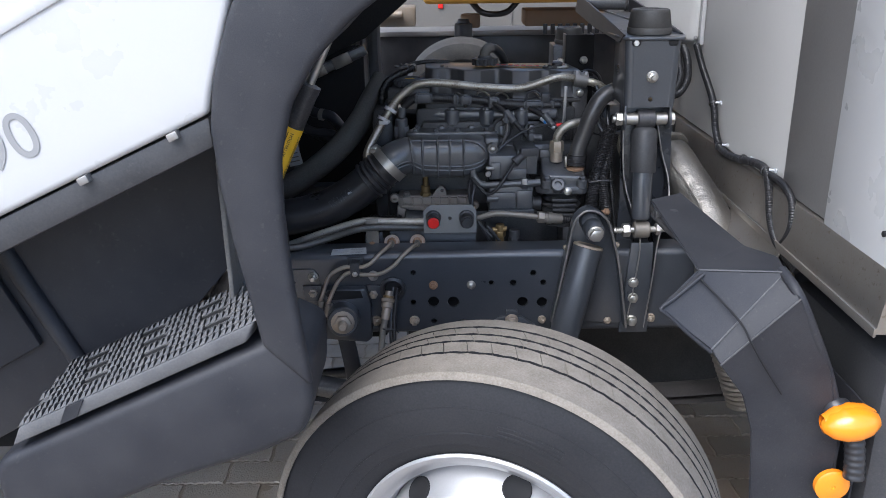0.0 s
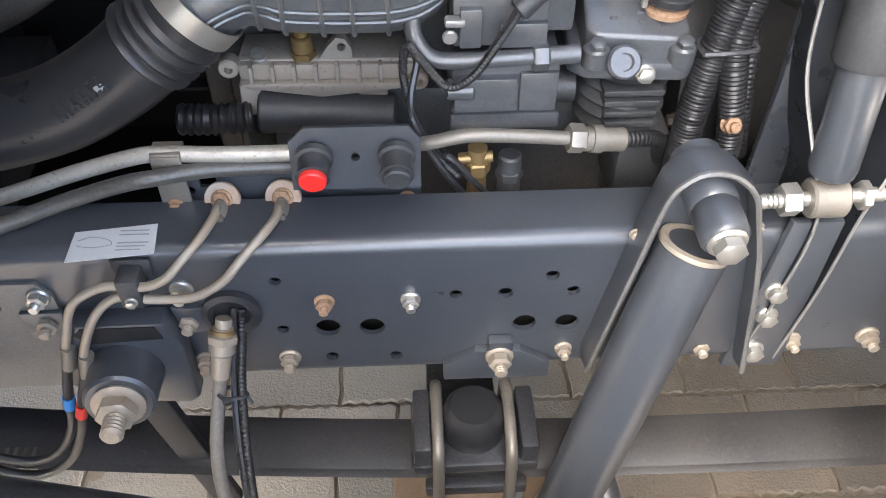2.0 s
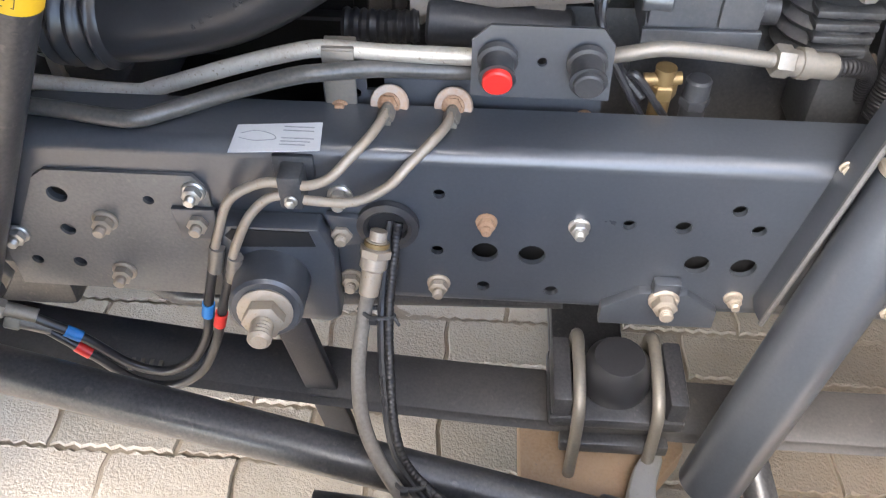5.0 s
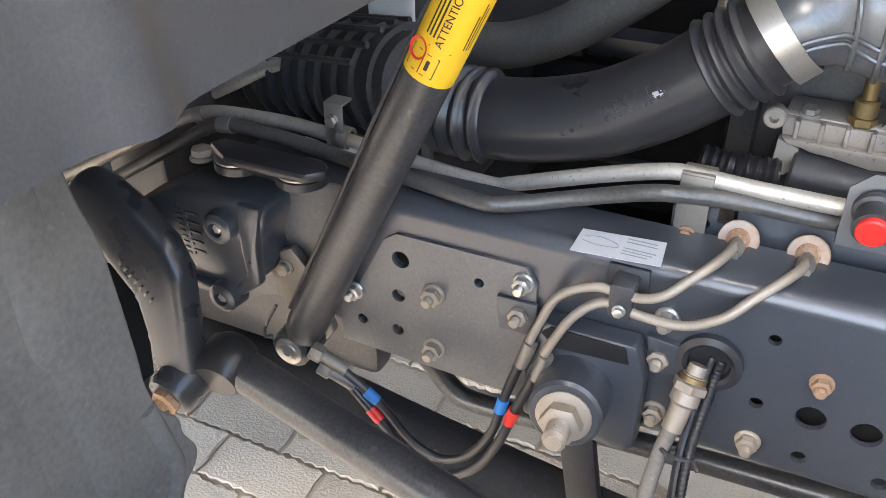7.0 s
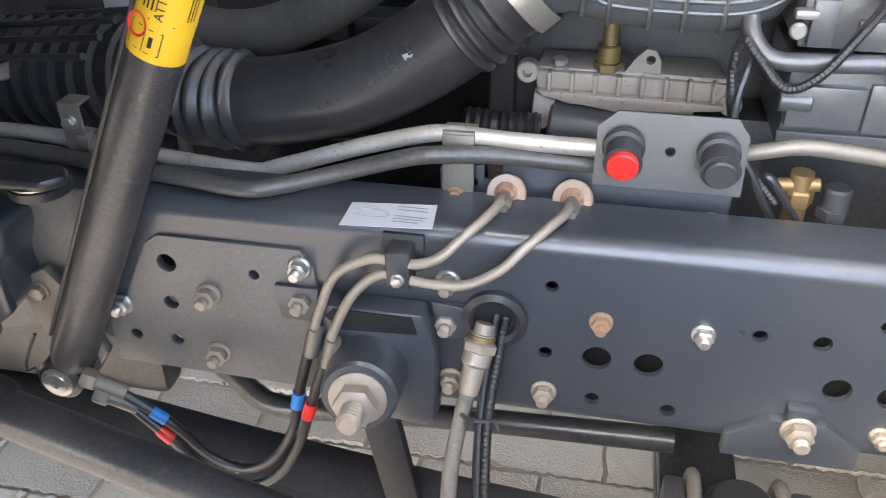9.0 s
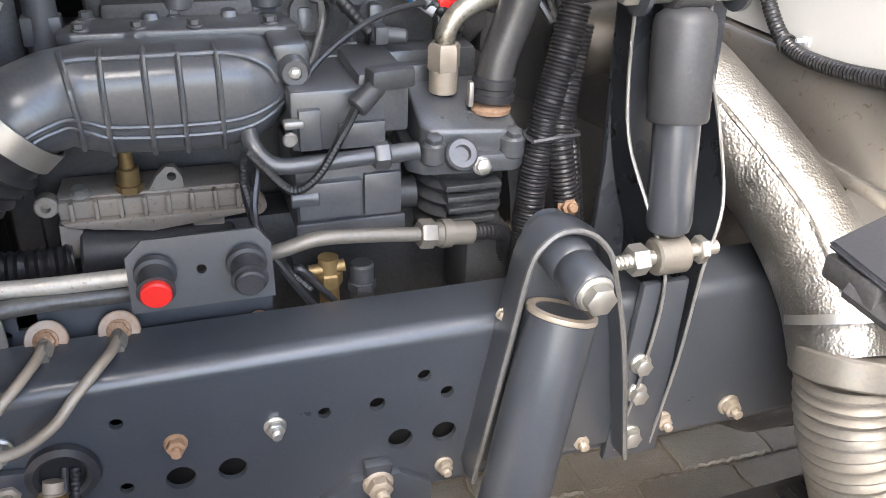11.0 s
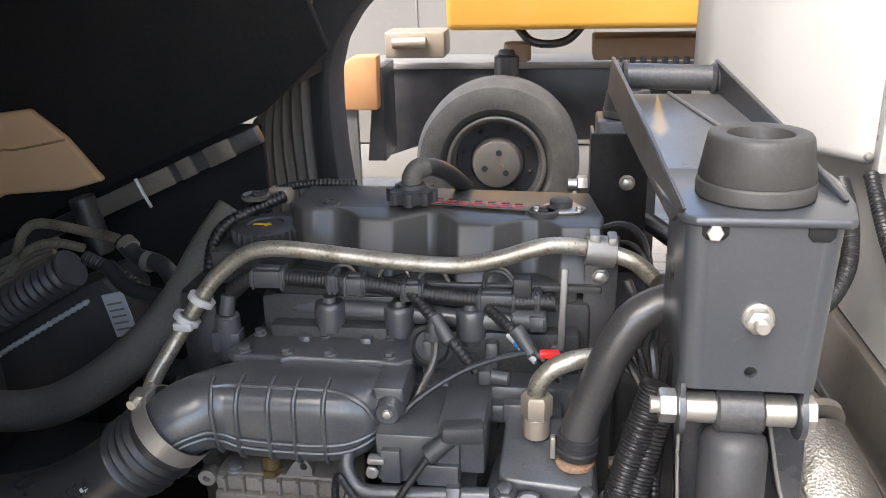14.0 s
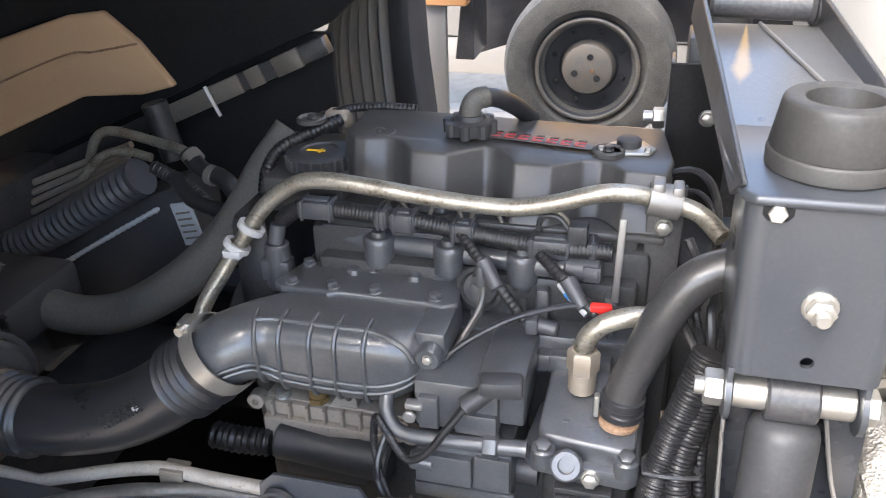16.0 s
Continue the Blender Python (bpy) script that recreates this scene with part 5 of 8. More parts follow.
for i, (x, z) in enumerate(((0.06, 1.535), (0.14, 1.54), (0.20, 1.535), (0.30, 1.535))):
    part("fuel_line", tube([(x, 0.36, 1.515), (x + 0.005, 0.37, z), (x + 0.025, 0.385, z + 0.006), (x + 0.045, 0.375, z - 0.01), (x + 0.05, 0.36, 1.50)], 0.0035, 8), M_PIPE, harness)
part("spare_plug", join(box(0.345, 0.372, 0.335, 0.36, 1.515, 1.545, 0.004), tube([(0.35, 0.345, 1.53), (0.33, 0.35, 1.55), (0.305, 0.355, 1.545), (0.30, 0.36, 1.51)], 0.0035, 8)), M_PLASTIC2, harness)
part("branch_boot", join(cyl((0.298, 0.279, 1.422), (0.345, 0.272, 1.418), 0.012, 0.010, 14, 0.003), box(0.300, 0.318, 0.262, 0.288, 1.410, 1.434, 0.004)), M_PLASTIC, harness)
part("sensor_boot", join(cyl((0.232, 0.300, 1.460), (0.233, 0.300, 1.492), 0.012, 0.010, 14, 0.003), box(0.220, 0.246, 0.290, 0.312, 1.462, 1.478, 0.003)), M_PLASTIC2, harness)
crail = thing("fuel_rail", (0.19, 0.37, 1.4), "dark steel common fuel rail with injector stubs", "fuel rail")
part("tube", join(cyl((-0.02, 0.378, 1.477), (0.375, 0.335, 1.477), 0.0155, None, 16, 0.003), box(-0.03, 0.36, 0.365, 0.385, 1.492, 1.498, 0.002)), M_ENGINE, crail)
part("end_sensor", join(cyl((0.345, 0.335, 1.482), (0.395, 0.328, 1.484), 0.017, None, 14, 0.003), box(0.37, 0.395, 0.314, 0.342, 1.472, 1.496, 0.003)), M_PLASTIC, crail)
for x in (0.065, 0.174, 0.283):
    y = 0.362 - (x - 0.06) * 0.05
    part("injector_stub", lathe([(0, 0.014), (0.010, 0.017), (0.013, 0.0225), (0.050, 0.0235), (0.055, 0.0225), (0.058, 0.019), (0.058, 0.011), (0.066, 0.010)], (x, y - 0.01, 1.437), (x, y - 0.01, 2), 20), M_ENGINE, crail)
    part("stub_bolt", join(cyl((x + 0.002, y - 0.01, 1.36), (x + 0.002, y - 0.01, 1.425), 0.008), hexagon(0, 0.012, 0.012, (x + 0.002, y - 0.01, 1.385), (x + 0.002, y - 0.01, 2))), M_ENGINE, crail)
part("steel_stay", turned(box(0.412, 0.422, 0.318, 0.323, 1.442, 1.570, 0.002), about((0.417, 0.32, 1.5), 0, 1.5, 0)), M_STRIP, crail, "bright steel stay")
part("injector_port", lathe([(0, 0.032), (0.006, 0.034), (0.010, 0.028), (0.004, 0.024), (0.004, 0.0)], (0.225, 0.325, 1.440), (0.22, 0.1, 1.48), 24), M_ENGINE2, crail)
part("port_cable", tube([(0.234, 0.30, 1.475), (0.236, 0.29, 1.455), (0.232, 0.275, 1.43), (0.209, 0.24, 1.39), (0.20, 0.23, 1.37)], 0.005, 8), M_DARKPIPE, crail)

# intake manifold and hose
intake = thing("intake_manifold", (0.06, 0.22, 1.33), "ribbed dark grey cast intake manifold with a steel hose clamp", "intake manifold")
# centre, axis, half sizes across and up, squareness of the lofted casting
SECTIONS = [((-0.134, 0.189, 1.361), (0.74, 0.12, 0.66), 0.0535, 0.0535, 2.0), ((-0.108, 0.195, 1.378), (0.85, 0.22, 0.42), 0.0535, 0.0530, 2.0),
            ((-0.082, 0.209, 1.384), (0.95, 0.25, 0.15), 0.0545, 0.0530, 2.3), ((-0.055, 0.230, 1.379), (1, 0.1, 0), 0.0600, 0.0565, 3.0),
            ((-0.025, 0.242, 1.375), (1, 0, 0), 0.0700, 0.0590, 3.6), ((0.030, 0.244, 1.374), (1, 0, 0), 0.0720, 0.0600, 4.0),
            ((0.095, 0.244, 1.374), (1, 0, 0), 0.0720, 0.0600, 4.0), ((0.130, 0.245, 1.376), (1, 0, 0), 0.0705, 0.0575, 3.6),
            ((0.155, 0.247, 1.380), (1, 0, 0), 0.0660, 0.0500, 3.0), ((0.172, 0.250, 1.385), (1, 0, 0), 0.0570, 0.0390, 2.6), ((0.181, 0.252, 1.388), (1, 0, 0), 0.0400, 0.0240, 2.2)]


def section(k, t, grow=0.0):
    """A point of the casting's outline at section k (may lie between two), t turns from the top towards the front."""
    i = min(int(k), len(SECTIONS) - 2)
    f = k - i
    (c0, d0, a0, b0, e0), (c1, d1, a1, b1, e1) = SECTIONS[i], SECTIONS[i + 1]
    c, d = Vector(c0).lerp(Vector(c1), f), Vector(d0).lerp(Vector(d1), f).normalized()
    ha, hb, e = a0 + (a1 - a0) * f + grow, b0 + (b1 - b0) * f + grow, e0 + (e1 - e0) * f
    v = Vector((0, 0, 1)).cross(d).normalized()
    u = d.cross(v)
    ct, sn = math.cos(2 * math.pi * t), math.sin(2 * math.pi * t)
    return c - v * ha * math.copysign(abs(sn) ** (2 / e), sn) + u * hb * math.copysign(abs(ct) ** (2 / e), ct)


def casting():
    bm = bmesh.new()
    n, steps = 40, 4 * (len(SECTIONS) - 1)
    rows = [[bm.verts.new(section(k / 4, i / n)) for i in range(n)] for k in range(steps + 1)]
    for p, q in zip(rows, rows[1:]):
        for i in range(n):
            bm.faces.new((p[i], p[(i + 1) % n], q[(i + 1) % n], q[i]))
    bm.faces.new(rows[-1])
    bmesh.ops.recalc_face_normals(bm, faces=bm.faces)
    return bm


part("body", casting(), M_ENGINE, intake, angle=50)
part("upper_flange", prism([(-0.074, 0.296), (-0.078, 0.280), (-0.062, 0.268), (0.0, 0.270), (0.012, 0.262), (0.026, 0.270), (0.150, 0.268), (0.186, 0.262), (0.205, 0.275), (0.190, 0.352), (-0.056, 0.352)], 1.426, 1.441, "z", 0.004, 3), M_ENGINE, intake)
for t0 in (0.262, 0.288):
    part("seam", tube([section(k, t0, 0.001) for k in (0.3, 0.8, 1.4, 2.0, 2.6, 3.2, 4, 5, 6, 7, 8, 9)], 0.0032, 8, 4), M_ENGINE, intake)
for k in (2.55, 3.9, 4.78, 5.38, 6.05):
    part("rib", tube([section(k, t, 0.0012) for t in (0.02, 0.07, 0.11, 0.14, 0.18, 0.22, 0.27, 0.32, 0.36, 0.40)], 0.0037, 8, 3), M_ENGINE, intake)
part("top_ridge", tube([section(k, 0.075, 0.001) for k in (2.55, 3.2, 4, 5, 6)] + [section(6.6, 0.09, 0.001), section(7.2, 0.12, 0.002), section(7.9, 0.16, 0.002), section(8.5, 0.22, 0.002)], 0.0040, 8, 4), M_ENGINE, intake)
part("end_wall", prism([(0.160, 1.436), (0.204, 1.436), (0.206, 1.395), (0.196, 1.388), (0.170, 1.390)], 0.200, 0.30, bev=0.006), M_ENGINE, intake)
bb = part("bolt_boss", lathe([(0, 0.020), (0.05, 0.018), (0.054, 0.015), (0.054, 0.008), (0.048, 0.007)], (0.184, 0.235, 1.406), (0.184, 0.1, 1.406), 18), M_ENGINE, intake)
bolt(bb, (0.184, 0.185, 1.406), r=0.008, material=M_ZINC, stud=False)
for x, y in ((-0.050, 0.282), (0.015, 0.281), (0.080, 0.280), (0.170, 0.280), (-0.045, 0.338), (0.058, 0.340), (0.160, 0.340)):
    bolt(intake, (x, y, 1.441), (0, 0, 1), r=0.0105, material=M_ENGINE, stud=False)
CA, CB = Vector((-0.140, 0.188, 1.356)), Vector((-0.115, 0.192, 1.378))
clamp = part("hose_clamp", lathe([(0, 0.0600), (0, 0.0625), (0.027, 0.0625), (0.027, 0.060)], CA, CB, 36, False), M_ZINC, intake, "bright steel hose clamp")
part("clamp_screw", join(box(-0.185, -0.158, 0.176, 0.205, 1.400, 1.418, 0.003), cyl((-0.176, 0.165, 1.409), (-0.168, 0.215, 1.412), 0.0075)), M_ZINC, clamp)
hose = thing("intake_hose", (-0.35, 0.19, 1.15), "large black rubber intake hose with bellows", "hose")
HP = [(-0.137, 0.188, 1.358), (-0.185, 0.186, 1.318), (-0.24, 0.182, 1.276), (-0.31, 0.174, 1.238), (-0.38, 0.170, 1.216), (-0.45, 0.168, 1.204), (-0.53, 0.178, 1.199), (-0.60, 0.20, 1.20)]
part("body", tube(HP, 0.056, 28, 10), M_RUBBER, hose)
part("upper_bellows", tube([(-0.148, 0.188, 1.348), (-0.172, 0.187, 1.328), (-0.195, 0.186, 1.310)], 0.0635, 28, 6, pitch=0.0165, depth=0.13), M_RUBBER, hose)
part("lower_bellows", tube([(-0.465, 0.169, 1.203), (-0.50, 0.172, 1.200), (-0.545, 0.181, 1.199)], 0.066, 28, 6, pitch=0.021, depth=0.15), M_RUBBER, hose)
part("end_clamp", lathe([(0, 0.058), (0, 0.060), (0.016, 0.060), (0.016, 0.058)], (-0.555, 0.184, 1.199), (-0.6, 0.20, 1.20), 30, False), M_ZINC, hose, "steel hose clamp")
part("clamp_tail", join(box(-0.572, -0.556, 0.150, 0.163, 1.12, 1.16, 0.003), cyl((-0.564, 0.145, 1.115), (-0.564, 0.165, 1.115), 0.008)), M_NUT, hose)
part("paint_dot", turned(lathe([(0, 0.0), (0.0, 0.008), (0.001, 0.006), (0.001, 0)], (0, 0, 0), (0, 0, 1), 8, False), Matrix.Translation((-0.249, 0.1305, 1.293)) @ Vector((-0.2, -1, 0.55)).to_track_quat("Z", "Y").to_matrix().to_4x4()), M_LABEL, hose, "white paint dot")
def on_hose(x, lift):
    """A spot on the near upper side of the hose above the given length."""
    a, b = Vector((-0.31, 0.174, 1.238)), Vector((-0.185, 0.186, 1.318))
    c = a.lerp(b, (x + 0.31) / 0.125)
    n = Vector((-0.12, -0.97, 0.22 + lift)).normalized()
    d = (b - a).normalized()
    n = (n - d * n.dot(d)).normalized()
    return c + n * 0.0558, n, d


for row, (x0, x1, count, lift) in enumerate(((-0.300, -0.240, 6, 0.10), (-0.302, -0.238, 10, -0.16), (-0.352, -0.330, 3, -0.05))):
    for i in range(count):
        x = x0 + (x1 - x0) * i / (count - 1)
        p, n, d = on_hose(x, lift)
        m3 = Matrix((d, n.cross(d), n)).transposed().to_4x4()
        w, h = (0.0036, 0.0075) if row == 0 else (0.0022, 0.0030)
        part("moulded_mark", turned(join(box(-w, w, -h, -h + 0.0024, -0.001, 0.0016, 0.0005), box(-w, -w + 0.0020, -h, h, -0.001, 0.0016, 0.0005), box(-w, w, h - 0.0024, h, -0.001, 0.0016, 0.0005)), Matrix.Translation(p) @ m3), M_RUBBER, hose)

# air filter box at the front
airbox = thing("air_filter_housing", (-0.75, 0.32, 1.05), "black ribbed plastic air filter housing", "air filter")
part("housing", join(cyl((-0.96, 0.36, 1.13), (-0.60, 0.225, 1.205), 0.085, 0.075, 28, 0.01)), M_PLASTIC2, airbox)
for i in range(9):
    c = Vector((-0.94, 0.352, 1.134)).lerp(Vector((-0.63, 0.236, 1.199)), i / 8)
    part("rib", lathe([(0, 0.08), (0, 0.097 - i * 0.001), (0.006, 0.097 - i * 0.001), (0.006, 0.08)], c, c + Vector((0.36, -0.135, 0.075)), 28, False), M_PLASTIC2, airbox)
for k in range(5):
    off = Vector((0, 0.05 - 0.045 * k, 0.085 + 0.012 * math.sin(k)))
    part("long_rib", tube([Vector((-0.94, 0.352, 1.134)) + off * 0.98, Vector((-0.66, 0.247, 1.193)) + off * 0.95], 0.005, 6, 2), M_PLASTIC2, airbox)
uc = part("upper_case", box(-0.90, -0.70, 0.38, 0.60, 1.14, 1.245, 0.02), M_PLASTIC2, airbox)
for i in range(3):
    part("case_rib", box(-0.905, -0.695, 0.372, 0.382, 1.165 + 0.03 * i, 1.173 + 0.03 * i, 0.001), M_PLASTIC2, uc)
part("pale_bracket", join(box(-0.754, -0.671, 0.33, 0.336, 1.205, 1.30, 0.003), box(-0.754, -0.671, 0.318, 0.333, 1.296, 1.302, 0.002)), M_PANEL, airbox, "pale painted bracket")
part("spring_clip", join(*[tube([(-0.66 + 0.0, 0.20 + 0.0, 1.2), (-0.655, 0.19, 1.21)], 0.002, 6, 2)]), M_ZINC, airbox)

# long pipes on top of the rail
lines = thing("pipe_pair", (-0.4, 0.09, 1.12), "two dusty steel pipes clipped along the chassis rail", "pipes")
part("upper_pipe", tube([(-1.351, 0.10, 0.918), (-1.16, 0.10, 1.022), (-0.985, 0.10, 1.122), (-0.93, 0.10, 1.148), (-0.877, 0.10, 1.161), (-0.77, 0.10, 1.166), (-0.69, 0.10, 1.162), (-0.56, 0.10, 1.148), (-0.445, 0.10, 1.140), (-0.41, 0.10, 1.148), (-0.30, 0.10, 1.186), (-0.225, 0.10, 1.208), (-0.19, 0.10, 1.212), (-0.12, 0.10, 1.209), (-0.02, 0.10, 1.208)], 0.0105, 14), M_BRIGHT, lines)
part("diagonal_pipe", tube([(-1.12, 0.25, 1.06), (-0.99, 0.25, 1.128), (-0.884, 0.25, 1.183), (-0.80, 0.26, 1.20)], 0.012, 12), M_BRIGHT, lines, "bright diagonal pipe")
part("lower_pipe", tube([(-1.288, 0.06, 0.905), (-1.10, 0.06, 1.016), (-0.942, 0.06, 1.112), (-0.885, 0.06, 1.148), (-0.838, 0.06, 1.166), (-0.764, 0.062, 1.164), (-0.68, 0.058, 1.159), (-0.60, 0.048, 1.157), (-0.507, 0.036, 1.157), (-0.445, 0.025, 1.157), (-0.410, 0.024, 1.157), (-0.377, 0.042, 1.157), (-0.307, 0.064, 1.171), (-0.234, 0.066, 1.194), (-0.194, 0.070, 1.199), (-0.13, 0.09, 1.194), (-0.05, 0.10, 1.188), (0.03, 0.115, 1.182)], 0.0105, 14), M_DARKPIPE, lines, "dark grey coated pipe")
part("flat_stay", join(box(-0.200, -0.162, 0.086, 0.091, 1.125, 1.217, 0.002), box(-0.200, -0.162, 0.088, 0.116, 1.214, 1.220, 0.002)), M_PIPE, lines)
cb = part("clip_bracket", join(box(-0.690, -0.660, 0.088, 0.093, 1.150, 1.217, 0.003), box(-0.690, -0.660, 0.090, 0.118, 1.212, 1.217, 0.002)), M_ZINC, lines)
bolt(cb, (-0.675, 0.087, 1.192), r=0.010, material=M_ZINC, stud=False)
part("saddle_clip", lathe([(0, 0.012), (0, 0.017), (0.016, 0.017), (0.016, 0.012)], (-0.672, 0.10, 1.163), (-0.60, 0.10, 1.154), 14, False), M_STRIP, lines)
for x, z in ((-0.714, 1.147), (-0.640, 1.144)):
    part("white_cap", turned(join(box(x - 0.012, x + 0.012, 0.072, 0.092, z - 0.009, z + 0.009, 0.003), cyl((x - 0.020, 0.082, z), (x + 0.020, 0.082, z), 0.0075, None, 12, 0.002)), about((x, 0.08, z), 0, 12, 10)), M_LABEL, lines, "white plastic plug")
part("grey_tape", cyl((-0.852, 0.06, 1.163), (-0.828, 0.06, 1.166), 0.0125, None, 12), M_STRIP, lines)
part("grey_tape", cyl((-0.93, 0.10, 1.146), (-0.912, 0.10, 1.152), 0.0135, None, 12), M_STRIP, lines)
mount = thing("cab_mount", (-0.71, 0.02, 1.14), "black rubber and steel front cab mount on the rail", "mount")
part("arm", prism([(-0.81, -0.015), (-0.765, -0.042), (-0.64, -0.042), (-0.618, -0.02), (-0.635, 0.004), (-0.80, 0.006)], 1.162, 1.178, "z", 0.006), M_RUBBER, mount)
for x in (-0.765, -0.665):
    part("cushion", lathe([(0, 0.036), (0.011, 0.036), (0.014, 0.031)], (x, -0.008, 1.148), (x, -0.008, 2), 26), M_RUBBER, mount)
    part("washer", lathe([(0, 0.033), (0.003, 0.034), (0.005, 0.030), (0.005, 0)], (x, -0.010, 1.1615), (x, -0.012, 2), 26), M_ZINC, mount)
bolt(mount, (-0.835, -0.005, 1.142), (0, 0, 1), r=0.018, material=M_ALU, stud=False)

# oil cooler, control panel, pump, compressor
cooler = thing("oil_cooler", (0.0, 0.26, 1.16), "dirty cast aluminium oil cooler housing with brass fitting", "oil cooler")
oc = part("front_plate", prism([(-0.112, 1.238), (0.127, 1.234), (0.125, 1.204), (0.070, 1.198), (0.045, 1.195), (0.005, 1.187), (-0.060, 1.190), (-0.108, 1.208)], 0.252, 0.285, bev=0.004), M_ALU, cooler)
part("ledge", prism([(-0.108, 1.215), (0.124, 1.211), (0.122, 1.203), (0.050, 1.196), (0.0, 1.191), (-0.100, 1.207)], 0.240, 0.256, bev=0.003), M_ALU, oc)
part("deck", prism([(-0.108, 0.33), (-0.112, 0.262), (0.126, 0.258), (0.112, 0.33)], 1.224, 1.240, "z", 0.004), M_ALU, oc)
for i in range(8):
    part("fin", box(-0.096 + 0.029 * i, -0.090 + 0.029 * i, 0.243, 0.258, 1.208, 1.2385, 0.002), M_ALU, oc)
for x, z in ((-0.121, 1.236), (0.132, 1.210)):
    part("ear", lathe([(0, 0.0125), (0.003, 0.014), (0.022, 0.014), (0.024, 0.012), (0.024, 0.006), (0.014, 0.005)], (x, 0.268, z), (x, 0.1, z), 18), M_ALU, oc)
part("leg", prism([(-0.112, 1.210), (-0.084, 1.200), (-0.088, 1.168), (-0.096, 1.158), (-0.114, 1.160)], 0.248, 0.270, bev=0.003), M_ALU, oc)
part("leg", prism([(0.048, 1.200), (0.090, 1.202), (0.088, 1.130), (0.060, 1.130), (0.052, 1.165)], 0.248, 0.270, bev=0.003), M_ALU, oc)
part("brass_fitting", join(hexagon(0, 0.012, 0.0175, (-0.022, 0.268, 1.238), (-0.022, 0.268, 2)), cyl((-0.022, 0.268, 1.249), (-0.022, 0.268, 1.272), 0.0145, None, 18, 0.002), cyl((-0.022, 0.268, 1.270), (-0.022, 0.268, 1.312), 0.009)), M_GOLD, oc, "tarnished brass fitting")
part("lifting_lug", plate_with_holes([(-0.002, 1.236), (0.044, 1.236), (0.043, 1.254), (0.035, 1.268), (0.024, 1.270), (0.012, 1.258)], [(0.030, 1.256, 0.006)], 0.262, 0.276), M_ALU, oc)
bolt(oc, (-0.082, 0.268, 1.239), (0, -0.1, 1), r=0.0125, material=M_ZINC, stud=False)
filt = thing("oil_filter", (-0.02, 0.24, 1.05), "glossy black oil filter canisters below the cooler", "oil filter")
part("canister", join(cyl((-0.09, 0.25, 1.165), (0.10, 0.245, 1.155), 0.032, None, 22, 0.004), box(-0.07, 0.07, 0.222, 0.26, 1.12, 1.16, 0.006)), M_PLASTIC2, filt)
part("ribbed_hose", tube([(-0.20, 0.235, 1.165), (-0.15, 0.235, 1.163), (-0.10, 0.24, 1.162)], 0.023, 16, 4, pitch=0.011, depth=0.15), M_CORR, filt)
part("lower_mass", box(-0.12, 0.42, 0.26, 0.34, 0.95, 1.19, 0.02), M_ENGINE2, filt)
panel = thing("control_panel", (0.05, 0.08, 1.11), "dark painted steel bracket plate with red and black push buttons", "control panel")
part("plate", turned(plate_with_holes([(-0.026, 1.185), (0.130, 1.185), (0.130, 1.250), (0.116, 1.268), (-0.006, 1.268), (-0.026, 1.250)], [(0.052, 1.228, 0.0055)], 0.056, 0.062), about((0.05, 0.06, 1.185), -10, 0, 0)), M_RAIL, panel)
part("base_plate", plate_with_holes([(-0.205, 1.10), (0.130, 1.10), (0.130, 1.192), (-0.04, 1.192), (-0.13, 1.175), (-0.13, 1.155), (-0.152, 1.155), (-0.152, 1.175), (-0.205, 1.165)], [(-0.165, 1.15, 0.006)], 0.102, 0.108), M_RAIL, panel)
part("ledge", box(-0.026, 0.130, 0.058, 0.104, 1.183, 1.189, 0.002), M_RAIL, panel)
part("foot", box(-0.205, 0.130, 0.088, 0.106, 1.094, 1.104, 0.002), M_RAIL, panel)
for x, m, m2 in ((0.003, M_RED, M_PLASTIC2), (0.101, M_PLASTIC2, M_PLASTIC2)):
    d = Vector((0, -1, -0.16)).normalized()
    p = Vector((x, 0.064, 1.232))
    bn = part("push_button", lathe([(0, 0.0225), (0.008, 0.0225), (0.010, 0.0185), (0.030, 0.0185), (0.033, 0.0205), (0.036, 0.0205)], p, p + d, 26), M_PLASTIC2, panel, "red push button" if m is M_RED else "black push button")
    part("button_face", lathe([(0.034, 0.0165), (0.042, 0.0165), (0.044, 0.0145), (0.044, 0.0)], p, p + d, 26, False), m, bn)
bolt(panel, (-0.183, 0.086, 1.140), r=0.011, material=M_RUST)
bolt(panel, (0.112, 0.102, 1.128), r=0.011, material=M_RUST)
bolt(panel, (0.012, 0.102, 1.118), r=0.006, material=M_RUST, stud=False)
ac = thing("air_line", (0.25, 0.1, 1.18), "dusty steel air line with hose union", "pipe")
part("pipe", tube([(0.128, 0.105, 1.212), (0.150, 0.10, 1.220), (0.19, 0.097, 1.230), (0.25, 0.10, 1.225), (0.32, 0.105, 1.215)], 0.009, 12), M_PIPE, ac)
part("union", join(hexagon(0, 0.022, 0.019, (0.315, 0.105, 1.216), (0.40, 0.115, 1.202)), cyl((0.33, 0.106, 1.213), (0.39, 0.114, 1.204), 0.0155, None, 14, 0.002), lathe([(0.03, 0.0185), (0.044, 0.0185)], (0.315, 0.105, 1.216), (0.40, 0.115, 1.202), 16)), M_PIPE, ac)
part("braided_hose", tube([(0.385, 0.113, 1.204), (0.42, 0.125, 1.196), (0.45, 0.15, 1.17), (0.46, 0.18, 1.10)], 0.011, 12, pitch=0.006, depth=0.1), M_CORR, ac)
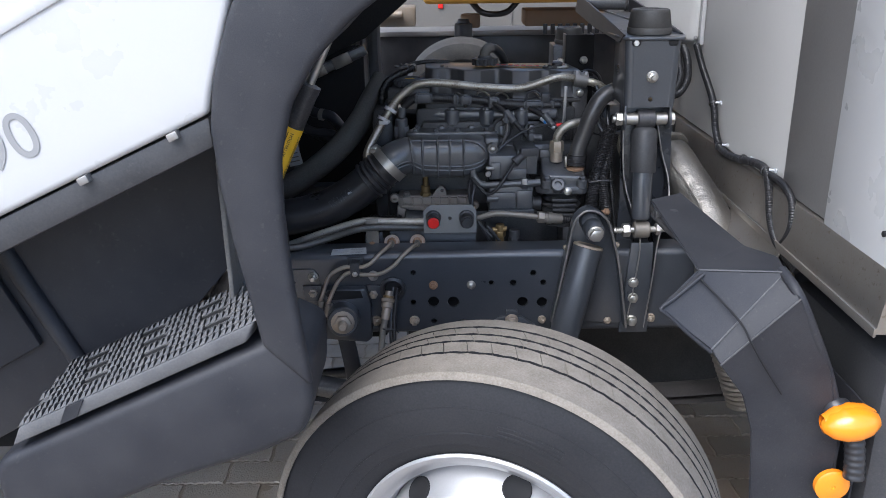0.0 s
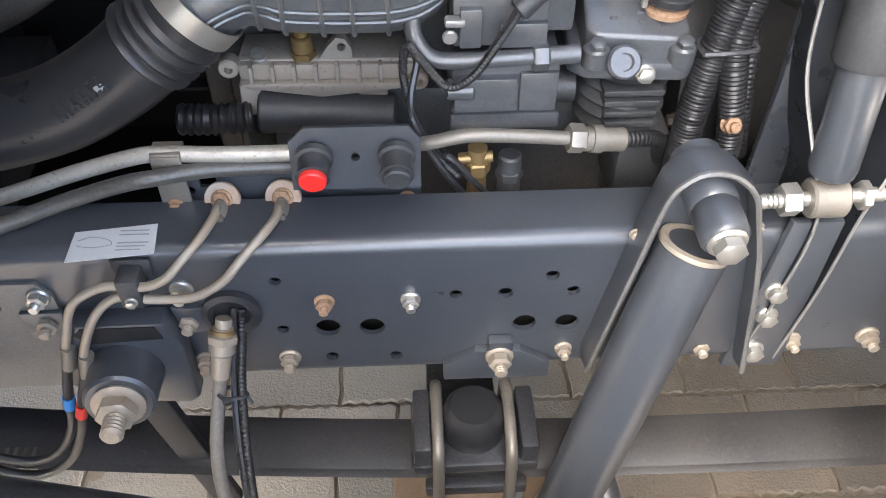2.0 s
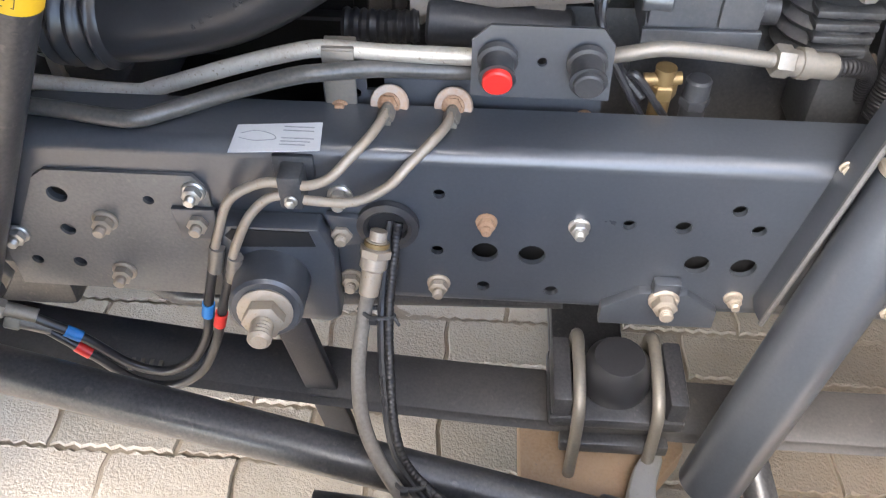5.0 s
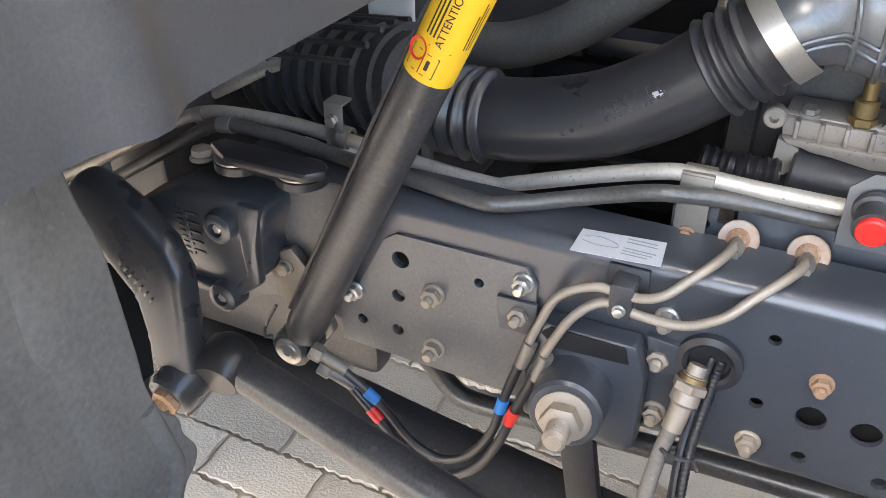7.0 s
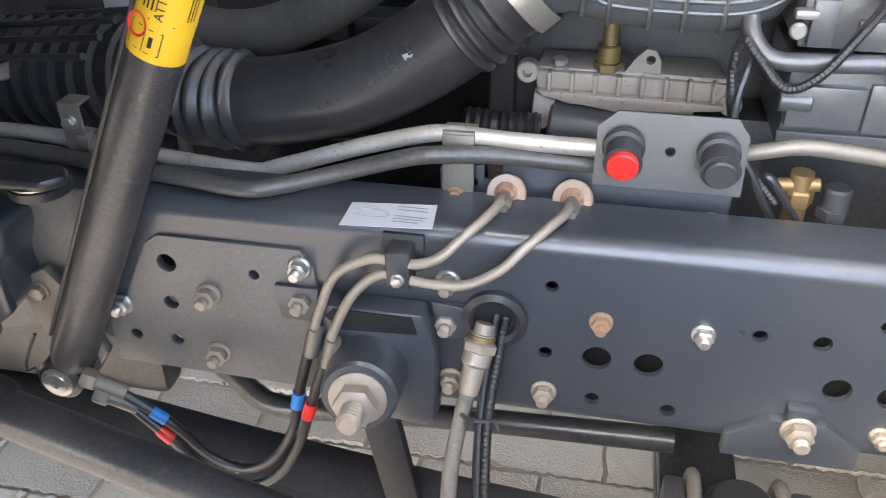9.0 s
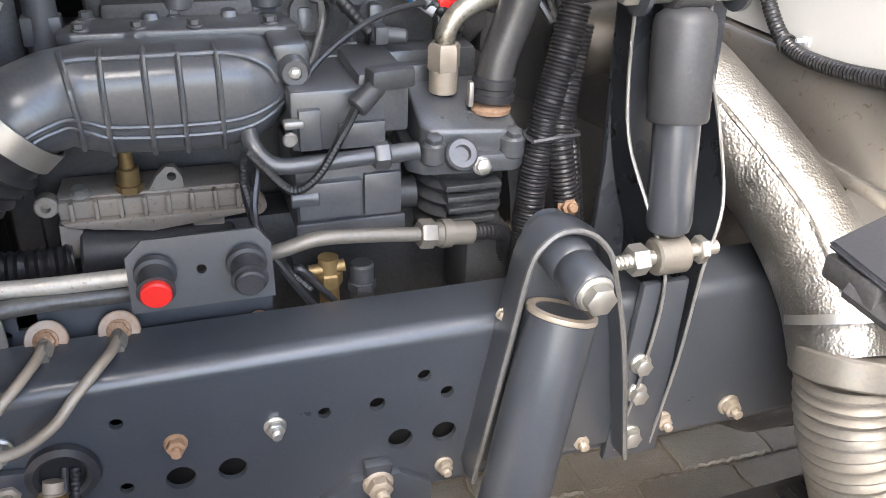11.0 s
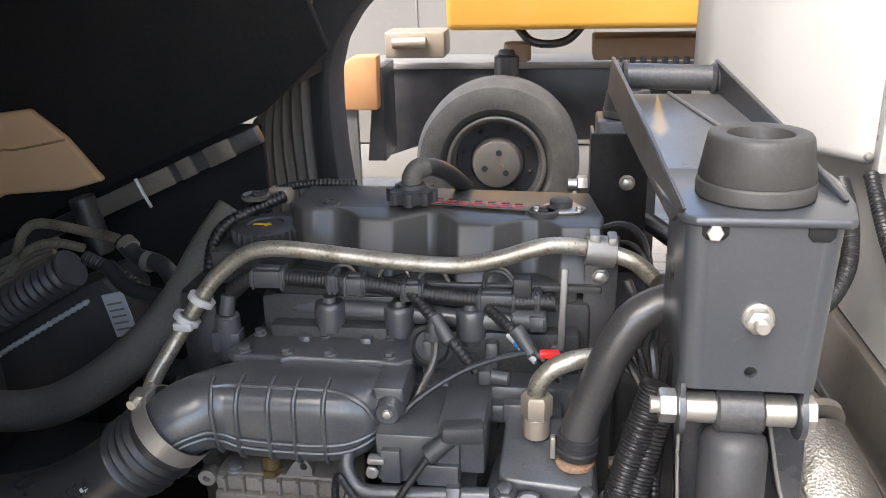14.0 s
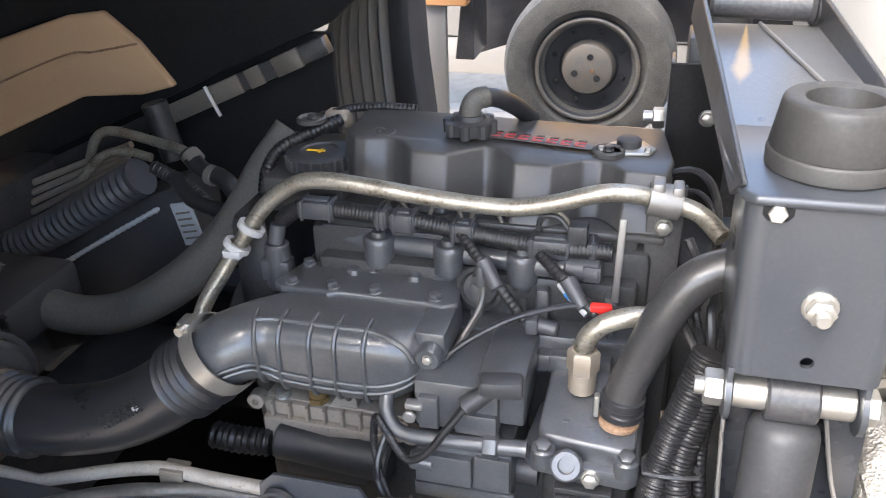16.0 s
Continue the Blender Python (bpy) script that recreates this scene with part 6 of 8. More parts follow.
part("valve", join(cyl((0.205, 0.13, 1.10), (0.205, 0.13, 1.185), 0.013, None, 14), hexagon(0, 0.02, 0.018, (0.205, 0.13, 1.145), (0.205, 0.13, 2)), cyl((0.18, 0.128, 1.168), (0.225, 0.128, 1.172), 0.008)), M_GOLD, ac, "tarnished brass drain valve")
part("cap", join(cyl((0.250, 0.14, 1.10), (0.250, 0.14, 1.165), 0.016, None, 14, 0.003), hexagon(0, 0.015, 0.019, (0.25, 0.14, 1.125), (0.25, 0.14, 2))), M_PLASTIC2, ac)
for k in range(2):
    part("cable", tube([(0.13 + 0.03 * k, 0.16, 1.30 - 0.12 * k), (0.12 + 0.04 * k, 0.13, 1.24 - 0.07 * k), (0.15 + 0.02 * k, 0.115, 1.18), (0.19 + 0.03 * k, 0.12, 1.11)], 0.005, 8), M_RUBBER, ac)
pump = thing("fuel_pump", (0.24, 0.2, 1.2), "dark grey cast fuel pump with stepped housing", "fuel pump")
pu = part("upper_body", join(box(0.172, 0.285, 0.155, 0.29, 1.318, 1.392, 0.004), box(0.255, 0.318, 0.165, 0.29, 1.33, 1.405, 0.005)), M_ENGINE, pump)
for x0, x1, y0, z0, z1 in ((0.180, 0.206, 0.145, 1.322, 1.372), (0.228, 0.284, 0.147, 1.320, 1.352)):
    part("face_pad", box(x0, x1, y0, 0.158, z0, z1, 0.002), M_ENGINE, pu)
pb = part("lower_body", box(0.172, 0.305, 0.150, 0.29, 1.205, 1.305, 0.004), M_ENGINE, pump)
for x0, x1, y0, z0, z1 in ((0.174, 0.252, 0.138, 1.234, 1.282), (0.256, 0.303, 0.143, 1.230, 1.286), (0.170, 0.309, 0.144, 1.203, 1.226)):
    part("face_pad", box(x0, x1, y0, 0.152, z0, z1, 0.002), M_ENGINE, pb)
part("port_ring", join(box(0.162, 0.186, 0.140, 0.156, 1.352, 1.362, 0.003), cyl((0.168, 0.146, 1.340), (0.168, 0.138, 1.340), 0.009, None, 12, 0.002)), M_STRIP, pump)
part("stub", cyl((0.165, 0.15, 1.262), (0.20, 0.148, 1.262), 0.014, None, 14, 0.002), M_ENGINE, pump)
fl = part("feed_pipe", tube([(0.125, 0.185, 1.345), (0.128, 0.165, 1.325), (0.15, 0.150, 1.306), (0.20, 0.146, 1.306), (0.27, 0.146, 1.309)], 0.0105, 12), M_ENGINE, pump)
part("pipe_nut", join(hexagon(0, 0.020, 0.0185, (0.268, 0.146, 1.309), (0.40, 0.15, 1.312)), cyl((0.285, 0.146, 1.309), (0.325, 0.148, 1.310), 0.0115)), M_ENGINE, fl)
part("sensor_plug", join(turned(box(0.262, 0.318, 0.135, 0.165, 1.392, 1.418, 0.006), about((0.29, 0.15, 1.4), 0, 0, 10)), cyl((0.245, 0.135, 1.375), (0.275, 0.145, 1.398), 0.014, 0.012, 12, 0.002)), M_PLASTIC2, pump)
part("sensor_cable", tube([(0.247, 0.136, 1.377), (0.225, 0.125, 1.345), (0.195, 0.12, 1.30), (0.165, 0.125, 1.283), (0.135, 0.14, 1.31), (0.118, 0.15, 1.325), (0.112, 0.15, 1.29), (0.12, 0.14, 1.24), (0.145, 0.125, 1.19), (0.18, 0.115, 1.15)], 0.0058, 8, pitch=0.005, depth=0.1), M_CORR, pump)
comp = thing("air_compressor", (0.39, 0.2, 1.15), "dark grey cast air compressor with pipe fittings on top", "compressor")
hd = prism([(0.335, 0.175), (0.345, 0.160), (0.452, 0.150), (0.462, 0.162), (0.462, 0.272), (0.340, 0.272)], 1.288, 1.362, "z", 0.005, 3)
for v in hd.verts:
    if v.co.z > 1.33:
        v.co.z -= 0.30 * (0.272 - v.co.y)
cm = part("head", hd, M_ENGINE, comp)
part("flange", prism([(0.315, 0.168), (0.335, 0.148), (0.455, 0.138), (0.470, 0.150), (0.470, 0.27), (0.325, 0.27)], 1.272, 1.298, "z", 0.006), M_ENGINE, comp)
for x in (0.346, 0.452):
    part("bolt_lug", cyl((x, 0.15, 1.29), (x, 0.15, 1.318), 0.0165, None, 16, 0.003), M_ENGINE, comp)
    bolt(comp, (x, 0.148, 1.316), (0, -0.3, 1), r=0.013, material=M_ENGINE, stud=False)
bolt(comp, (0.409, 0.142, 1.283), (0, -1, 0.2), r=0.0125, material=M_ZINC, stud=False)
part("cylinder", lathe([(0, 0.055), (0.004, 0.060)] + [(0.012 + 0.010 * i, 0.060 if i % 2 else 0.050) for i in range(9)] + [(0.11, 0.06)], (0.40, 0.205, 1.165), (0.40, 0.205, 1.28), 26), M_ENGINE2, comp)
part("socket_plug", lathe([(0, 0.021), (0.012, 0.021), (0.015, 0.018), (0.015, 0.011), (0.006, 0.010), (0.006, 0)], (0.378, 0.142, 1.300), (0.378, 0.05, 1.36), 24, False), M_ENGINE, comp)
part("rib_block", join(*[box(0.362 + 0.002 * i, 0.438 - 0.002 * i, 0.140, 0.17, 1.250 - 0.016 * i, 1.259 - 0.016 * i, 0.002) for i in range(4)]), M_ENGINE2, comp)
for x, y in ((0.366, 0.182), (0.400, 0.190), (0.400, 0.176), (0.426, 0.168)):
    part("raised_mark", turned(box(x, x + 0.009, y, y + 0.005, 1.362 - 0.30 * (0.272 - y) - 0.001, 1.3632 - 0.30 * (0.272 - y), 0.0004), about((x, y, 1.362 - 0.30 * (0.272 - y)), 16, 0, 0)), M_ENGINE, cm)
part("side_port", cyl((0.335, 0.20, 1.23), (0.295, 0.20, 1.23), 0.022, None, 14), M_ENGINE2, comp)
part("crankcase", box(0.40, 0.47, 0.16, 0.26, 1.05, 1.175, 0.01), M_ENGINE2, comp)
ft = part("pipe_fitting", join(hexagon(0.030, 0.066, 0.022, (0.384, 0.235, 1.352), (0.384, 0.233, 2)), cyl((0.384, 0.235, 1.352), (0.384, 0.235, 1.385), 0.019, None, 16, 0.002)), M_NUT, comp, "corroded pipe fitting")
part("steel_elbow", tube([(0.384, 0.235, 1.405), (0.386, 0.234, 1.432), (0.402, 0.235, 1.455), (0.43, 0.24, 1.468), (0.47, 0.25, 1.472)], 0.0135, 14), M_GALV, ft)
hz = part("air_hose", tube([(0.438, 0.196, 1.356), (0.445, 0.199, 1.400), (0.461, 0.200, 1.448), (0.479, 0.199, 1.502), (0.505, 0.203, 1.548), (0.541, 0.209, 1.570), (0.60, 0.215, 1.578)], 0.0245, 22), M_AIRHOSE, comp, "thick black rubber hose")
part("hose_sleeve", lathe([(0, 0.026), (0.002, 0.0285), (0.010, 0.029), (0.012, 0.0265), (0.018, 0.0265), (0.020, 0.0285), (0.030, 0.0285), (0.032, 0.026)], (0.4385, 0.1963, 1.350), (0.441, 0.1975, 1.388), 20), M_RUBBER, hz)
part("brass_seat", lathe([(0, 0.026), (0.006, 0.027), (0.010, 0.021)], (0.4375, 0.196, 1.336), (0.4385, 0.196, 2), 20), M_RUST, comp, "tarnished brass seat")
part("clip_tail", box(0.404, 0.411, 0.188, 0.200, 1.345, 1.378, 0.002), M_ZINC, comp)

# conduits by the tower
cond = thing("corrugated_conduits", (0.49, 0.12, 1.2), "black corrugated cable conduits tied together", "conduit")
part("conduit", tube([(0.535, 0.175, 1.475), (0.520, 0.165, 1.42), (0.500, 0.155, 1.345), (0.487, 0.148, 1.27), (0.480, 0.142, 1.205), (0.478, 0.14, 1.12)], 0.0205, 18, pitch=0.0050, depth=0.12), M_CORR, cond)
part("conduit", tube([(0.545, 0.175, 1.45), (0.528, 0.160, 1.38), (0.515, 0.145, 1.32), (0.518, 0.13, 1.27), (0.528, 0.12, 1.20), (0.53, 0.12, 1.12)], 0.0175, 16, pitch=0.0056, depth=0.12), M_CORR, cond)
part("conduit", tube([(0.55, 0.19, 1.43), (0.54, 0.17, 1.34), (0.545, 0.15, 1.27), (0.56, 0.14, 1.15)], 0.009, 10, pitch=0.007, depth=0.14), M_CORR, cond)
part("cable_tie", tube([(0.475, 0.135, 1.312), (0.505, 0.128, 1.318), (0.54, 0.14, 1.316), (0.51, 0.175, 1.318), (0.475, 0.165, 1.312), (0.475, 0.135, 1.312)], 0.0035, 6), M_PLASTIC2, cond, "black cable tie")
for x, y, z in ((0.522, 0.085, 1.225),):
    bolt(cond, (x, y + 0.03, z), (0, -1, 0.3), r=0.014, material=M_RUST)
for k in range(4):
    part("loose_cable", tube([(0.50 + 0.02 * k, 0.26, 1.58 - 0.03 * k), (0.515 + 0.012 * k, 0.25, 1.54 - 0.02 * k), (0.50 + 0.018 * k, 0.24, 1.49), (0.525 + 0.008 * k, 0.22, 1.44)], 0.006, 8, pitch=0.006 if k % 2 else 0, depth=0.12), M_CORR if k % 2 else M_RUBBER, cond)

def sheet(quads, t=0.006, bev=0.0015, seg=1):
    bm = bmesh.new()
    cache = {}
    for q in quads:
        bm.faces.new([cache.setdefault(p, bm.verts.new(p)) if p not in cache else cache[p] for p in q])
    bmesh.ops.recalc_face_normals(bm, faces=bm.faces)
    bmesh.ops.solidify(bm, geom=bm.faces[:], thickness=t)
    bmesh.ops.bevel(bm, geom=[e for e in bm.edges if e.calc_face_angle(0) > 0.05], offset=bev, segments=seg, affect="EDGES")
    return bm


# ---- cab rear mount tower ----
tower = thing("cab_mount_tower", (0.61, 0.05, 0.9), "dark painted steel tower carrying the rear cab mount", "bracket")
part("back_plate", prism([(0.545, 0.90), (0.665, 0.90), (0.70, 1.30), (0.690, 1.56), (0.545, 1.56), (0.555, 1.30)], 0.088, 0.10, bev=0.002), M_CAST, tower)
EL = [(0.545, 0.052, 1.50), (0.549, 0.052, 1.42), (0.556, 0.04, 1.34), (0.575, 0.0, 1.26), (0.598, -0.02, 1.18), (0.590, -0.022, 1.05), (0.572, -0.012, 0.90)]
ER = [(0.642, 0.052, 1.50), (0.660, 0.052, 1.42), (0.682, 0.04, 1.34), (0.676, 0.0, 1.26), (0.650, -0.02, 1.18), (0.640, -0.022, 1.05), (0.628, -0.012, 0.90)]


def side_sheet(edge, dx):
    bm = bmesh.new()
    line = spline(edge, 5)
    rows = [[bm.verts.new(p + Vector((0, 0, 0))), bm.verts.new(Vector((p.x + dx, 0.09, p.z)))] for p in line]
    for a, b in zip(rows, rows[1:]):
        bm.faces.new((a[0], b[0], b[1], a[1]))
    bmesh.ops.solidify(bm, geom=bm.faces[:], thickness=0.005)
    return bm


part("side_plate", side_sheet(EL, 0.0), M_CAST, tower)
part("side_plate", side_sheet(ER, 0.0), M_CAST, tower)
part("edge", tube(EL, 0.0024, 6, 6), M_STRIP, tower, "pale grey plate edge")
part("edge", tube(ER, 0.0024, 6, 6), M_STRIP, tower, "pale grey plate edge")
part("foot_plate", prism([(0.555, 0.885), (0.64, 0.885), (0.64, 1.17), (0.575, 1.17)], -0.014, -0.002, bev=0.003), M_RAIL, tower)
for x, z, r, m in ((0.588, 1.048, 0.0155, M_ZINC), (0.590, 0.999, 0.0155, M_ZINC), (0.590, 0.925, 0.017, M_ZINC)):
    bolt(tower, (x, -0.014, z), r=r, material=m, stud=False)
hsg = thing("cab_mount_housing", (0.61, 0.09, 1.55), "dark painted folded steel housing with a large zinc bolt", "housing")
part("shell", plate_with_holes([(0.558, 1.556), (0.659, 1.556), (0.666, 1.742), (0.551, 1.742)], [(0.608, 1.578, 0.0065)], 0.022, 0.028), M_RAIL, hsg)
for x in (0.539, 0.670):
    part("cheek", box(x, x + 0.006, 0.036, 0.20, 1.556, 1.742, 0.002), M_RAIL, hsg)
part("corner_fold", cyl((0.557, 0.040, 1.556), (0.5505, 0.040, 1.738), 0.0185, None, 24), M_RAIL, hsg)
part("corner_fold", cyl((0.660, 0.040, 1.556), (0.6665, 0.040, 1.738), 0.0185, None, 24), M_RAIL, hsg)
bolt(hsg, (0.609, 0.022, 1.640), r=0.0165, material=M_ZINC)
for x in (0.543, 0.668):
    part("lower_lug", join(cyl((x - 0.003, 0.045, 1.520), (x + 0.003, 0.045, 1.520), 0.030, None, 22), box(x - 0.003, x + 0.003, 0.025, 0.09, 1.52, 1.56, 0.001)), M_RAIL, hsg)
part("top_plate", prism([(0.540, 0.016), (0.684, 0.016), (0.692, 0.022), (0.706, 0.075), (0.716, 0.16), (0.714, 0.21), (0.512, 0.21), (0.516, 0.10), (0.527, 0.030)], 1.737, 1.747, "z", 0.004, 3), M_RAIL, hsg)
for x in (0.560, 0.660):
    # dark pad paints the shade in the notch, nothing is cut out
    part("notch_shade", prism([(x - 0.013, 1.7368), (x + 0.013, 1.7368), (x + 0.013, 1.728), (x + 0.008, 1.7225), (x - 0.008, 1.7225), (x - 0.013, 1.728)], 0.0205, 0.0235, bev=0.001), M_SLOT, hsg, "dark pad painting the shade of a corner notch")
part("weld_nut", join(hexagon(0, 0.010, 0.0085, (0.560, 0.024, 1.7305), (0.557, 0.0, 1.733)), cyl((0.560, 0.024, 1.7305), (0.558, 0.011, 1.732), 0.0045, None, 10)), M_ZINC, hsg)
BUFFER = [(0, 0.0605), (0.003, 0.0635), (0.017, 0.0635), (0.0192, 0.0625), (0.0202, 0.0608), (0.0225, 0.0620), (0.060, 0.0560), (0.0655, 0.0550), (0.0685, 0.0525), (0.0695, 0.049), (0.0695, 0.038), (0.0675, 0.0350), (0.050, 0.031), (0.047, 0.0)]
bump = single("cab_rest_buffer", lathe([(0.97 * d, 0.955 * r) for d, r in BUFFER], (0.611, 0.100, 1.747), (0.611, 0.100, 2), 44, False), M_BUFFER,
              (0.611, 0.100, 1.747), "black conical rubber cab rest buffer with hollow top", "buffer")
beam = thing("cab_cross_beam", (0.61, 0.4, 1.70), "black painted channel cross beam behind the cab mount", "beam")
part("near_flange", sheet([((0.492, 0.585, 1.828), (0.488, 0.600, 1.770), (0.508, 0.36, 1.742), (0.514, 0.30, 1.790)), ((0.514, 0.30, 1.790), (0.508, 0.36, 1.742), (0.526, 0.06, 1.728), (0.533, 0.03, 1.752))]), M_BLACK, beam)
part("outer_flange", sheet([((0.650, 0.587, 1.823), (0.655, 0.600, 1.755), (0.690, 0.30, 1.735), (0.684, 0.30, 1.782)), ((0.684, 0.30, 1.782), (0.690, 0.30, 1.735), (0.704, 0.10, 1.730), (0.698, 0.07, 1.752))]), M_BLACK, beam)
part("floor_plate", sheet([((0.500, 0.57, 1.772), (0.520, 0.16, 1.744), (0.700, 0.16, 1.744), (0.655, 0.57, 1.772))], 0.004), M_BEAMFLOOR, beam, "glossy dark channel floor")
part("floor_seam", tube([(0.665, 0.20, 1.749), (0.575, 0.565, 1.774)], 0.003, 6, 2), M_STRIP, beam)
part("torsion_tube", cyl((0.488, 0.575, 1.800), (0.655, 0.575, 1.795), 0.020, None, 18, 0.003), M_BLACK, beam)
part("tube_weld", join(lathe([(0, 0.020), (0.004, 0.025), (0.010, 0.021)], (0.500, 0.575, 1.7997), (0.6, 0.575, 1.797), 16, False), lathe([(0, 0.020), (0.004, 0.026), (0.010, 0.021)], (0.648, 0.575, 1.795), (0.5, 0.575, 1.80), 16, False)), M_BLACK, beam)
farm = thing("far_mount_bracket", (0.575, 1.33, 1.3), "black steel bracket carrying the far cab rest", "bracket")
part("bracket", box(0.50, 0.65, 1.26, 1.40, 1.02, 1.585, 0.006), M_BLACK, farm)
part("outrigger", box(0.51, 0.64, 0.802, 1.262, 1.02, 1.12, 0.006), M_BLACK, farm)
single("cab_rest_buffer", lathe([(0.97 * d, 0.955 * r) for d, r in BUFFER], (0.575, 1.33, 1.585), (0.575, 1.33, 2), 40, False), M_BUFFER,
              (0.575, 1.33, 1.585), "black conical rubber cab rest buffer beyond the cross tube", "buffer")
far = thing("rear_post", (0.51, 0.66, 1.3), "black steel post with zinc bolt below the cross beam", "post")
part("post_web", box(0.462, 0.560, 0.645, 0.655, 1.33, 1.690, 0.002), M_CABBLACK, far)
for x in (0.4615, 0.5545):
    part("post_flange", box(x, x + 0.006, 0.655, 0.72, 1.33, 1.690, 0.002), M_BLACK, far)
bolt(far, (0.525, 0.645, 1.605), r=0.014, material=M_ZINC, stud=False)
part("side_bolt", join(hexagon(0, 0.02, 0.018, (0.46, 0.68, 1.59), (0.40, 0.68, 1.59)), cyl((0.44, 0.68, 1.59), (0.425, 0.68, 1.59), 0.011)), M_ZINC, far)

damper = thing("cab_damper", (0.598, -0.01, 1.2), "dark grey cab damper between zinc cross bolts", "shock absorber")
DT, DB = Vector((0.604, 0.046, 1.520)), Vector((0.597, -0.014, 1.211))
dd = (DB - DT).normalized()
part("upper_tube", lathe([(0.022, 0.022), (0.030, 0.033), (0.040, 0.036), (0.146, 0.036), (0.150, 0.034), (0.150, 0.027)], DT, DB, 30), M_PLASTIC2, damper)
part("lower_tube", lathe([(0.145, 0.0275), (0.272, 0.0275), (0.282, 0.025), (0.288, 0.016)], DT, DB, 28), M_RAIL, damper)
part("rod_neck", cyl(DT + dd * 0.015, DT + dd * 0.03, 0.014), M_ZINC, damper)
part("upper_eye", cyl((0.580, 0.046, 1.520), (0.630, 0.046, 1.520), 0.0265, None, 24, 0.003), M_BLACK, damper)
part("lower_eye", cyl((0.578, -0.014, 1.211), (0.622, -0.014, 1.211), 0.024, None, 24, 0.003), M_PIPE, damper)
part("upper_bolt", join(cyl((0.512, 0.047, 1.520), (0.684, 0.045, 1.520), 0.0095, None, 14), hexagon(0, 0.020, 0.0190, (0.521, 0.047, 1.520), (0.7, 0.045, 1.52)), hexagon(0, 0.014, 0.0185, (0.671, 0.045, 1.520), (0.8, 0.045, 1.52)), cyl((0.547, 0.047, 1.520), (0.582, 0.047, 1.520), 0.0175, None, 20, 0.002), cyl((0.628, 0.046, 1.520), (0.664, 0.046, 1.520), 0.0175, None, 20, 0.002)), M_ZINC, damper, "zinc cross bolt with spacers")
part("lower_bolt", join(lathe([(0, 0.008)] + [(0.003 + 0.003 * i, 0.0095 if i % 2 else 0.0082) for i in range(9)] + [(0.03, 0.009), (0.15, 0.009)], (0.520, -0.018, 1.211), (0.68, -0.01, 1.211), 14), hexagon(0, 0.022, 0.020, (0.545, -0.016, 1.211), (0.68, -0.01, 1.211)), hexagon(0, 0.012, 0.018, (0.640, -0.012, 1.211), (0.8, -0.01, 1.211))), M_ZINC, damper, "zinc bolt with threaded end")

# ---- exhaust ----
exh = thing("exhaust_pipe", (0.78, 0.0, 0.9), "exhaust pipe wrapped in crinkled aluminium heat foil with flexible bellows", "exhaust")
EP = [(0.734, 0.215, 1.370), (0.744, 0.185, 1.356), (0.757, 0.130, 1.327), (0.778, 0.08, 1.291), (0.802, 0.0, 1.235), (0.808, -0.08, 1.17), (0.801, -0.138, 1.105)]
part("foil_wrap", tube([Vector(p) + Vector((-0.006, 0.0, -0.004)) for p in EP], 0.065, 36, 10), M_FOIL, exh)
part("foil_seam", tube([Vector(p) + Vector((-0.038, -0.049, 0.026)) for p in EP[1:-1]], 0.0040, 6), M_FOIL, exh)
part("elbow_flange", lathe([(0, 0.045), (0, 0.066), (0.010, 0.068), (0.014, 0.064), (0.03, 0.045)], (0.729, 0.222, 1.378), (0.70, 0.30, 1.41), 28, False), M_PIPE, exh, "dull stainless flange")
part("elbow", tube([(0.732, 0.225, 1.380), (0.705, 0.28, 1.395), (0.66, 0.32, 1.39), (0.60, 0.34, 1.37)], 0.052, 20, 6), M_PIPE, exh)
part("bellows", tube([(0.799, -0.150, 1.095), (0.81, -0.165, 1.02), (0.85, -0.19, 0.90), (0.90, -0.21, 0.76)], 0.070, 30, 6, pitch=0.0155, depth=0.13), M_PIPE, exh, "stainless flexible bellows")
part("bellows_collar", cyl((0.796, -0.152, 1.085), (0.802, -0.14, 1.12), 0.073, 0.073, 26, 0.003), M_PIPE, exh)
part("clamp_band", join(lathe([(0, 0.0715), (0, 0.0745), (0.012, 0.0745), (0.012, 0.0715)], (0.803, -0.118, 1.145), (0.805, -0.105, 1.165), 26, False), box(0.858, 0.880, -0.13, -0.11, 1.15, 1.18, 0.003)), M_ZINC, exh)

# ---- box body ----
body = thing("box_body", (1.6, 0.43, 1.15), "off-white insulated truck box body with grey trim", "truck body")
BX = 0.885
part("front_wall", box(BX, BX + 0.08, -0.27, 1.68, 1.402, 4.0, 0.004), M_PANEL, body)
part("trim_strip", box(BX - 0.006, BX + 0.08, -0.52, -0.272, 1.402, 4.0, 0.004), M_STRIP, body, "grey aluminium corner trim")
part("corner_panel", box(BX - 0.012, BX + 0.1, -0.84, -0.522, 1.385, 4.0, 0.01), M_WHITE, body)
part("side_wall", box(BX + 0.105, 7.2, -0.84, -0.76, 1.385, 4.0, 0.004), M_WHITE, body)
part("far_side_wall", box(BX + 0.105, 7.2, 1.60, 1.68, 1.385, 4.0, 0.004), M_WHITE, body)
part("roof", box(BX, 7.2, -0.84, 1.68, 4.0, 4.06, 0.01), M_WHITE, body)
part("rear_wall", box(7.14, 7.2, -0.755, 1.595, 1.385, 3.995, 0.004), M_WHITE, body)
part("floor", box(BX + 0.09, 7.2, -0.80, 1.66, 1.20, 1.38, 0.01), M_BLACK, body)
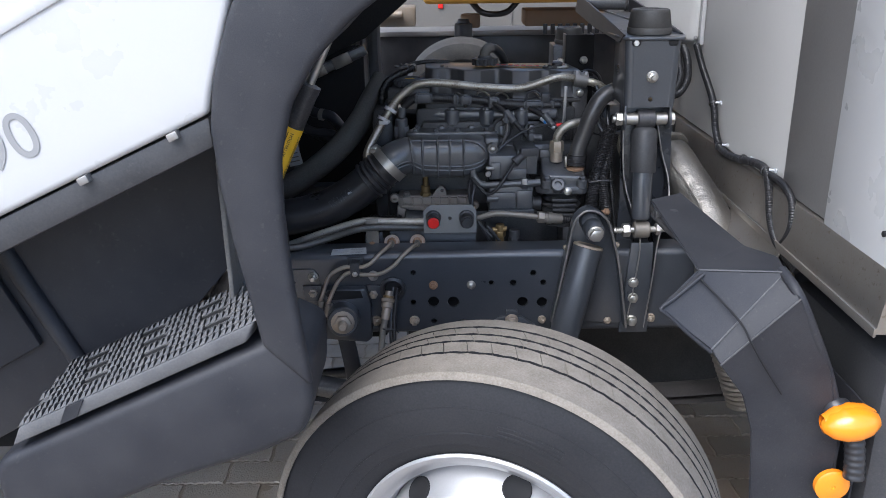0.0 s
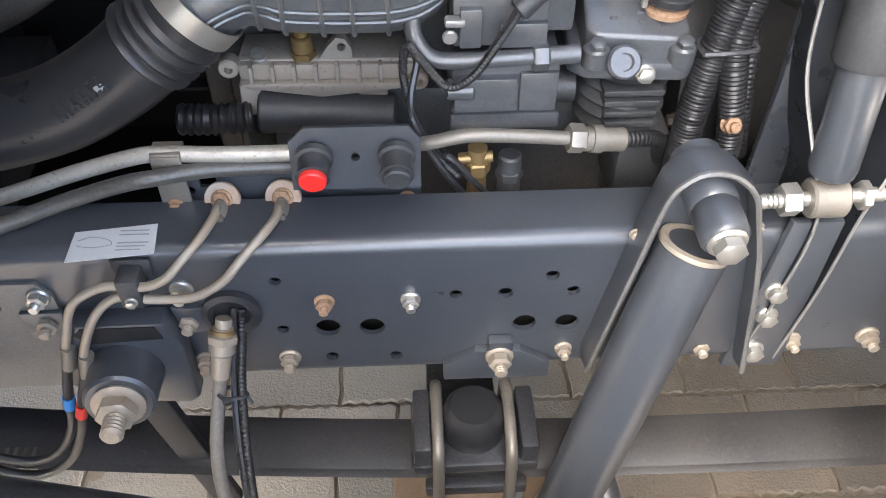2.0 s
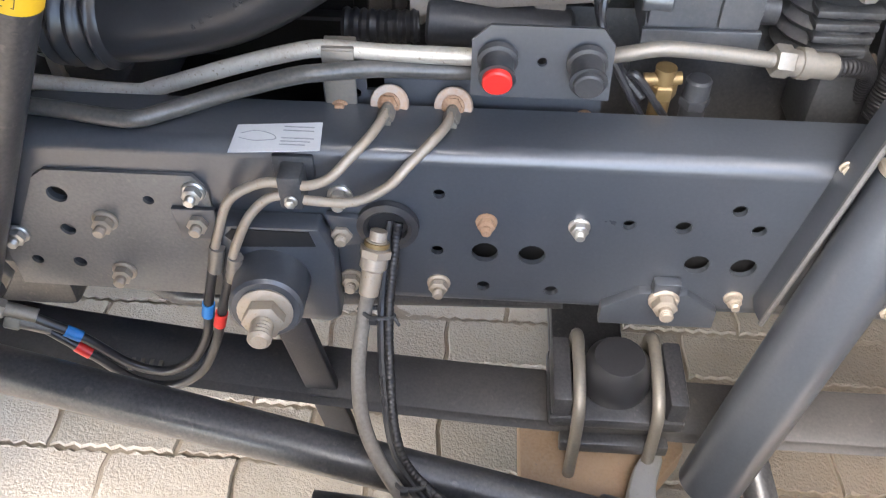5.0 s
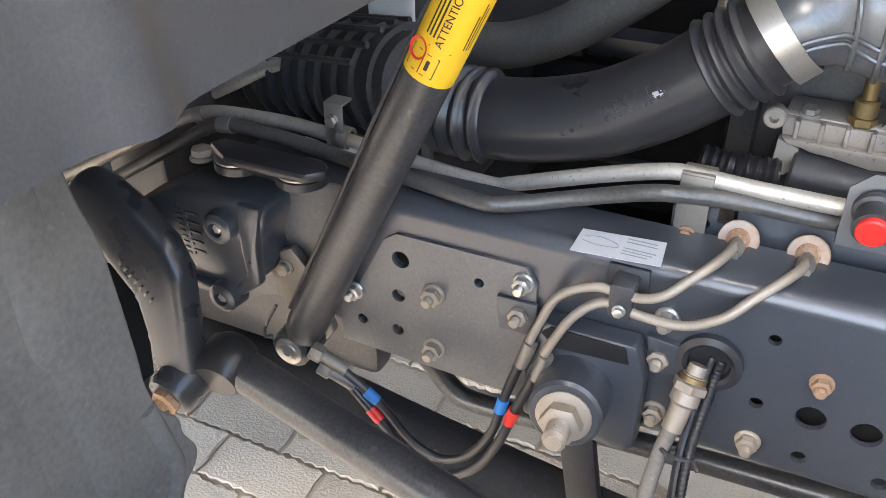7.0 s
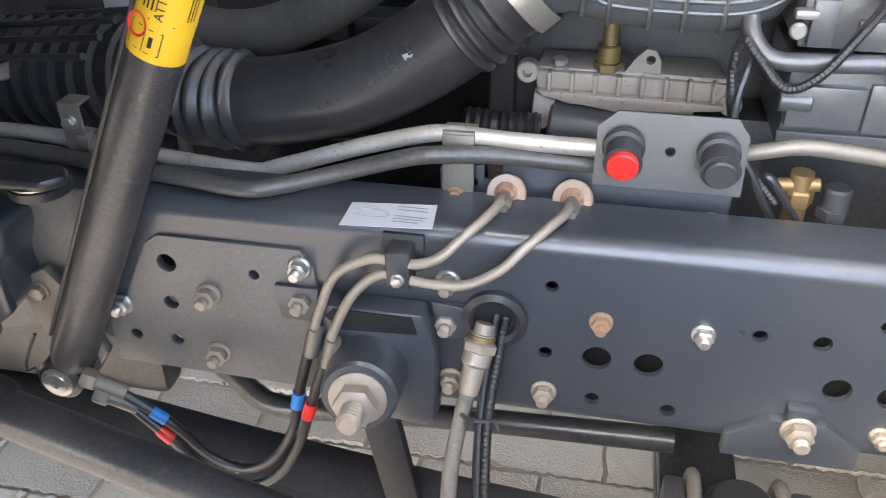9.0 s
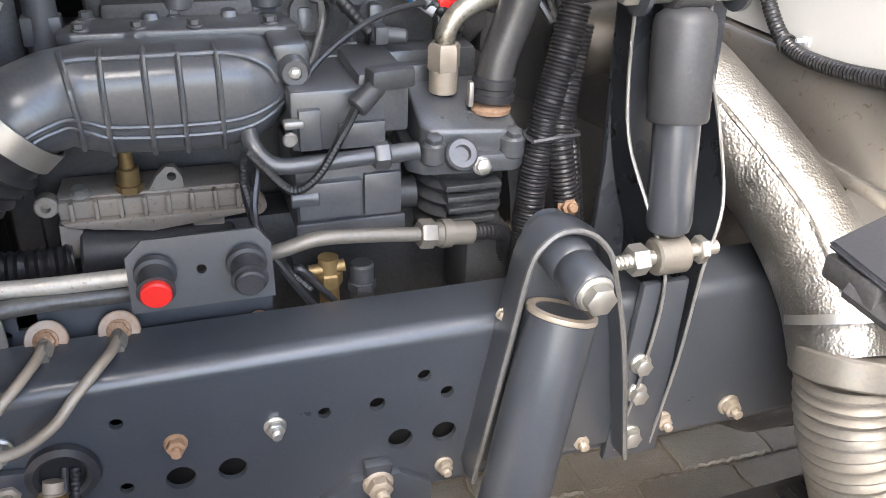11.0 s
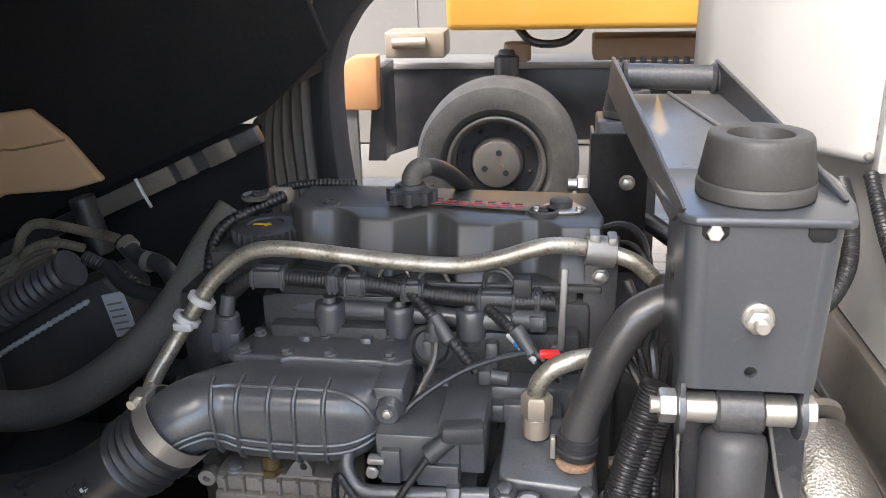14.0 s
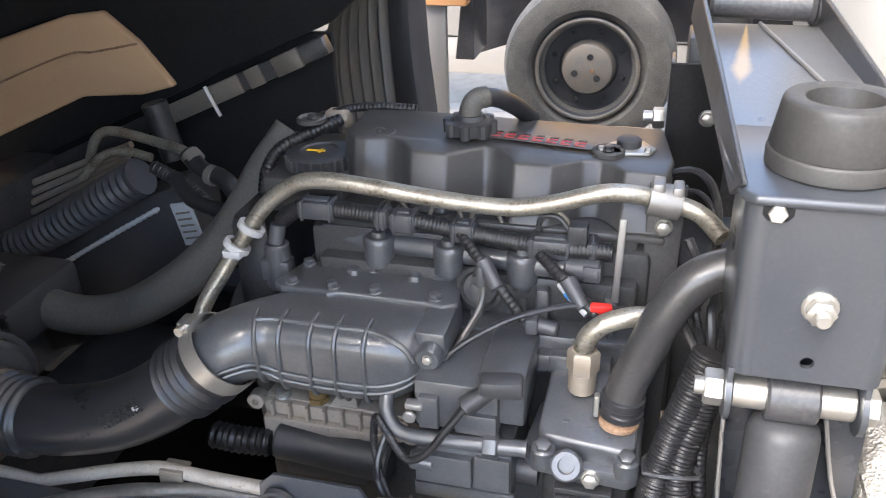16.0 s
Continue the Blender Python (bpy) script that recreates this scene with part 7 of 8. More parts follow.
part("steel_band", prism([(BX - 0.03, 1.283), (BX - 0.028, 1.277), (BX + 0.05, 1.272), (BX + 0.05, 1.398), (BX - 0.012, 1.398), (BX - 0.016, 1.392)], -0.84, 1.68), M_STEEL, body, "dirty stainless steel lower edge")
part("band_edge", box(BX - 0.034, BX - 0.028, -0.84, 1.68, 1.270, 1.290, 0.002), M_STEEL, body)
part("lamp_spot", join(cyl((BX - 0.012, -0.78, 1.46), (BX - 0.016, -0.78, 1.46), 0.006)), M_SLOT, body)
unit = thing("cooling_unit", (0.73, 0.9, 1.71), "white cooling unit housing on the box front", "cooling unit")
part("housing", prism([(0.884, 0.50), (0.855, 0.51), (0.74, 0.66), (0.672, 0.80), (0.662, 0.88), (0.672, 0.98), (0.75, 1.12), (0.77, 1.55), (0.884, 1.55)], 1.672, 3.2, "z", 0.02, 3), M_PANEL, unit)
part("side_flange", box(0.868, 0.882, 0.475, 0.50, 1.670, 3.1, 0.003), M_WHITE, unit)
bolt(unit, (0.862, 0.502, 1.690), r=0.007, material=M_STRIP, stud=False)
def shield_sheet():
    """A dirty stainless sheet that curves down and inwards from the box edge."""
    bm = bmesh.new()
    rows = []
    for i in range(13):
        y = -0.01 - 0.36 * i / 12
        row = []
        for k in range(7):
            f = k / 6
            drop = 0.060 + 0.035 * max(0.0, (i - 6) / 6)
            row.append(bm.verts.new((0.856 - 0.055 * f ** 1.5, y - 0.02 * f, 1.276 - drop * f)))
        rows.append(row)
    for a, b in zip(rows, rows[1:]):
        for k in range(6):
            bm.faces.new((a[k], b[k], b[k + 1], a[k + 1]))
    bmesh.ops.recalc_face_normals(bm, faces=bm.faces)
    bmesh.ops.solidify(bm, geom=bm.faces[:], thickness=0.003)
    return bm


single("heat_shield_panel", shield_sheet(), M_STEEL, (0.84, -0.17, 1.276), "dirty stainless heat shield sheet below the box edge", "panel")
cable = thing("cable_conduit", (0.87, 0.1, 1.3), "black corrugated cable tied along the box front edge", "cable")
CP = [(0.858, 0.470, 1.672), (0.862, 0.400, 1.610), (0.865, 0.275, 1.525), (0.865, 0.228, 1.450), (0.865, 0.166, 1.404), (0.865, 0.069, 1.402), (0.865, -0.045, 1.419), (0.865, -0.145, 1.433), (0.864, -0.203, 1.428), (0.862, -0.240, 1.390), (0.860, -0.268, 1.335), (0.860, -0.300, 1.300), (0.862, -0.353, 1.272), (0.88, -0.42, 1.24)]
part("conduit", tube(CP, 0.0112, 14, pitch=0.0062, depth=0.13), M_CORR, cable)
part("second_conduit", tube([(0.868, -0.215, 1.424), (0.868, -0.30, 1.424), (0.867, -0.366, 1.402), (0.866, -0.386, 1.345), (0.864, -0.362, 1.295), (0.86, -0.320, 1.262), (0.85, -0.27, 1.22)], 0.0098, 14, pitch=0.0062, depth=0.13), M_CORR, cable)
for p in ((0.865, 0.268, 1.516), (0.865, 0.172, 1.407), (0.865, -0.03, 1.417), (0.864, -0.200, 1.428)):
    tie = part("cable_tie", join(lathe([(0, 0.0115), (0, 0.0140), (0.006, 0.0140), (0.006, 0.0115)], p, Vector(p) + (Vector((0, 0.5, 0.6)) if p[2] > 1.5 else Vector((0, 1, 0.1))), 14, False)), M_PLASTIC2, cable)
    part("tie_base", join(box(p[0] + 0.014, p[0] + 0.019, p[1] - 0.024, p[1] - 0.008, p[2] + 0.001, p[2] + 0.013, 0.002), cyl((p[0] + 0.002, p[1] - 0.012, p[2] + 0.008), (p[0] + 0.016, p[1] - 0.016, p[2] + 0.008), 0.0035, None, 8)), M_LABEL, tie, "white tie base")
bund = thing("hanging_conduits", (0.74, 0.2, 1.5), "bundle of black corrugated hoses behind the mount", "conduit")
for k, (dx, r) in enumerate(((-0.004, 0.0115), (0.023, 0.0125))):
    part("conduit", tube([(0.785 + dx, 0.44, 1.668), (0.782 + dx, 0.395, 1.650), (0.778 + dx, 0.355, 1.625), (0.772 + dx * 0.8, 0.315, 1.595 - 0.012 * k), (0.745 + dx * 0.5, 0.27, 1.565 - 0.012 * k), (0.71 + dx * 0.3, 0.235, 1.565 - 0.01 * k), (0.675, 0.205, 1.585)], r, 14, pitch=0.0046, depth=0.13), M_CORR, bund)

# ---- mudguard ----
guard = thing("mudguard", (0.70, -0.6, 0.6), "dark grey plastic rear mudguard section", "mudguard")


GA, GB, GD, GH, GF, GC = (0.545, -0.30, 1.389), (0.624, -0.285, 1.402), (0.715, -0.50, 1.338), (0.750, -0.60, 1.350), (0.729, -0.70, 1.352), (0.558, -0.676, 1.350)
GE, GT, GL, GN = (0.736, -0.77, 1.323), (0.468, -0.722, 1.284), (0.579, -0.74, 1.197), (0.602, -0.74, 1.161)
GR, GM = (0.831, -0.75, 1.147), (0.664, -0.72, 1.077)
GS, GU = (0.880, -0.735, 0.98), (0.70, -0.70, 0.98)
GV, GW = (0.885, -0.72, 0.55), (0.74, -0.70, 0.55)
part("top_panel", sheet([(GA, GB, GD, GC), (GD, GH, GF, GC)], 0.007, 0.003, 3), M_TRIM, guard)
part("face_panel", sheet([(GC, GF, GL, GT), (GF, GE, GN, GL), (GE, GR, GM, GN), (GR, GS, GU, GM), (GS, GV, GW, GU)], 0.007, 0.003, 3), M_TRIM, guard)
part("side_fold", sheet([(GF, GH, (0.775, -0.60, 1.31), GE), (GE, (0.775, -0.60, 1.31), (0.86, -0.55, 1.10), GR), (GR, (0.86, -0.55, 1.10), (0.90, -0.55, 0.55), GV, GS)], 0.007, 0.003, 3), M_TRIM, guard)
# paler beads paint the highlights along the guard's creases
for a, b, c in ((GF, GL, 0.35), (GE, GN, 0.3), (GC, GF, 0.2)):
    part("crease", tube([a, Vector(a).lerp(Vector(b), c), b], 0.0022, 8, 2), M_CREASE, guard, "crease highlight painted paler")
part("joint_line", tube([(0.557, -0.690, 1.338), (0.628, -0.738, 1.265), (0.650, -0.762, 1.226), (0.680, -0.762, 1.175), (0.732, -0.752, 1.098)], 0.0022, 6), M_SLOT, guard)
edge_roll = [(0.733, -0.69, 1.352), (0.745, -0.755, 1.325), (0.790, -0.757, 1.235), (0.834, -0.742, 1.147), (0.868, -0.735, 1.05), (0.884, -0.725, 0.95), (0.888, -0.715, 0.6)]
part("rolled_edge", tube([Vector(p) + Vector((-0.006, 0.006, -0.002)) for p in edge_roll], 0.011, 16, 6), M_TRIM, guard, "rounded outer edge")
part("tip_roll", tube([(0.566, -0.688, 1.345), (0.505, -0.712, 1.305), (0.474, -0.722, 1.284), (0.487, -0.726, 1.272), (0.540, -0.735, 1.225), (0.580, -0.741, 1.192)], 0.0042, 12, 6), M_TRIM, guard)
part("inner_flap", box(0.930, 0.936, -0.72, -0.33, 0.42, 1.05, 0.002), M_TRIM, guard, "black inner spray flap")
part("inner_bracket", join(box(0.545, 0.60, -0.36, -0.30, 1.355, 1.378, 0.004), tube([(0.55, -0.33, 1.36), (0.57, -0.42, 1.345), (0.60, -0.52, 1.335)], 0.010, 8)), M_BLACK, guard)
lamp = thing("side_marker_lamp", (0.875, -0.77, 1.03), "amber oval side marker lamp on a black rubber arm", "lamp", "marker lamps")
part("lens", turned(lathe([(-0.066, 0.0), (-0.062, 0.012), (-0.045, 0.027), (-0.02, 0.0365), (0.005, 0.038), (0.03, 0.032), (0.05, 0.018), (0.058, 0.0)], (0, 0, 0), (0, 0, 1), 32, False), Matrix.Translation((0.880, -0.775, 1.040)) @ pose(0, 0, 0, 0, 82, 0)), M_AMBER, lamp)
part("lens_rim", turned(lathe([(-0.058, 0.02), (-0.03, 0.0345), (0.0, 0.0395), (0.03, 0.034), (0.05, 0.02)], (0, 0, 0), (0, 0, 1), 32, False), Matrix.Translation((0.880, -0.765, 1.040)) @ pose(0, 0, 0, 0, 82, 0)), M_AMBER, lamp)
part("rubber_base", join(cyl((0.862, -0.728, 1.052), (0.866, -0.752, 1.046), 0.030, 0.027, 20, 0.004), tube([(0.90, -0.75, 1.0), (0.905, -0.76, 0.95), (0.905, -0.77, 0.90)], 0.022, 14, pitch=0.015, depth=0.08)), M_RUBBER, lamp)
single("round_reflector", lathe([(0, 0.038), (0.012, 0.038), (0.015, 0.034), (0.015, 0.005), (0.012, 0.004), (0.012, 0)], (0.872, -0.742, 0.868), (0.872, -1, 0.868), 32, False), M_AMBER, (0.872, -0.742, 0.868), "round amber reflector screwed to the mudguard", "reflector")
tank = single("side_box", box(0.95, 1.7, -0.74, -0.25, 0.55, 1.15, 0.02), M_PLASTIC2, (1.3, -0.5, 0.55), "dark plastic equipment box behind the mudguard", "box")

# ---- tilted cab ----
cab = thing("truck_cab", (-1.0, 0.43, 1.1), "white truck cab tilted forward with dark grey plastic lower trim", "truck cab")
SL = math.tan(radians(24.5))
YO = -0.87


def on(x, z0):
    """Height of a line that tilts with the cab, z0 above its mark at x = -0.365."""
    return 1.724 + z0 + (x + 0.365) * SL


DOOR = [(-0.365, 1.724), (-2.4, on(-2.4, 0)), (-2.9, 1.9), (-1.9, 3.1), (-0.45, 3.0), (-0.24, 2.25), (-0.285, 2.0), (-0.318, 1.884), (-0.353, 1.775)]
part("door_panel", prism(DOOR, YO, YO + 0.06, bev=0.012, seg=3), M_WHITE, cab, "glossy white door skin")
part("door_crease", prism([(-0.36, on(-0.36, 0.30)), (-2.4, on(-2.4, 0.19)), (-2.4, on(-2.4, 0.215)), (-0.34, on(-0.34, 0.33))], YO - 0.006, YO + 0.01, bev=0.005), M_WHITE, cab)
letters("90", 0.115, Matrix.Translation((-0.712, YO - 0.002, 1.678)) @ pose(0, 0, 0, 90, 0, 0) @ pose(0, 0, 0, 0, 0, 22), M_FIGURE, "model_figure", cab, "raised grey model figures")
part("sill_strip", prism([(-0.368, on(-0.368, -0.004)), (-2.4, on(-2.4, -0.004)), (-2.4, on(-2.4, -0.085)), (-0.365, on(-0.365, -0.060))], YO + 0.012, YO + 0.10, bev=0.006), M_PLASTIC2, cab)
for x in (-0.43, -0.595):
    part("sill_clip", turned(box(x - 0.010, x + 0.010, YO - 0.004, YO + 0.02, on(x, -0.014), on(x, 0.0), 0.002), about((x, YO, on(x, -0.007)), 0, -24, 0)), M_STRIP, cab)
part("step_well", prism([(-0.43, on(-0.43, -0.05)), (-2.2, on(-2.2, -0.05)), (-2.2, on(-2.2, -0.62)), (-0.62, on(-0.62, -0.48)), (-0.44, on(-0.44, -0.36)), (-0.43, on(-0.43, -0.10))], YO + 0.288, YO + 0.308, bev=0.004), M_TRIM, cab, "dark moulded step recess")
part("well_ridge", tube([(-1.02, YO + 0.290, 1.61), (-0.917, YO + 0.284, 1.381), (-0.861, YO + 0.282, 1.254), (-0.790, YO + 0.28, 1.10)], 0.020, 14), M_TRIM, cab)
part("well_side", prism([(-1.32, 1.40), (-1.03, 1.54), (-0.87, 1.16), (-1.2, 0.98)], YO + 0.268, YO + 0.287, bev=0.006), M_TRIM, cab)
# serrated step
ST = radians(24.5)
ux, uz = -math.cos(ST), -math.sin(ST)
smx = Matrix.Translation((-0.308, 0, 1.348)) @ Matrix(((ux, 0, math.sin(ST), 0), (0, 1, 0, 0), (uz, 0, -ux, 0), (0, 0, 0, 1)))
step = part("step_tread", turned(prism([(0.012, YO - 0.010), (0.535, YO - 0.010), (0.535, YO + 0.275), (0.115, YO + 0.275), (0.030, YO + 0.10), (0.0, YO + 0.03)], -0.050, 0.0, "z", 0.007, 3), smx), M_STEP, cab, "grey serrated metal step tread")
tb = bmesh.new()
srng = random.Random(3)
SLOTS = []
for j in range(8):
    y = YO - 0.010 + j * 0.0345
    for i in range(19):
        if j in (2, 4, 6) and (i + 2 * j) % 5 in (2, 3):
            if (i + 2 * j) % 5 == 3:
                SLOTS.append((0.006 + i * 0.0280, y + 0.004))
            continue
        u = 0.006 + i * 0.0280 + (0.008 if j % 2 else 0)
        if u < 0.004 + max(0.0, 0.44 * (y - YO - 0.04)):
            continue
        h = 0.0135 + srng.uniform(-0.002, 0.002)
        for du in (0.0, 0.0130):
            vs = [tb.verts.new(smx @ Vector(c)) for c in ((u + du, y, -0.001), (u + du + 0.0128, y, -0.001), (u + du + 0.0128, y + 0.027, -0.001), (u + du, y + 0.027, -0.001), (u + du + 0.0040, y + 0.002, h), (u + du + 0.0088, y + 0.002, h), (u + du + 0.0088, y + 0.017, h * 0.85), (u + du + 0.0040, y + 0.017, h * 0.85))]
            for f in ((4, 5, 6, 7), (0, 1, 5, 4), (1, 2, 6, 5), (2, 3, 7, 6), (3, 0, 4, 7)):
                tb.faces.new([vs[k] for k in f])
part("serrated_top", tb, M_STEP, step, angle=20)
for u, y in SLOTS:
    # flat dark oval paints the shade in a drain slot
    part("drain_slot_shade", turned(prism([(u + 0.028 * math.cos(t) * 1.1, y + 0.010 + 0.009 * math.sin(t)) for t in [math.pi * k / 6 for k in range(12)]], -0.001, 0.002, "z"), smx), M_SLOT, step)
part("tread_tape", turned(box(0.385, 0.425, YO - 0.0125, YO - 0.009, -0.046, -0.004, 0), smx), M_TRIM, step)
STEP = [(-0.30, 1.300), (-0.845, 1.300 - 0.545 * SL), (-0.87, 1.02), (-0.86, 0.885), (-0.78, 0.875), (-0.53, 0.985), (-0.33, 1.052), (-0.245, 1.095), (-0.225, 1.15), (-0.222, 1.26)]
part("step_bumper", prism(STEP, YO - 0.008, YO + 0.24, bev=0.022, seg=4), M_TRIM, cab, "dark grey plastic step housing")
for x, z, a, b in ((-0.60, 1.05, 0.006, 0.07), (-0.50, 1.07, 0.006, 0.06)):
    part("scuff", turned(box(x, x + a, YO - 0.0075, YO - 0.005, z - b, z, 0.0005), about((x, YO, z), 0, 28, 0)), M_SLOT, cab)
LIP_OUT = [(-0.06, 1.915), (-0.12, 1.872), (-0.176, 1.812), (-0.222, 1.74), (-0.247, 1.65), (-0.250, 1.55), (-0.244, 1.415), (-0.232, 1.30), (-0.222, 1.20)]
LIP_IN = [(-0.31, 1.29), (-0.327, 1.394), (-0.345, 1.50), (-0.357, 1.60), (-0.363, 1.70), (-0.350, 1.785), (-0.316, 1.884), (-0.27, 1.98), (-0.18, 2.06), (-0.02, 2.10)]
part("wheel_arch_lip", prism(LIP_OUT + LIP_IN, YO - 0.016, YO + 0.022, bev=0.014, seg=3), M_TRIM, cab, "dark grey plastic wheel arch lip")
ROOF = [(0.12, 2.02), (0.03, 1.975), (-0.06, 1.915), (-0.12, 1.872), (-0.17, 1.822), (-0.22, 1.80)]
part("wheel_house", prism(ROOF + [(a - 0.012, b + 0.006) for a, b in ROOF[::-1]], YO + 0.02, -0.42), M_PLASTIC, cab, "dark plastic wheel house liner")


def house_front():
    """The moulded front wall of the wheel house, leaning forward as it rises, with one soft upright ridge."""
    bm = bmesh.new()
    rows = []
    for k in range(9):
        f = k / 8
        row = []
        for i in range(33):
            u = i / 32
            y = -0.70 + 0.42 * u
            x = -0.300 - 0.078 * u - 0.10 * f ** 1.4 + 0.014 * math.exp(-((y + 0.575 + 0.03 * f) / 0.022) ** 2)
            row.append(bm.verts.new((x, y, 1.545 - 0.047 * u + 0.36 * f)))
        rows.append(row)
    low = [bm.verts.new((v.co.x - 0.03, v.co.y, v.co.z - 0.006)) for v in rows[0]]
    rows.insert(0, low)
    for a, b in zip(rows, rows[1:]):
        for i in range(32):
            bm.faces.new((a[i], a[i + 1], b[i + 1], b[i]))
    bmesh.ops.recalc_face_normals(bm, faces=bm.faces)
    bmesh.ops.solidify(bm, geom=bm.faces[:], thickness=0.004)
    return bm


part("wheel_house_front", house_front(), M_PLASTIC, cab, "smooth dark plastic wheel house front", 40)
EDGE = spline([(-0.560, 0, 1.60), (-0.560, 0, 1.53), (-0.556, 0, 1.477), (-0.548, 0, 1.44), (-0.545, 0, 1.407), (-0.543, 0, 1.357), (-0.543, 0, 1.334), (-0.537, 0, 1.308), (-0.525, 0, 1.291), (-0.524, 0, 1.276), (-0.516, 0, 1.257), (-0.520, 0, 1.244), (-0.534, 0, 1.232), (-0.540, 0, 1.20), (-0.545, 0, 1.10)], 4)
FLAP = [(-0.700, 1.60)] + [(p.x, p.z) for p in EDGE] + [(-0.700, 1.10)]
part("splash_flap", prism(FLAP, -0.410, -0.400, "x", 0.003, 3), M_FLAP, cab, "dusty grey rubber splash flap")
for y, r in ((-0.646, 0.020), (-0.590, 0.016)):
    part("flap_fold", tube([(-0.404, y - 0.012, 1.575), (-0.4035, y, 1.46), (-0.404, y + 0.006, 1.34), (-0.404, y + 0.004, 1.13)], r, 16, 6, flat=(0.32, 1.3)), M_FLAP, cab)
part("flap_roll", tube([(-0.404, -0.548, 1.318), (-0.404, -0.541, 1.285), (-0.404, -0.536, 1.255), (-0.404, -0.546, 1.235)], 0.008, 12, 6), M_FLAP, cab)
# far side of the cab
FY = 1.73
part("far_arch_lip", prism(LIP_OUT + [(-0.235, 1.05)] + [(-0.29, 1.05)] + LIP_IN, 1.56, FY + 0.016, bev=0.012, seg=2), M_PLASTIC2, cab, "black far wheel arch lip")


def flutes():
    """A fluted rubber sheet hung behind the far arch."""
    bm = bmesh.new()
    cols = []
    n = 72
    for i in range(n + 1):
        f = i / n
        x = -0.27 - 0.23 * f
        y = 1.50 + 0.012 * math.sin(f * 2 * math.pi * 8) - 0.05 * f
        top, bot = 1.93 - 0.42 * f - 0.05 * math.sin(f * 3), 1.18
        cols.append([bm.verts.new((x + 0.10 * max(0, (k / 10 - 0.5)) ** 2 - 0.02 * math.sin(k / 10 * 3), y, bot + (top - bot) * k / 10)) for k in range(11)])
    for a, b in zip(cols, cols[1:]):
        for k in range(10):
            bm.faces.new((a[k], b[k], b[k + 1], a[k + 1]))
    bmesh.ops.solidify(bm, geom=bm.faces[:], thickness=0.006)
    return bm


part("fluted_apron", flutes(), M_APRON, cab, "grey fluted rubber apron", 60)
part("far_skin", prism(DOOR, FY - 0.06, FY, bev=0.01), M_WHITE, cab)
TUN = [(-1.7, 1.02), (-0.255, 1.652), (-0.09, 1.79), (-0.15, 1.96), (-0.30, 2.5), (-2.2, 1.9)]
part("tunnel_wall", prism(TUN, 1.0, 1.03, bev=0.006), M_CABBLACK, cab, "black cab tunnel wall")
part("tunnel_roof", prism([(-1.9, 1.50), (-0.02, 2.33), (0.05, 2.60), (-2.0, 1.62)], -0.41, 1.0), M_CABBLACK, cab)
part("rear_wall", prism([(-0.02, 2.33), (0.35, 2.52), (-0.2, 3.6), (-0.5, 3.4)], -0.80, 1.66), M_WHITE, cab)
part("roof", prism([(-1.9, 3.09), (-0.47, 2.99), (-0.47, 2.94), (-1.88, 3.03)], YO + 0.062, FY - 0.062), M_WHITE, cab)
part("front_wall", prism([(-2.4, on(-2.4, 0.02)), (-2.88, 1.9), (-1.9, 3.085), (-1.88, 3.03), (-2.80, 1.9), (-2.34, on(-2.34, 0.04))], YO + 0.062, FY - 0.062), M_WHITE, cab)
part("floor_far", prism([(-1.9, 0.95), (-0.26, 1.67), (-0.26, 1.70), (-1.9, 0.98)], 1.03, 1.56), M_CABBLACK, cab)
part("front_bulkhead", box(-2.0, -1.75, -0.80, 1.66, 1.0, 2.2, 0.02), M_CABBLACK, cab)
part("long_member", turned(box(-1.55, -0.27, 0.965, 0.998, 1.590, 1.630, 0.004), about((-0.27, 0.98, 1.65), 0, -23.5, 0)), M_BLACK, cab)
for x0, x1 in ((-0.405, -0.335), (-0.48, -0.44), (-0.72, -0.50)):
    part("member_sleeve", turned(box(x0, x1, 0.958, 0.966, 1.588, 1.632, 0.002), about((-0.27, 0.98, 1.65), 0, -23.5, 0)), M_PIPE, cab)
tan = part("felt_pad", prism([(-1.35, 1.27), (-0.90, 1.462), (-0.735, 1.475), (-0.645, 1.500), (-0.720, 1.60), (-0.800, 1.668), (-0.90, 1.655), (-1.35, 1.52)], 0.975, 1.0, bev=0.008, seg=3), M_TAN, cab, "tan felt insulation pad")
part("felt_seam", tube([(-1.35, 0.973, 1.40), (-0.95, 0.973, 1.555), (-0.84, 0.973, 1.575), (-0.72, 0.973, 1.598)], 0.003, 6), M_RUST, tan)
part("hanging_strap", tube([(-0.538, 0.930, 1.520), (-0.524, 0.929, 1.487), (-0.509, 0.930, 1.453)], 0.0055, 8, 3, flat=(1, 0.6)), M_WHITE, cab, "white plastic strap")
part("strut", cyl((-0.69, 0.95, 1.47), (-0.66, 0.95, 1.33), 0.030, None, 16, 0.004), M_BLACK, cab)

# ---- radiator group in front of the engine ----
rad = thing("radiator", (-0.8, 0.6, 0.9), "black radiator and fan shroud with aluminium top rails", "radiator")
part("core", box(-1.15, -1.02, 0.10, 1.0, 0.80, 1.30, 0.01), M_BLACK, rad)
part("shroud", prism([(-1.03, 1.155), (-0.56, 1.345), (-0.52, 1.30), (-0.52, 1.02), (-1.0, 0.85)], 0.76, 0.90, bev=0.01), M_PLASTIC2, rad)
part("ribbed_duct", tube([(-1.072, 0.720, 1.129), (-0.950, 0.720, 1.188), (-0.825, 0.720, 1.252), (-0.706, 0.720, 1.321), (-0.594, 0.720, 1.386)], 0.043, 20, 8, pitch=0.022, depth=0.14), M_PLASTIC, rad)
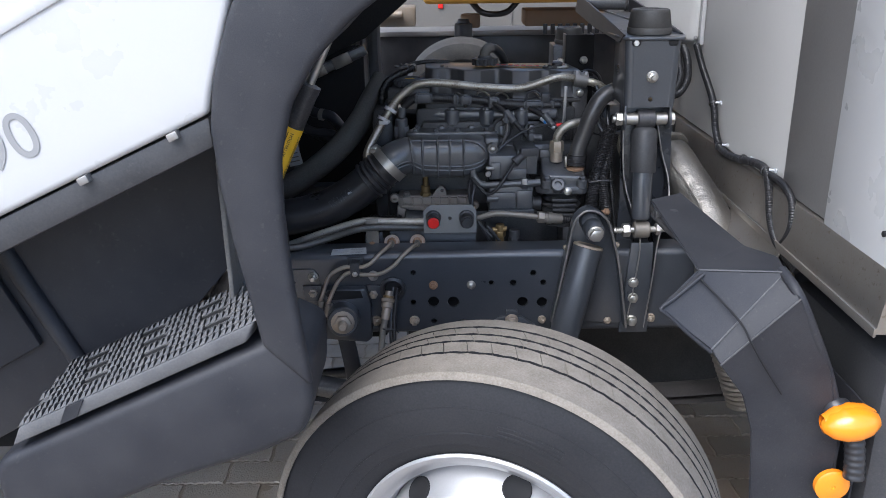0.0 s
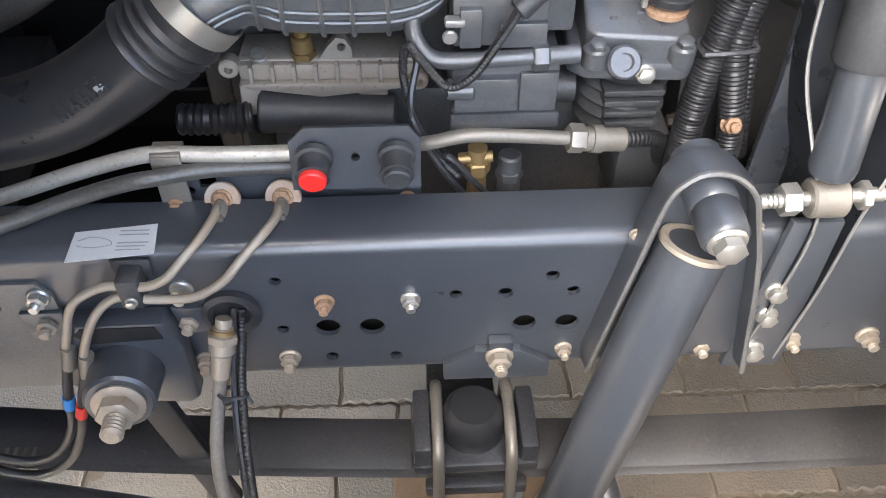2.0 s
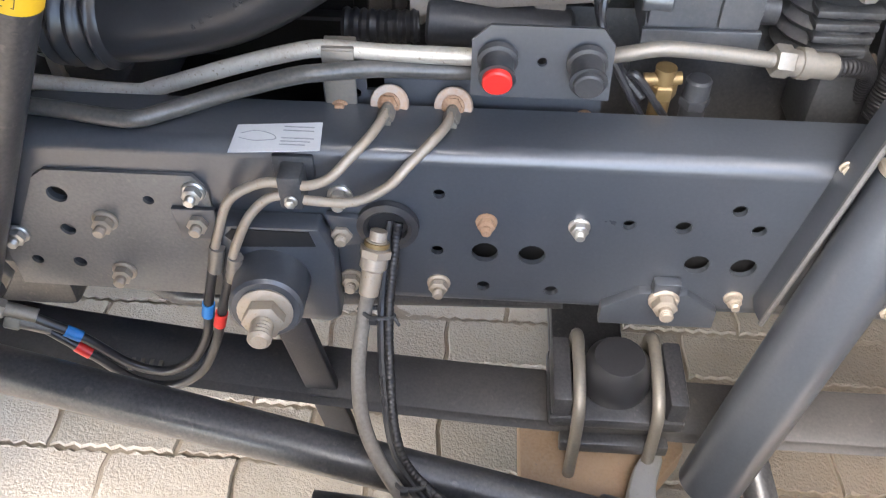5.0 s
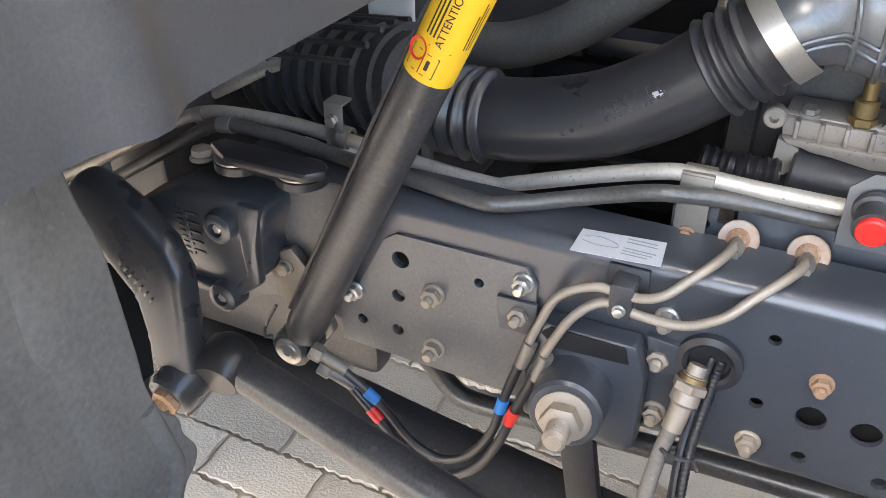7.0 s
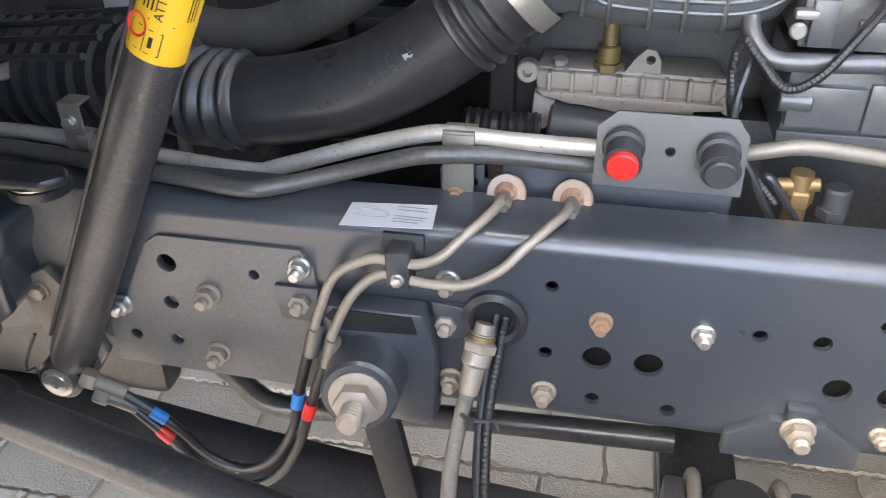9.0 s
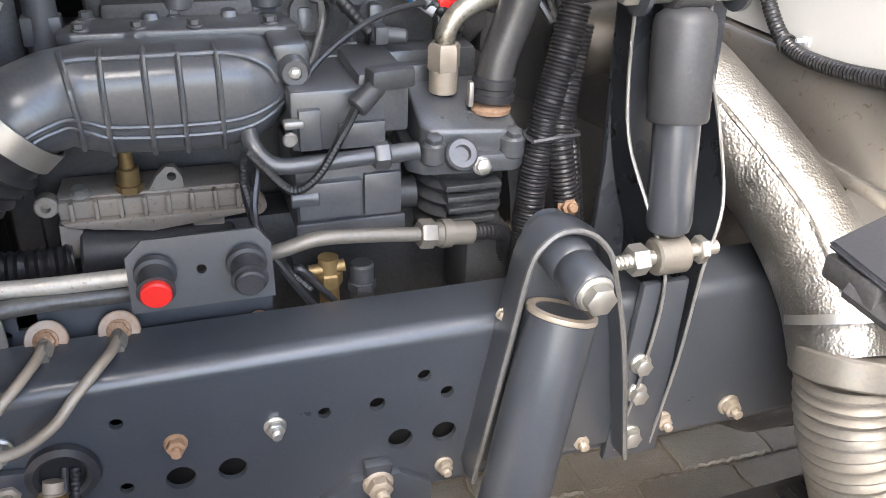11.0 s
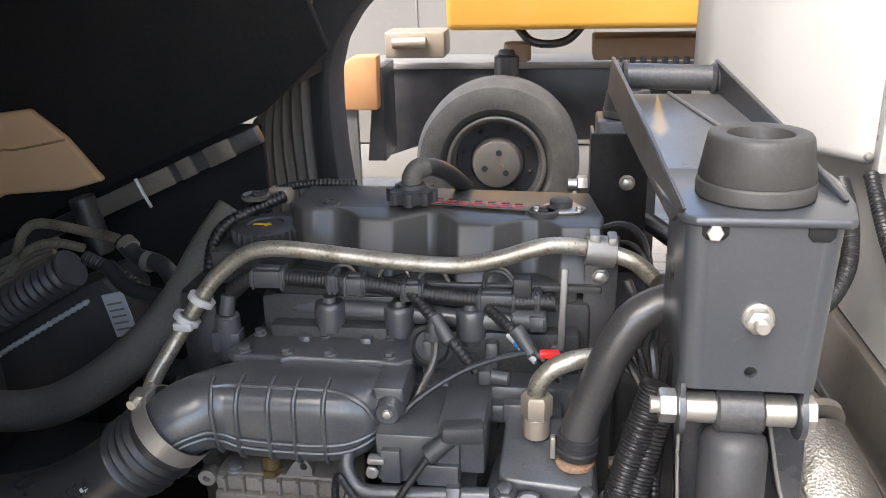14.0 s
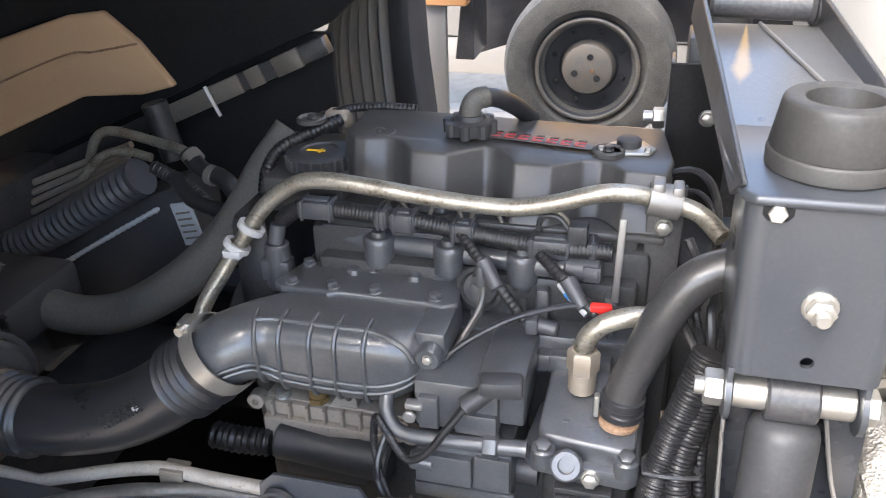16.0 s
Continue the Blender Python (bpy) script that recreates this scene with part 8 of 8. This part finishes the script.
for k in range(4):
    part("top_rail", cyl((-1.136, 0.85 + 0.010 * k, 1.146 + 0.026 * k), (-0.721, 0.85 + 0.010 * k, 1.353 + 0.012 * k), 0.0085, None, 10), M_ALU, rad, "aluminium rail")
part("edge_trim", tube([(-0.898, 0.745, 1.116), (-0.75, 0.745, 1.205), (-0.587, 0.745, 1.299)], 0.007, 8, pitch=0.018, depth=0.35), M_LABEL, rad, "pale notched trim edge")
part("paper_label", turned(box(-0.545, -0.495, 0.742, 0.748, 1.22, 1.32, 0.001), about((-0.52, 0.74, 1.27), 0, -12, 0)), M_LABEL, rad, "white paper label")
for i in range(5):
    part("print_bar", turned(box(-0.538, -0.503, 0.7405, 0.7425, 1.235 + 0.015 * i, 1.239 + 0.015 * i, 0), about((-0.52, 0.74, 1.27), 0, -12, 0)), M_PIPE, rad)
part("coolant_tube", tube([(-0.73, 0.74, 1.40), (-0.70, 0.74, 1.455), (-0.655, 0.74, 1.475), (-0.55, 0.73, 1.462), (-0.46, 0.70, 1.455), (-0.42, 0.68, 1.42)], 0.0105, 10), M_GALV, rad)
part("coolant_tube", tube([(-0.74, 0.72, 1.37), (-0.68, 0.72, 1.425), (-0.62, 0.72, 1.44), (-0.56, 0.72, 1.43)], 0.0095, 10), M_GALV, rad)
for pts, r, pit in (([(-0.46, 0.70, 1.455), (-0.42, 0.68, 1.43), (-0.36, 0.66, 1.42), (-0.32, 0.64, 1.38)], 0.018, 0), ([(-0.50, 0.70, 1.40), (-0.44, 0.66, 1.37), (-0.36, 0.64, 1.36), (-0.30, 0.62, 1.34)], 0.016, 0),
                    ([(-0.56, 0.72, 1.41), (-0.48, 0.70, 1.385), (-0.41, 0.68, 1.345), (-0.34, 0.64, 1.33)], 0.015, 0.007)):
    part("branch_hose", tube(pts, r, 12, pitch=pit, depth=0.12), M_RUBBER, rad)
part("hose_clamps", join(cyl((-0.455, 0.70, 1.452), (-0.438, 0.692, 1.442), 0.0205, None, 14), cyl((-0.40, 0.672, 1.425), (-0.385, 0.667, 1.423), 0.0205, None, 14)), M_ZINC, rad)
upper = thing("coolant_hose", (-0.5, 0.5, 1.1), "large dusty grey coolant hose leading to the engine", "hose")
part("hose", tube([(-0.86, 0.52, 1.215), (-0.78, 0.505, 1.195), (-0.66, 0.50, 1.172), (-0.55, 0.50, 1.188), (-0.44, 0.50, 1.245), (-0.33, 0.505, 1.33), (-0.25, 0.52, 1.42), (-0.20, 0.54, 1.50), (-0.16, 0.58, 1.56)], 0.040, 22, 10), M_GREYHOSE, upper)
part("end_ribs", tube([(-0.90, 0.53, 1.22), (-0.84, 0.515, 1.208)], 0.046, 20, 4, pitch=0.014, depth=0.12), M_GREYHOSE, upper)
wrap_c = thing("cable_loop", (-0.2, 0.5, 1.4), "black corrugated cable looping to the valve cover", "cable")
part("conduit", tube([(-0.15, 0.44, 1.40), (-0.165, 0.45, 1.50), (-0.15, 0.47, 1.56), (-0.11, 0.50, 1.585), (-0.06, 0.55, 1.60)], 0.012, 12, pitch=0.008, depth=0.15), M_CORR, wrap_c)
# black sheets added behind the engine bay in place of its deep shade
single("bay_backing", box(-2.0, -0.27, 1.04, 1.06, 0.52, 1.62, 0.004), M_CABBLACK, (-1.1, 1.05, 0.92), "added black sheet that keeps the far side of the engine bay dark", "liner")
inner = single("engine_side_backing", join(box(-0.27, 0.46, 0.70, 0.79, 0.55, 1.42, 0.01), box(-0.62, -0.27, 0.74, 0.79, 0.55, 1.08, 0.01)), M_CABBLACK, (0.1, 0.74, 0.70), "added black backing that keeps the gap beside the engine dark", "panel")
gearbox = thing("gearbox", (0.85, 0.45, 0.62), "dark cast gearbox housing behind the engine", "gearbox")
part("bell_housing", lathe([(0, 0.24), (0.03, 0.25), (0.14, 0.22), (0.30, 0.16), (0.75, 0.14)], (0.50, 0.48, 1.05), (1.5, 0.48, 0.98), 36), M_ENGINE2, gearbox)
# dark box added to close a bright gap above the bell housing
part("bell_backing", box(0.49, 0.80, 0.40, 0.62, 1.05, 1.46, 0.03), M_ENGINE2, gearbox)
# dark box added to keep the space beyond the rail in the dark
part("lower_backing", box(0.30, 1.40, 0.72, 1.02, 0.25, 0.80, 0.04), M_ENGINE2, gearbox)
part("sump", box(-0.10, 0.48, 0.32, 0.68, 0.62, 0.82, 0.03), M_ENGINE2, gearbox)
for i in range(10):
    t = 2 * math.pi * i / 10
    bolt(gearbox, (0.505, 0.48 + 0.235 * math.sin(t), 1.05 + 0.235 * math.cos(t)), (-1, 0, 0), r=0.012, material=M_NUT, stud=False)
# black sheet added below, hides lit ground where the bay is in shade
tray = single("belly_backing", box(-1.3, -0.16, 0.30, 0.78, 0.72, 0.78, 0.02), M_CABBLACK, (-0.8, 0.5, 0.72), "added black sheet that keeps the gap below the radiator dark", "tray")

# ---- neighbouring crane vehicle ----
NY = 3.0
crane = thing("neighbour_vehicle", (0.1, 3.6, GROUND), "parked black chassis vehicle with a yellow boom and a bare wheel", "vehicle")
part("chassis_beam", prism([(-0.55, 1.41), (-0.55, 0.93), (-0.20, 1.05), (0.6, 1.05), (0.9, 0.96), (2.5, 0.96), (2.5, 1.41)], NY + 0.40, NY + 0.65, bev=0.01), M_BLACK, crane)
part("beam_flange", box(-0.57, 2.5, NY + 0.37, NY + 0.68, 1.41, 1.445, 0.006), M_STRIP, crane, "pale top flange")
part("gusset", prism([(-0.49, 1.03), (-0.44, 1.47), (-0.40, 1.47), (-0.40, 1.03)], NY + 0.02, NY + 0.3, bev=0.005), M_BLACK, crane)
part("bump_stop", join(cyl((0.175, NY - 0.05, 1.40), (0.175, NY - 0.05, 1.53), 0.055, None, 20, 0.006), cyl((0.175, NY - 0.05, 1.53), (0.175, NY - 0.05, 1.555), 0.040, 0.034, 18, 0.004)), M_BLACK, crane)
part("orange_bracket", join(prism([(-0.63, 1.285), (-0.415, 1.285), (-0.41, 1.53), (-0.52, 1.53), (-0.60, 1.47)], NY - 0.05, NY + 0.05, bev=0.012)), M_ORANGE, crane, "weathered orange bracket")
part("hinge_block", join(box(-0.40, -0.12, NY + 0.1, NY + 0.3, 1.50, 1.62, 0.01), cyl((-0.36, NY + 0.08, 1.57), (-0.20, NY + 0.08, 1.575), 0.025, None, 14, 0.003)), M_NUT, crane)
part("grey_post", box(-0.64, -0.52, NY - 0.02, NY + 0.02, 0.5, 1.29, 0.01), M_STRIP, crane)
part("boom", box(-0.065, 3.5, NY - 0.25, NY + 0.25, 1.655, 2.25, 0.03, 3), M_BOOM, crane, "yellow crane boom")
part("boom_hose", tube([(0.22, NY - 0.1, 1.66), (0.28, NY - 0.12, 1.60), (0.36, NY - 0.12, 1.585), (0.44, NY - 0.1, 1.60), (0.50, NY - 0.1, 1.66)], 0.018, 10), M_RUBBER, crane)
part("deck_gear", join(box(0.55, 1.2, NY - 0.05, NY + 0.2, 1.505, 1.60, 0.01), cyl((0.22, NY, 1.50), (0.22, NY, 1.58), 0.06, None, 18, 0.006)), M_BROWN, crane)
part("teeth", join(*[box(0.66 + 0.045 * i, 0.685 + 0.045 * i, NY - 0.07, NY - 0.04, 1.46, 1.52, 0.003) for i in range(10)]), M_BLACK, crane)
NC = Vector((0.155, 2.62, 1.128))
WS = 0.872
nw = part("spare_wheel", lathe([(WS * a, WS * b) for a, b in [(0.0, 0.20), (-0.02, 0.24), (-0.055, 0.27), (-0.06, 0.33), (-0.045, 0.37), (0.02, 0.392), (0.18, 0.392), (0.24, 0.36), (0.25, 0.22)]], NC, NC + Vector((0, 1, 0)), 72, False), M_WORNTYRE, crane, "worn dusty grey tyre")
part("wheel_rim", lathe([(WS * a, WS * b) for a, b in [(-0.02, 0.24), (-0.045, 0.235), (-0.04, 0.222), (0.0, 0.215), (0.03, 0.195), (0.035, 0.135), (0.02, 0.122)]], NC, NC + Vector((0, 1, 0)), 56, False), M_PLASTIC, nw)
part("rim_ring", lathe([(WS * a, WS * b) for a, b in [(-0.046, 0.218), (-0.05, 0.226), (-0.047, 0.236)]], NC, NC + Vector((0, 1, 0)), 56, False), M_PIPE, nw)
part("hub_disc", lathe([(WS * a, WS * b) for a, b in [(0.04, 0.20), (0.045, 0.13), (0.0, 0.118), (-0.03, 0.112), (-0.034, 0.105), (-0.034, 0.0)]], NC, NC + Vector((0, 1, 0)), 40, False), M_HUB, nw, "bare steel hub")
for i in range(8):
    t = 2 * math.pi * i / 8 + 0.3
    bolt(nw, NC + Vector((0.144 * math.sin(t), 0.026, 0.144 * math.cos(t))), r=0.0115, material=M_BLACK)
for i in range(3):
    t = 2 * math.pi * i / 3 + 0.2
    # black disc paints the shade of a hub hole
    part("hub_hole", cyl(NC + Vector((0.052 * math.sin(t), -0.029, 0.052 * math.cos(t))), NC + Vector((0.052 * math.sin(t), -0.032, 0.052 * math.cos(t))), 0.013), M_BLACK, nw)
part("hub_spot", lathe([(0, 0.010), (0.003, 0.009), (0.004, 0.0)], NC + Vector((0.02, -0.0295, -0.005)), NC + Vector((0.02, -1, -0.005)), 16, False), M_RUST, nw, "ochre grease spot")
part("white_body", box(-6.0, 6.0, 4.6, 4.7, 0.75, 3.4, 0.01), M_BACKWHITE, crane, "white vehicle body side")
part("body_skirt", box(-6.0, 6.0, 4.62, 4.7, 0.50, 0.74, 0.01), M_STRIP, crane)
for x in (-1.6, -0.5, 0.6, 1.7):
    part("body_seam", box(x, x + 0.012, 4.594, 4.6, 0.78, 3.38, 0.001), M_STRIP, crane)
part("marker_light", box(0.02, 0.06, 4.58, 4.6, 1.50, 1.56, 0.004), M_RED, crane, "small red and white marker")
part("running_wheels", join(*[cyl((x, 4.0, 0.52), (x, 4.3, 0.52), 0.46, None, 40, 0.03) for x in (-2.2, 2.6)]), M_TYRE, crane)

# ---- pavers ----
PT = 0.1415
PL = 0.287
prng = random.Random(7)


def paver_outline(w, h, gap=0.0030):
    """A block whose edges run in a shallow zigzag, so that neighbours interlock."""
    n = 16
    wave = [0.0030 if i % 2 else -0.0030 for i in range(n + 1)]
    side = [(0.0, 0.0), (0.26, 0.0035), (0.5, -0.001), (0.74, -0.0035)]
    pts = [(gap + (w - 2 * gap) * i / n, gap + wave[i]) for i in range(n)]
    pts += [(w - gap + dx, gap + (h - 2 * gap) * f + wave[n]) for f, dx in side]
    pts += [(gap + (w - 2 * gap) * i / n, h - gap + wave[i]) for i in range(n, 0, -1)]
    pts += [(gap + dx, gap + (h - 2 * gap) * f + wave[0]) for f, dx in [(1.0, 0.0)] + side[:0:-1]]
    return pts


def paver_mesh(k, w):
    bm = bmesh.new()
    r = random.Random(k)
    tz = [r.uniform(-0.003, 0.003) for _ in range(3)]
    o = [(x + r.uniform(-0.0016, 0.0016), y + r.uniform(-0.0022, 0.0022)) for x, y in paver_outline(w, PT)]
    cx, cy = w / 2, PT / 2

    def z(x, y):
        return tz[0] + tz[1] * (x - cx) / cx + tz[2] * (y - cy) / cy

    top = [bm.verts.new((x + (0.003 if x < cx else -0.003), y + (0.0045 if y < cy else -0.0045), z(x, y) + r.uniform(-0.0014, 0.0014))) for x, y in o]
    low = [bm.verts.new((x, y, z(x, y) - 0.010)) for x, y in o]
    bm.faces.new(top)
    for i in range(len(o)):
        j = (i + 1) % len(o)
        bm.faces.new((low[i], low[j], top[j], top[i]))
    bmesh.ops.recalc_face_normals(bm, faces=bm.faces)
    me = bpy.data.meshes.new("paver")
    bm.to_mesh(me)
    bm.free()
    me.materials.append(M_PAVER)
    return me


PAVERS = [paver_mesh(k, PL) for k in range(14)]
PROT = pose(0, 0, 0, 0, 0, -0.35)
near, rest_v, rest_f = 0, [], []
for row in range(-26, 36):
    x, y = -0.651 - 16 * PL + (0.0 if row % 2 else PL / 2), 0.040 + row * PT
    while x < 5.0:
        me = PAVERS[prng.randrange(14)]
        m = PROT @ Matrix.Translation((x, y, GROUND + prng.uniform(-0.001, 0.001)))
        if -1.55 < x < 1.45 and -0.85 < y < 1.25 and near < 300:
            ob = new("paver", me)
            ob.parent = ground
            ob.matrix_basis = m
            near += 1
        else:
            base = len(rest_v)
            rest_v += [m @ v.co for v in me.vertices]
            rest_f += [[base + i for i in p.vertices] for p in me.polygons]
        x += PL
rest = bpy.data.meshes.new("outer_pavers")
rest.from_pydata([tuple(v) for v in rest_v], [], rest_f)
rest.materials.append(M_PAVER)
outer = new("outer_pavers", rest)
tagged(outer, "pale concrete interlocking pavers around the truck", "paving", kind="stuff")
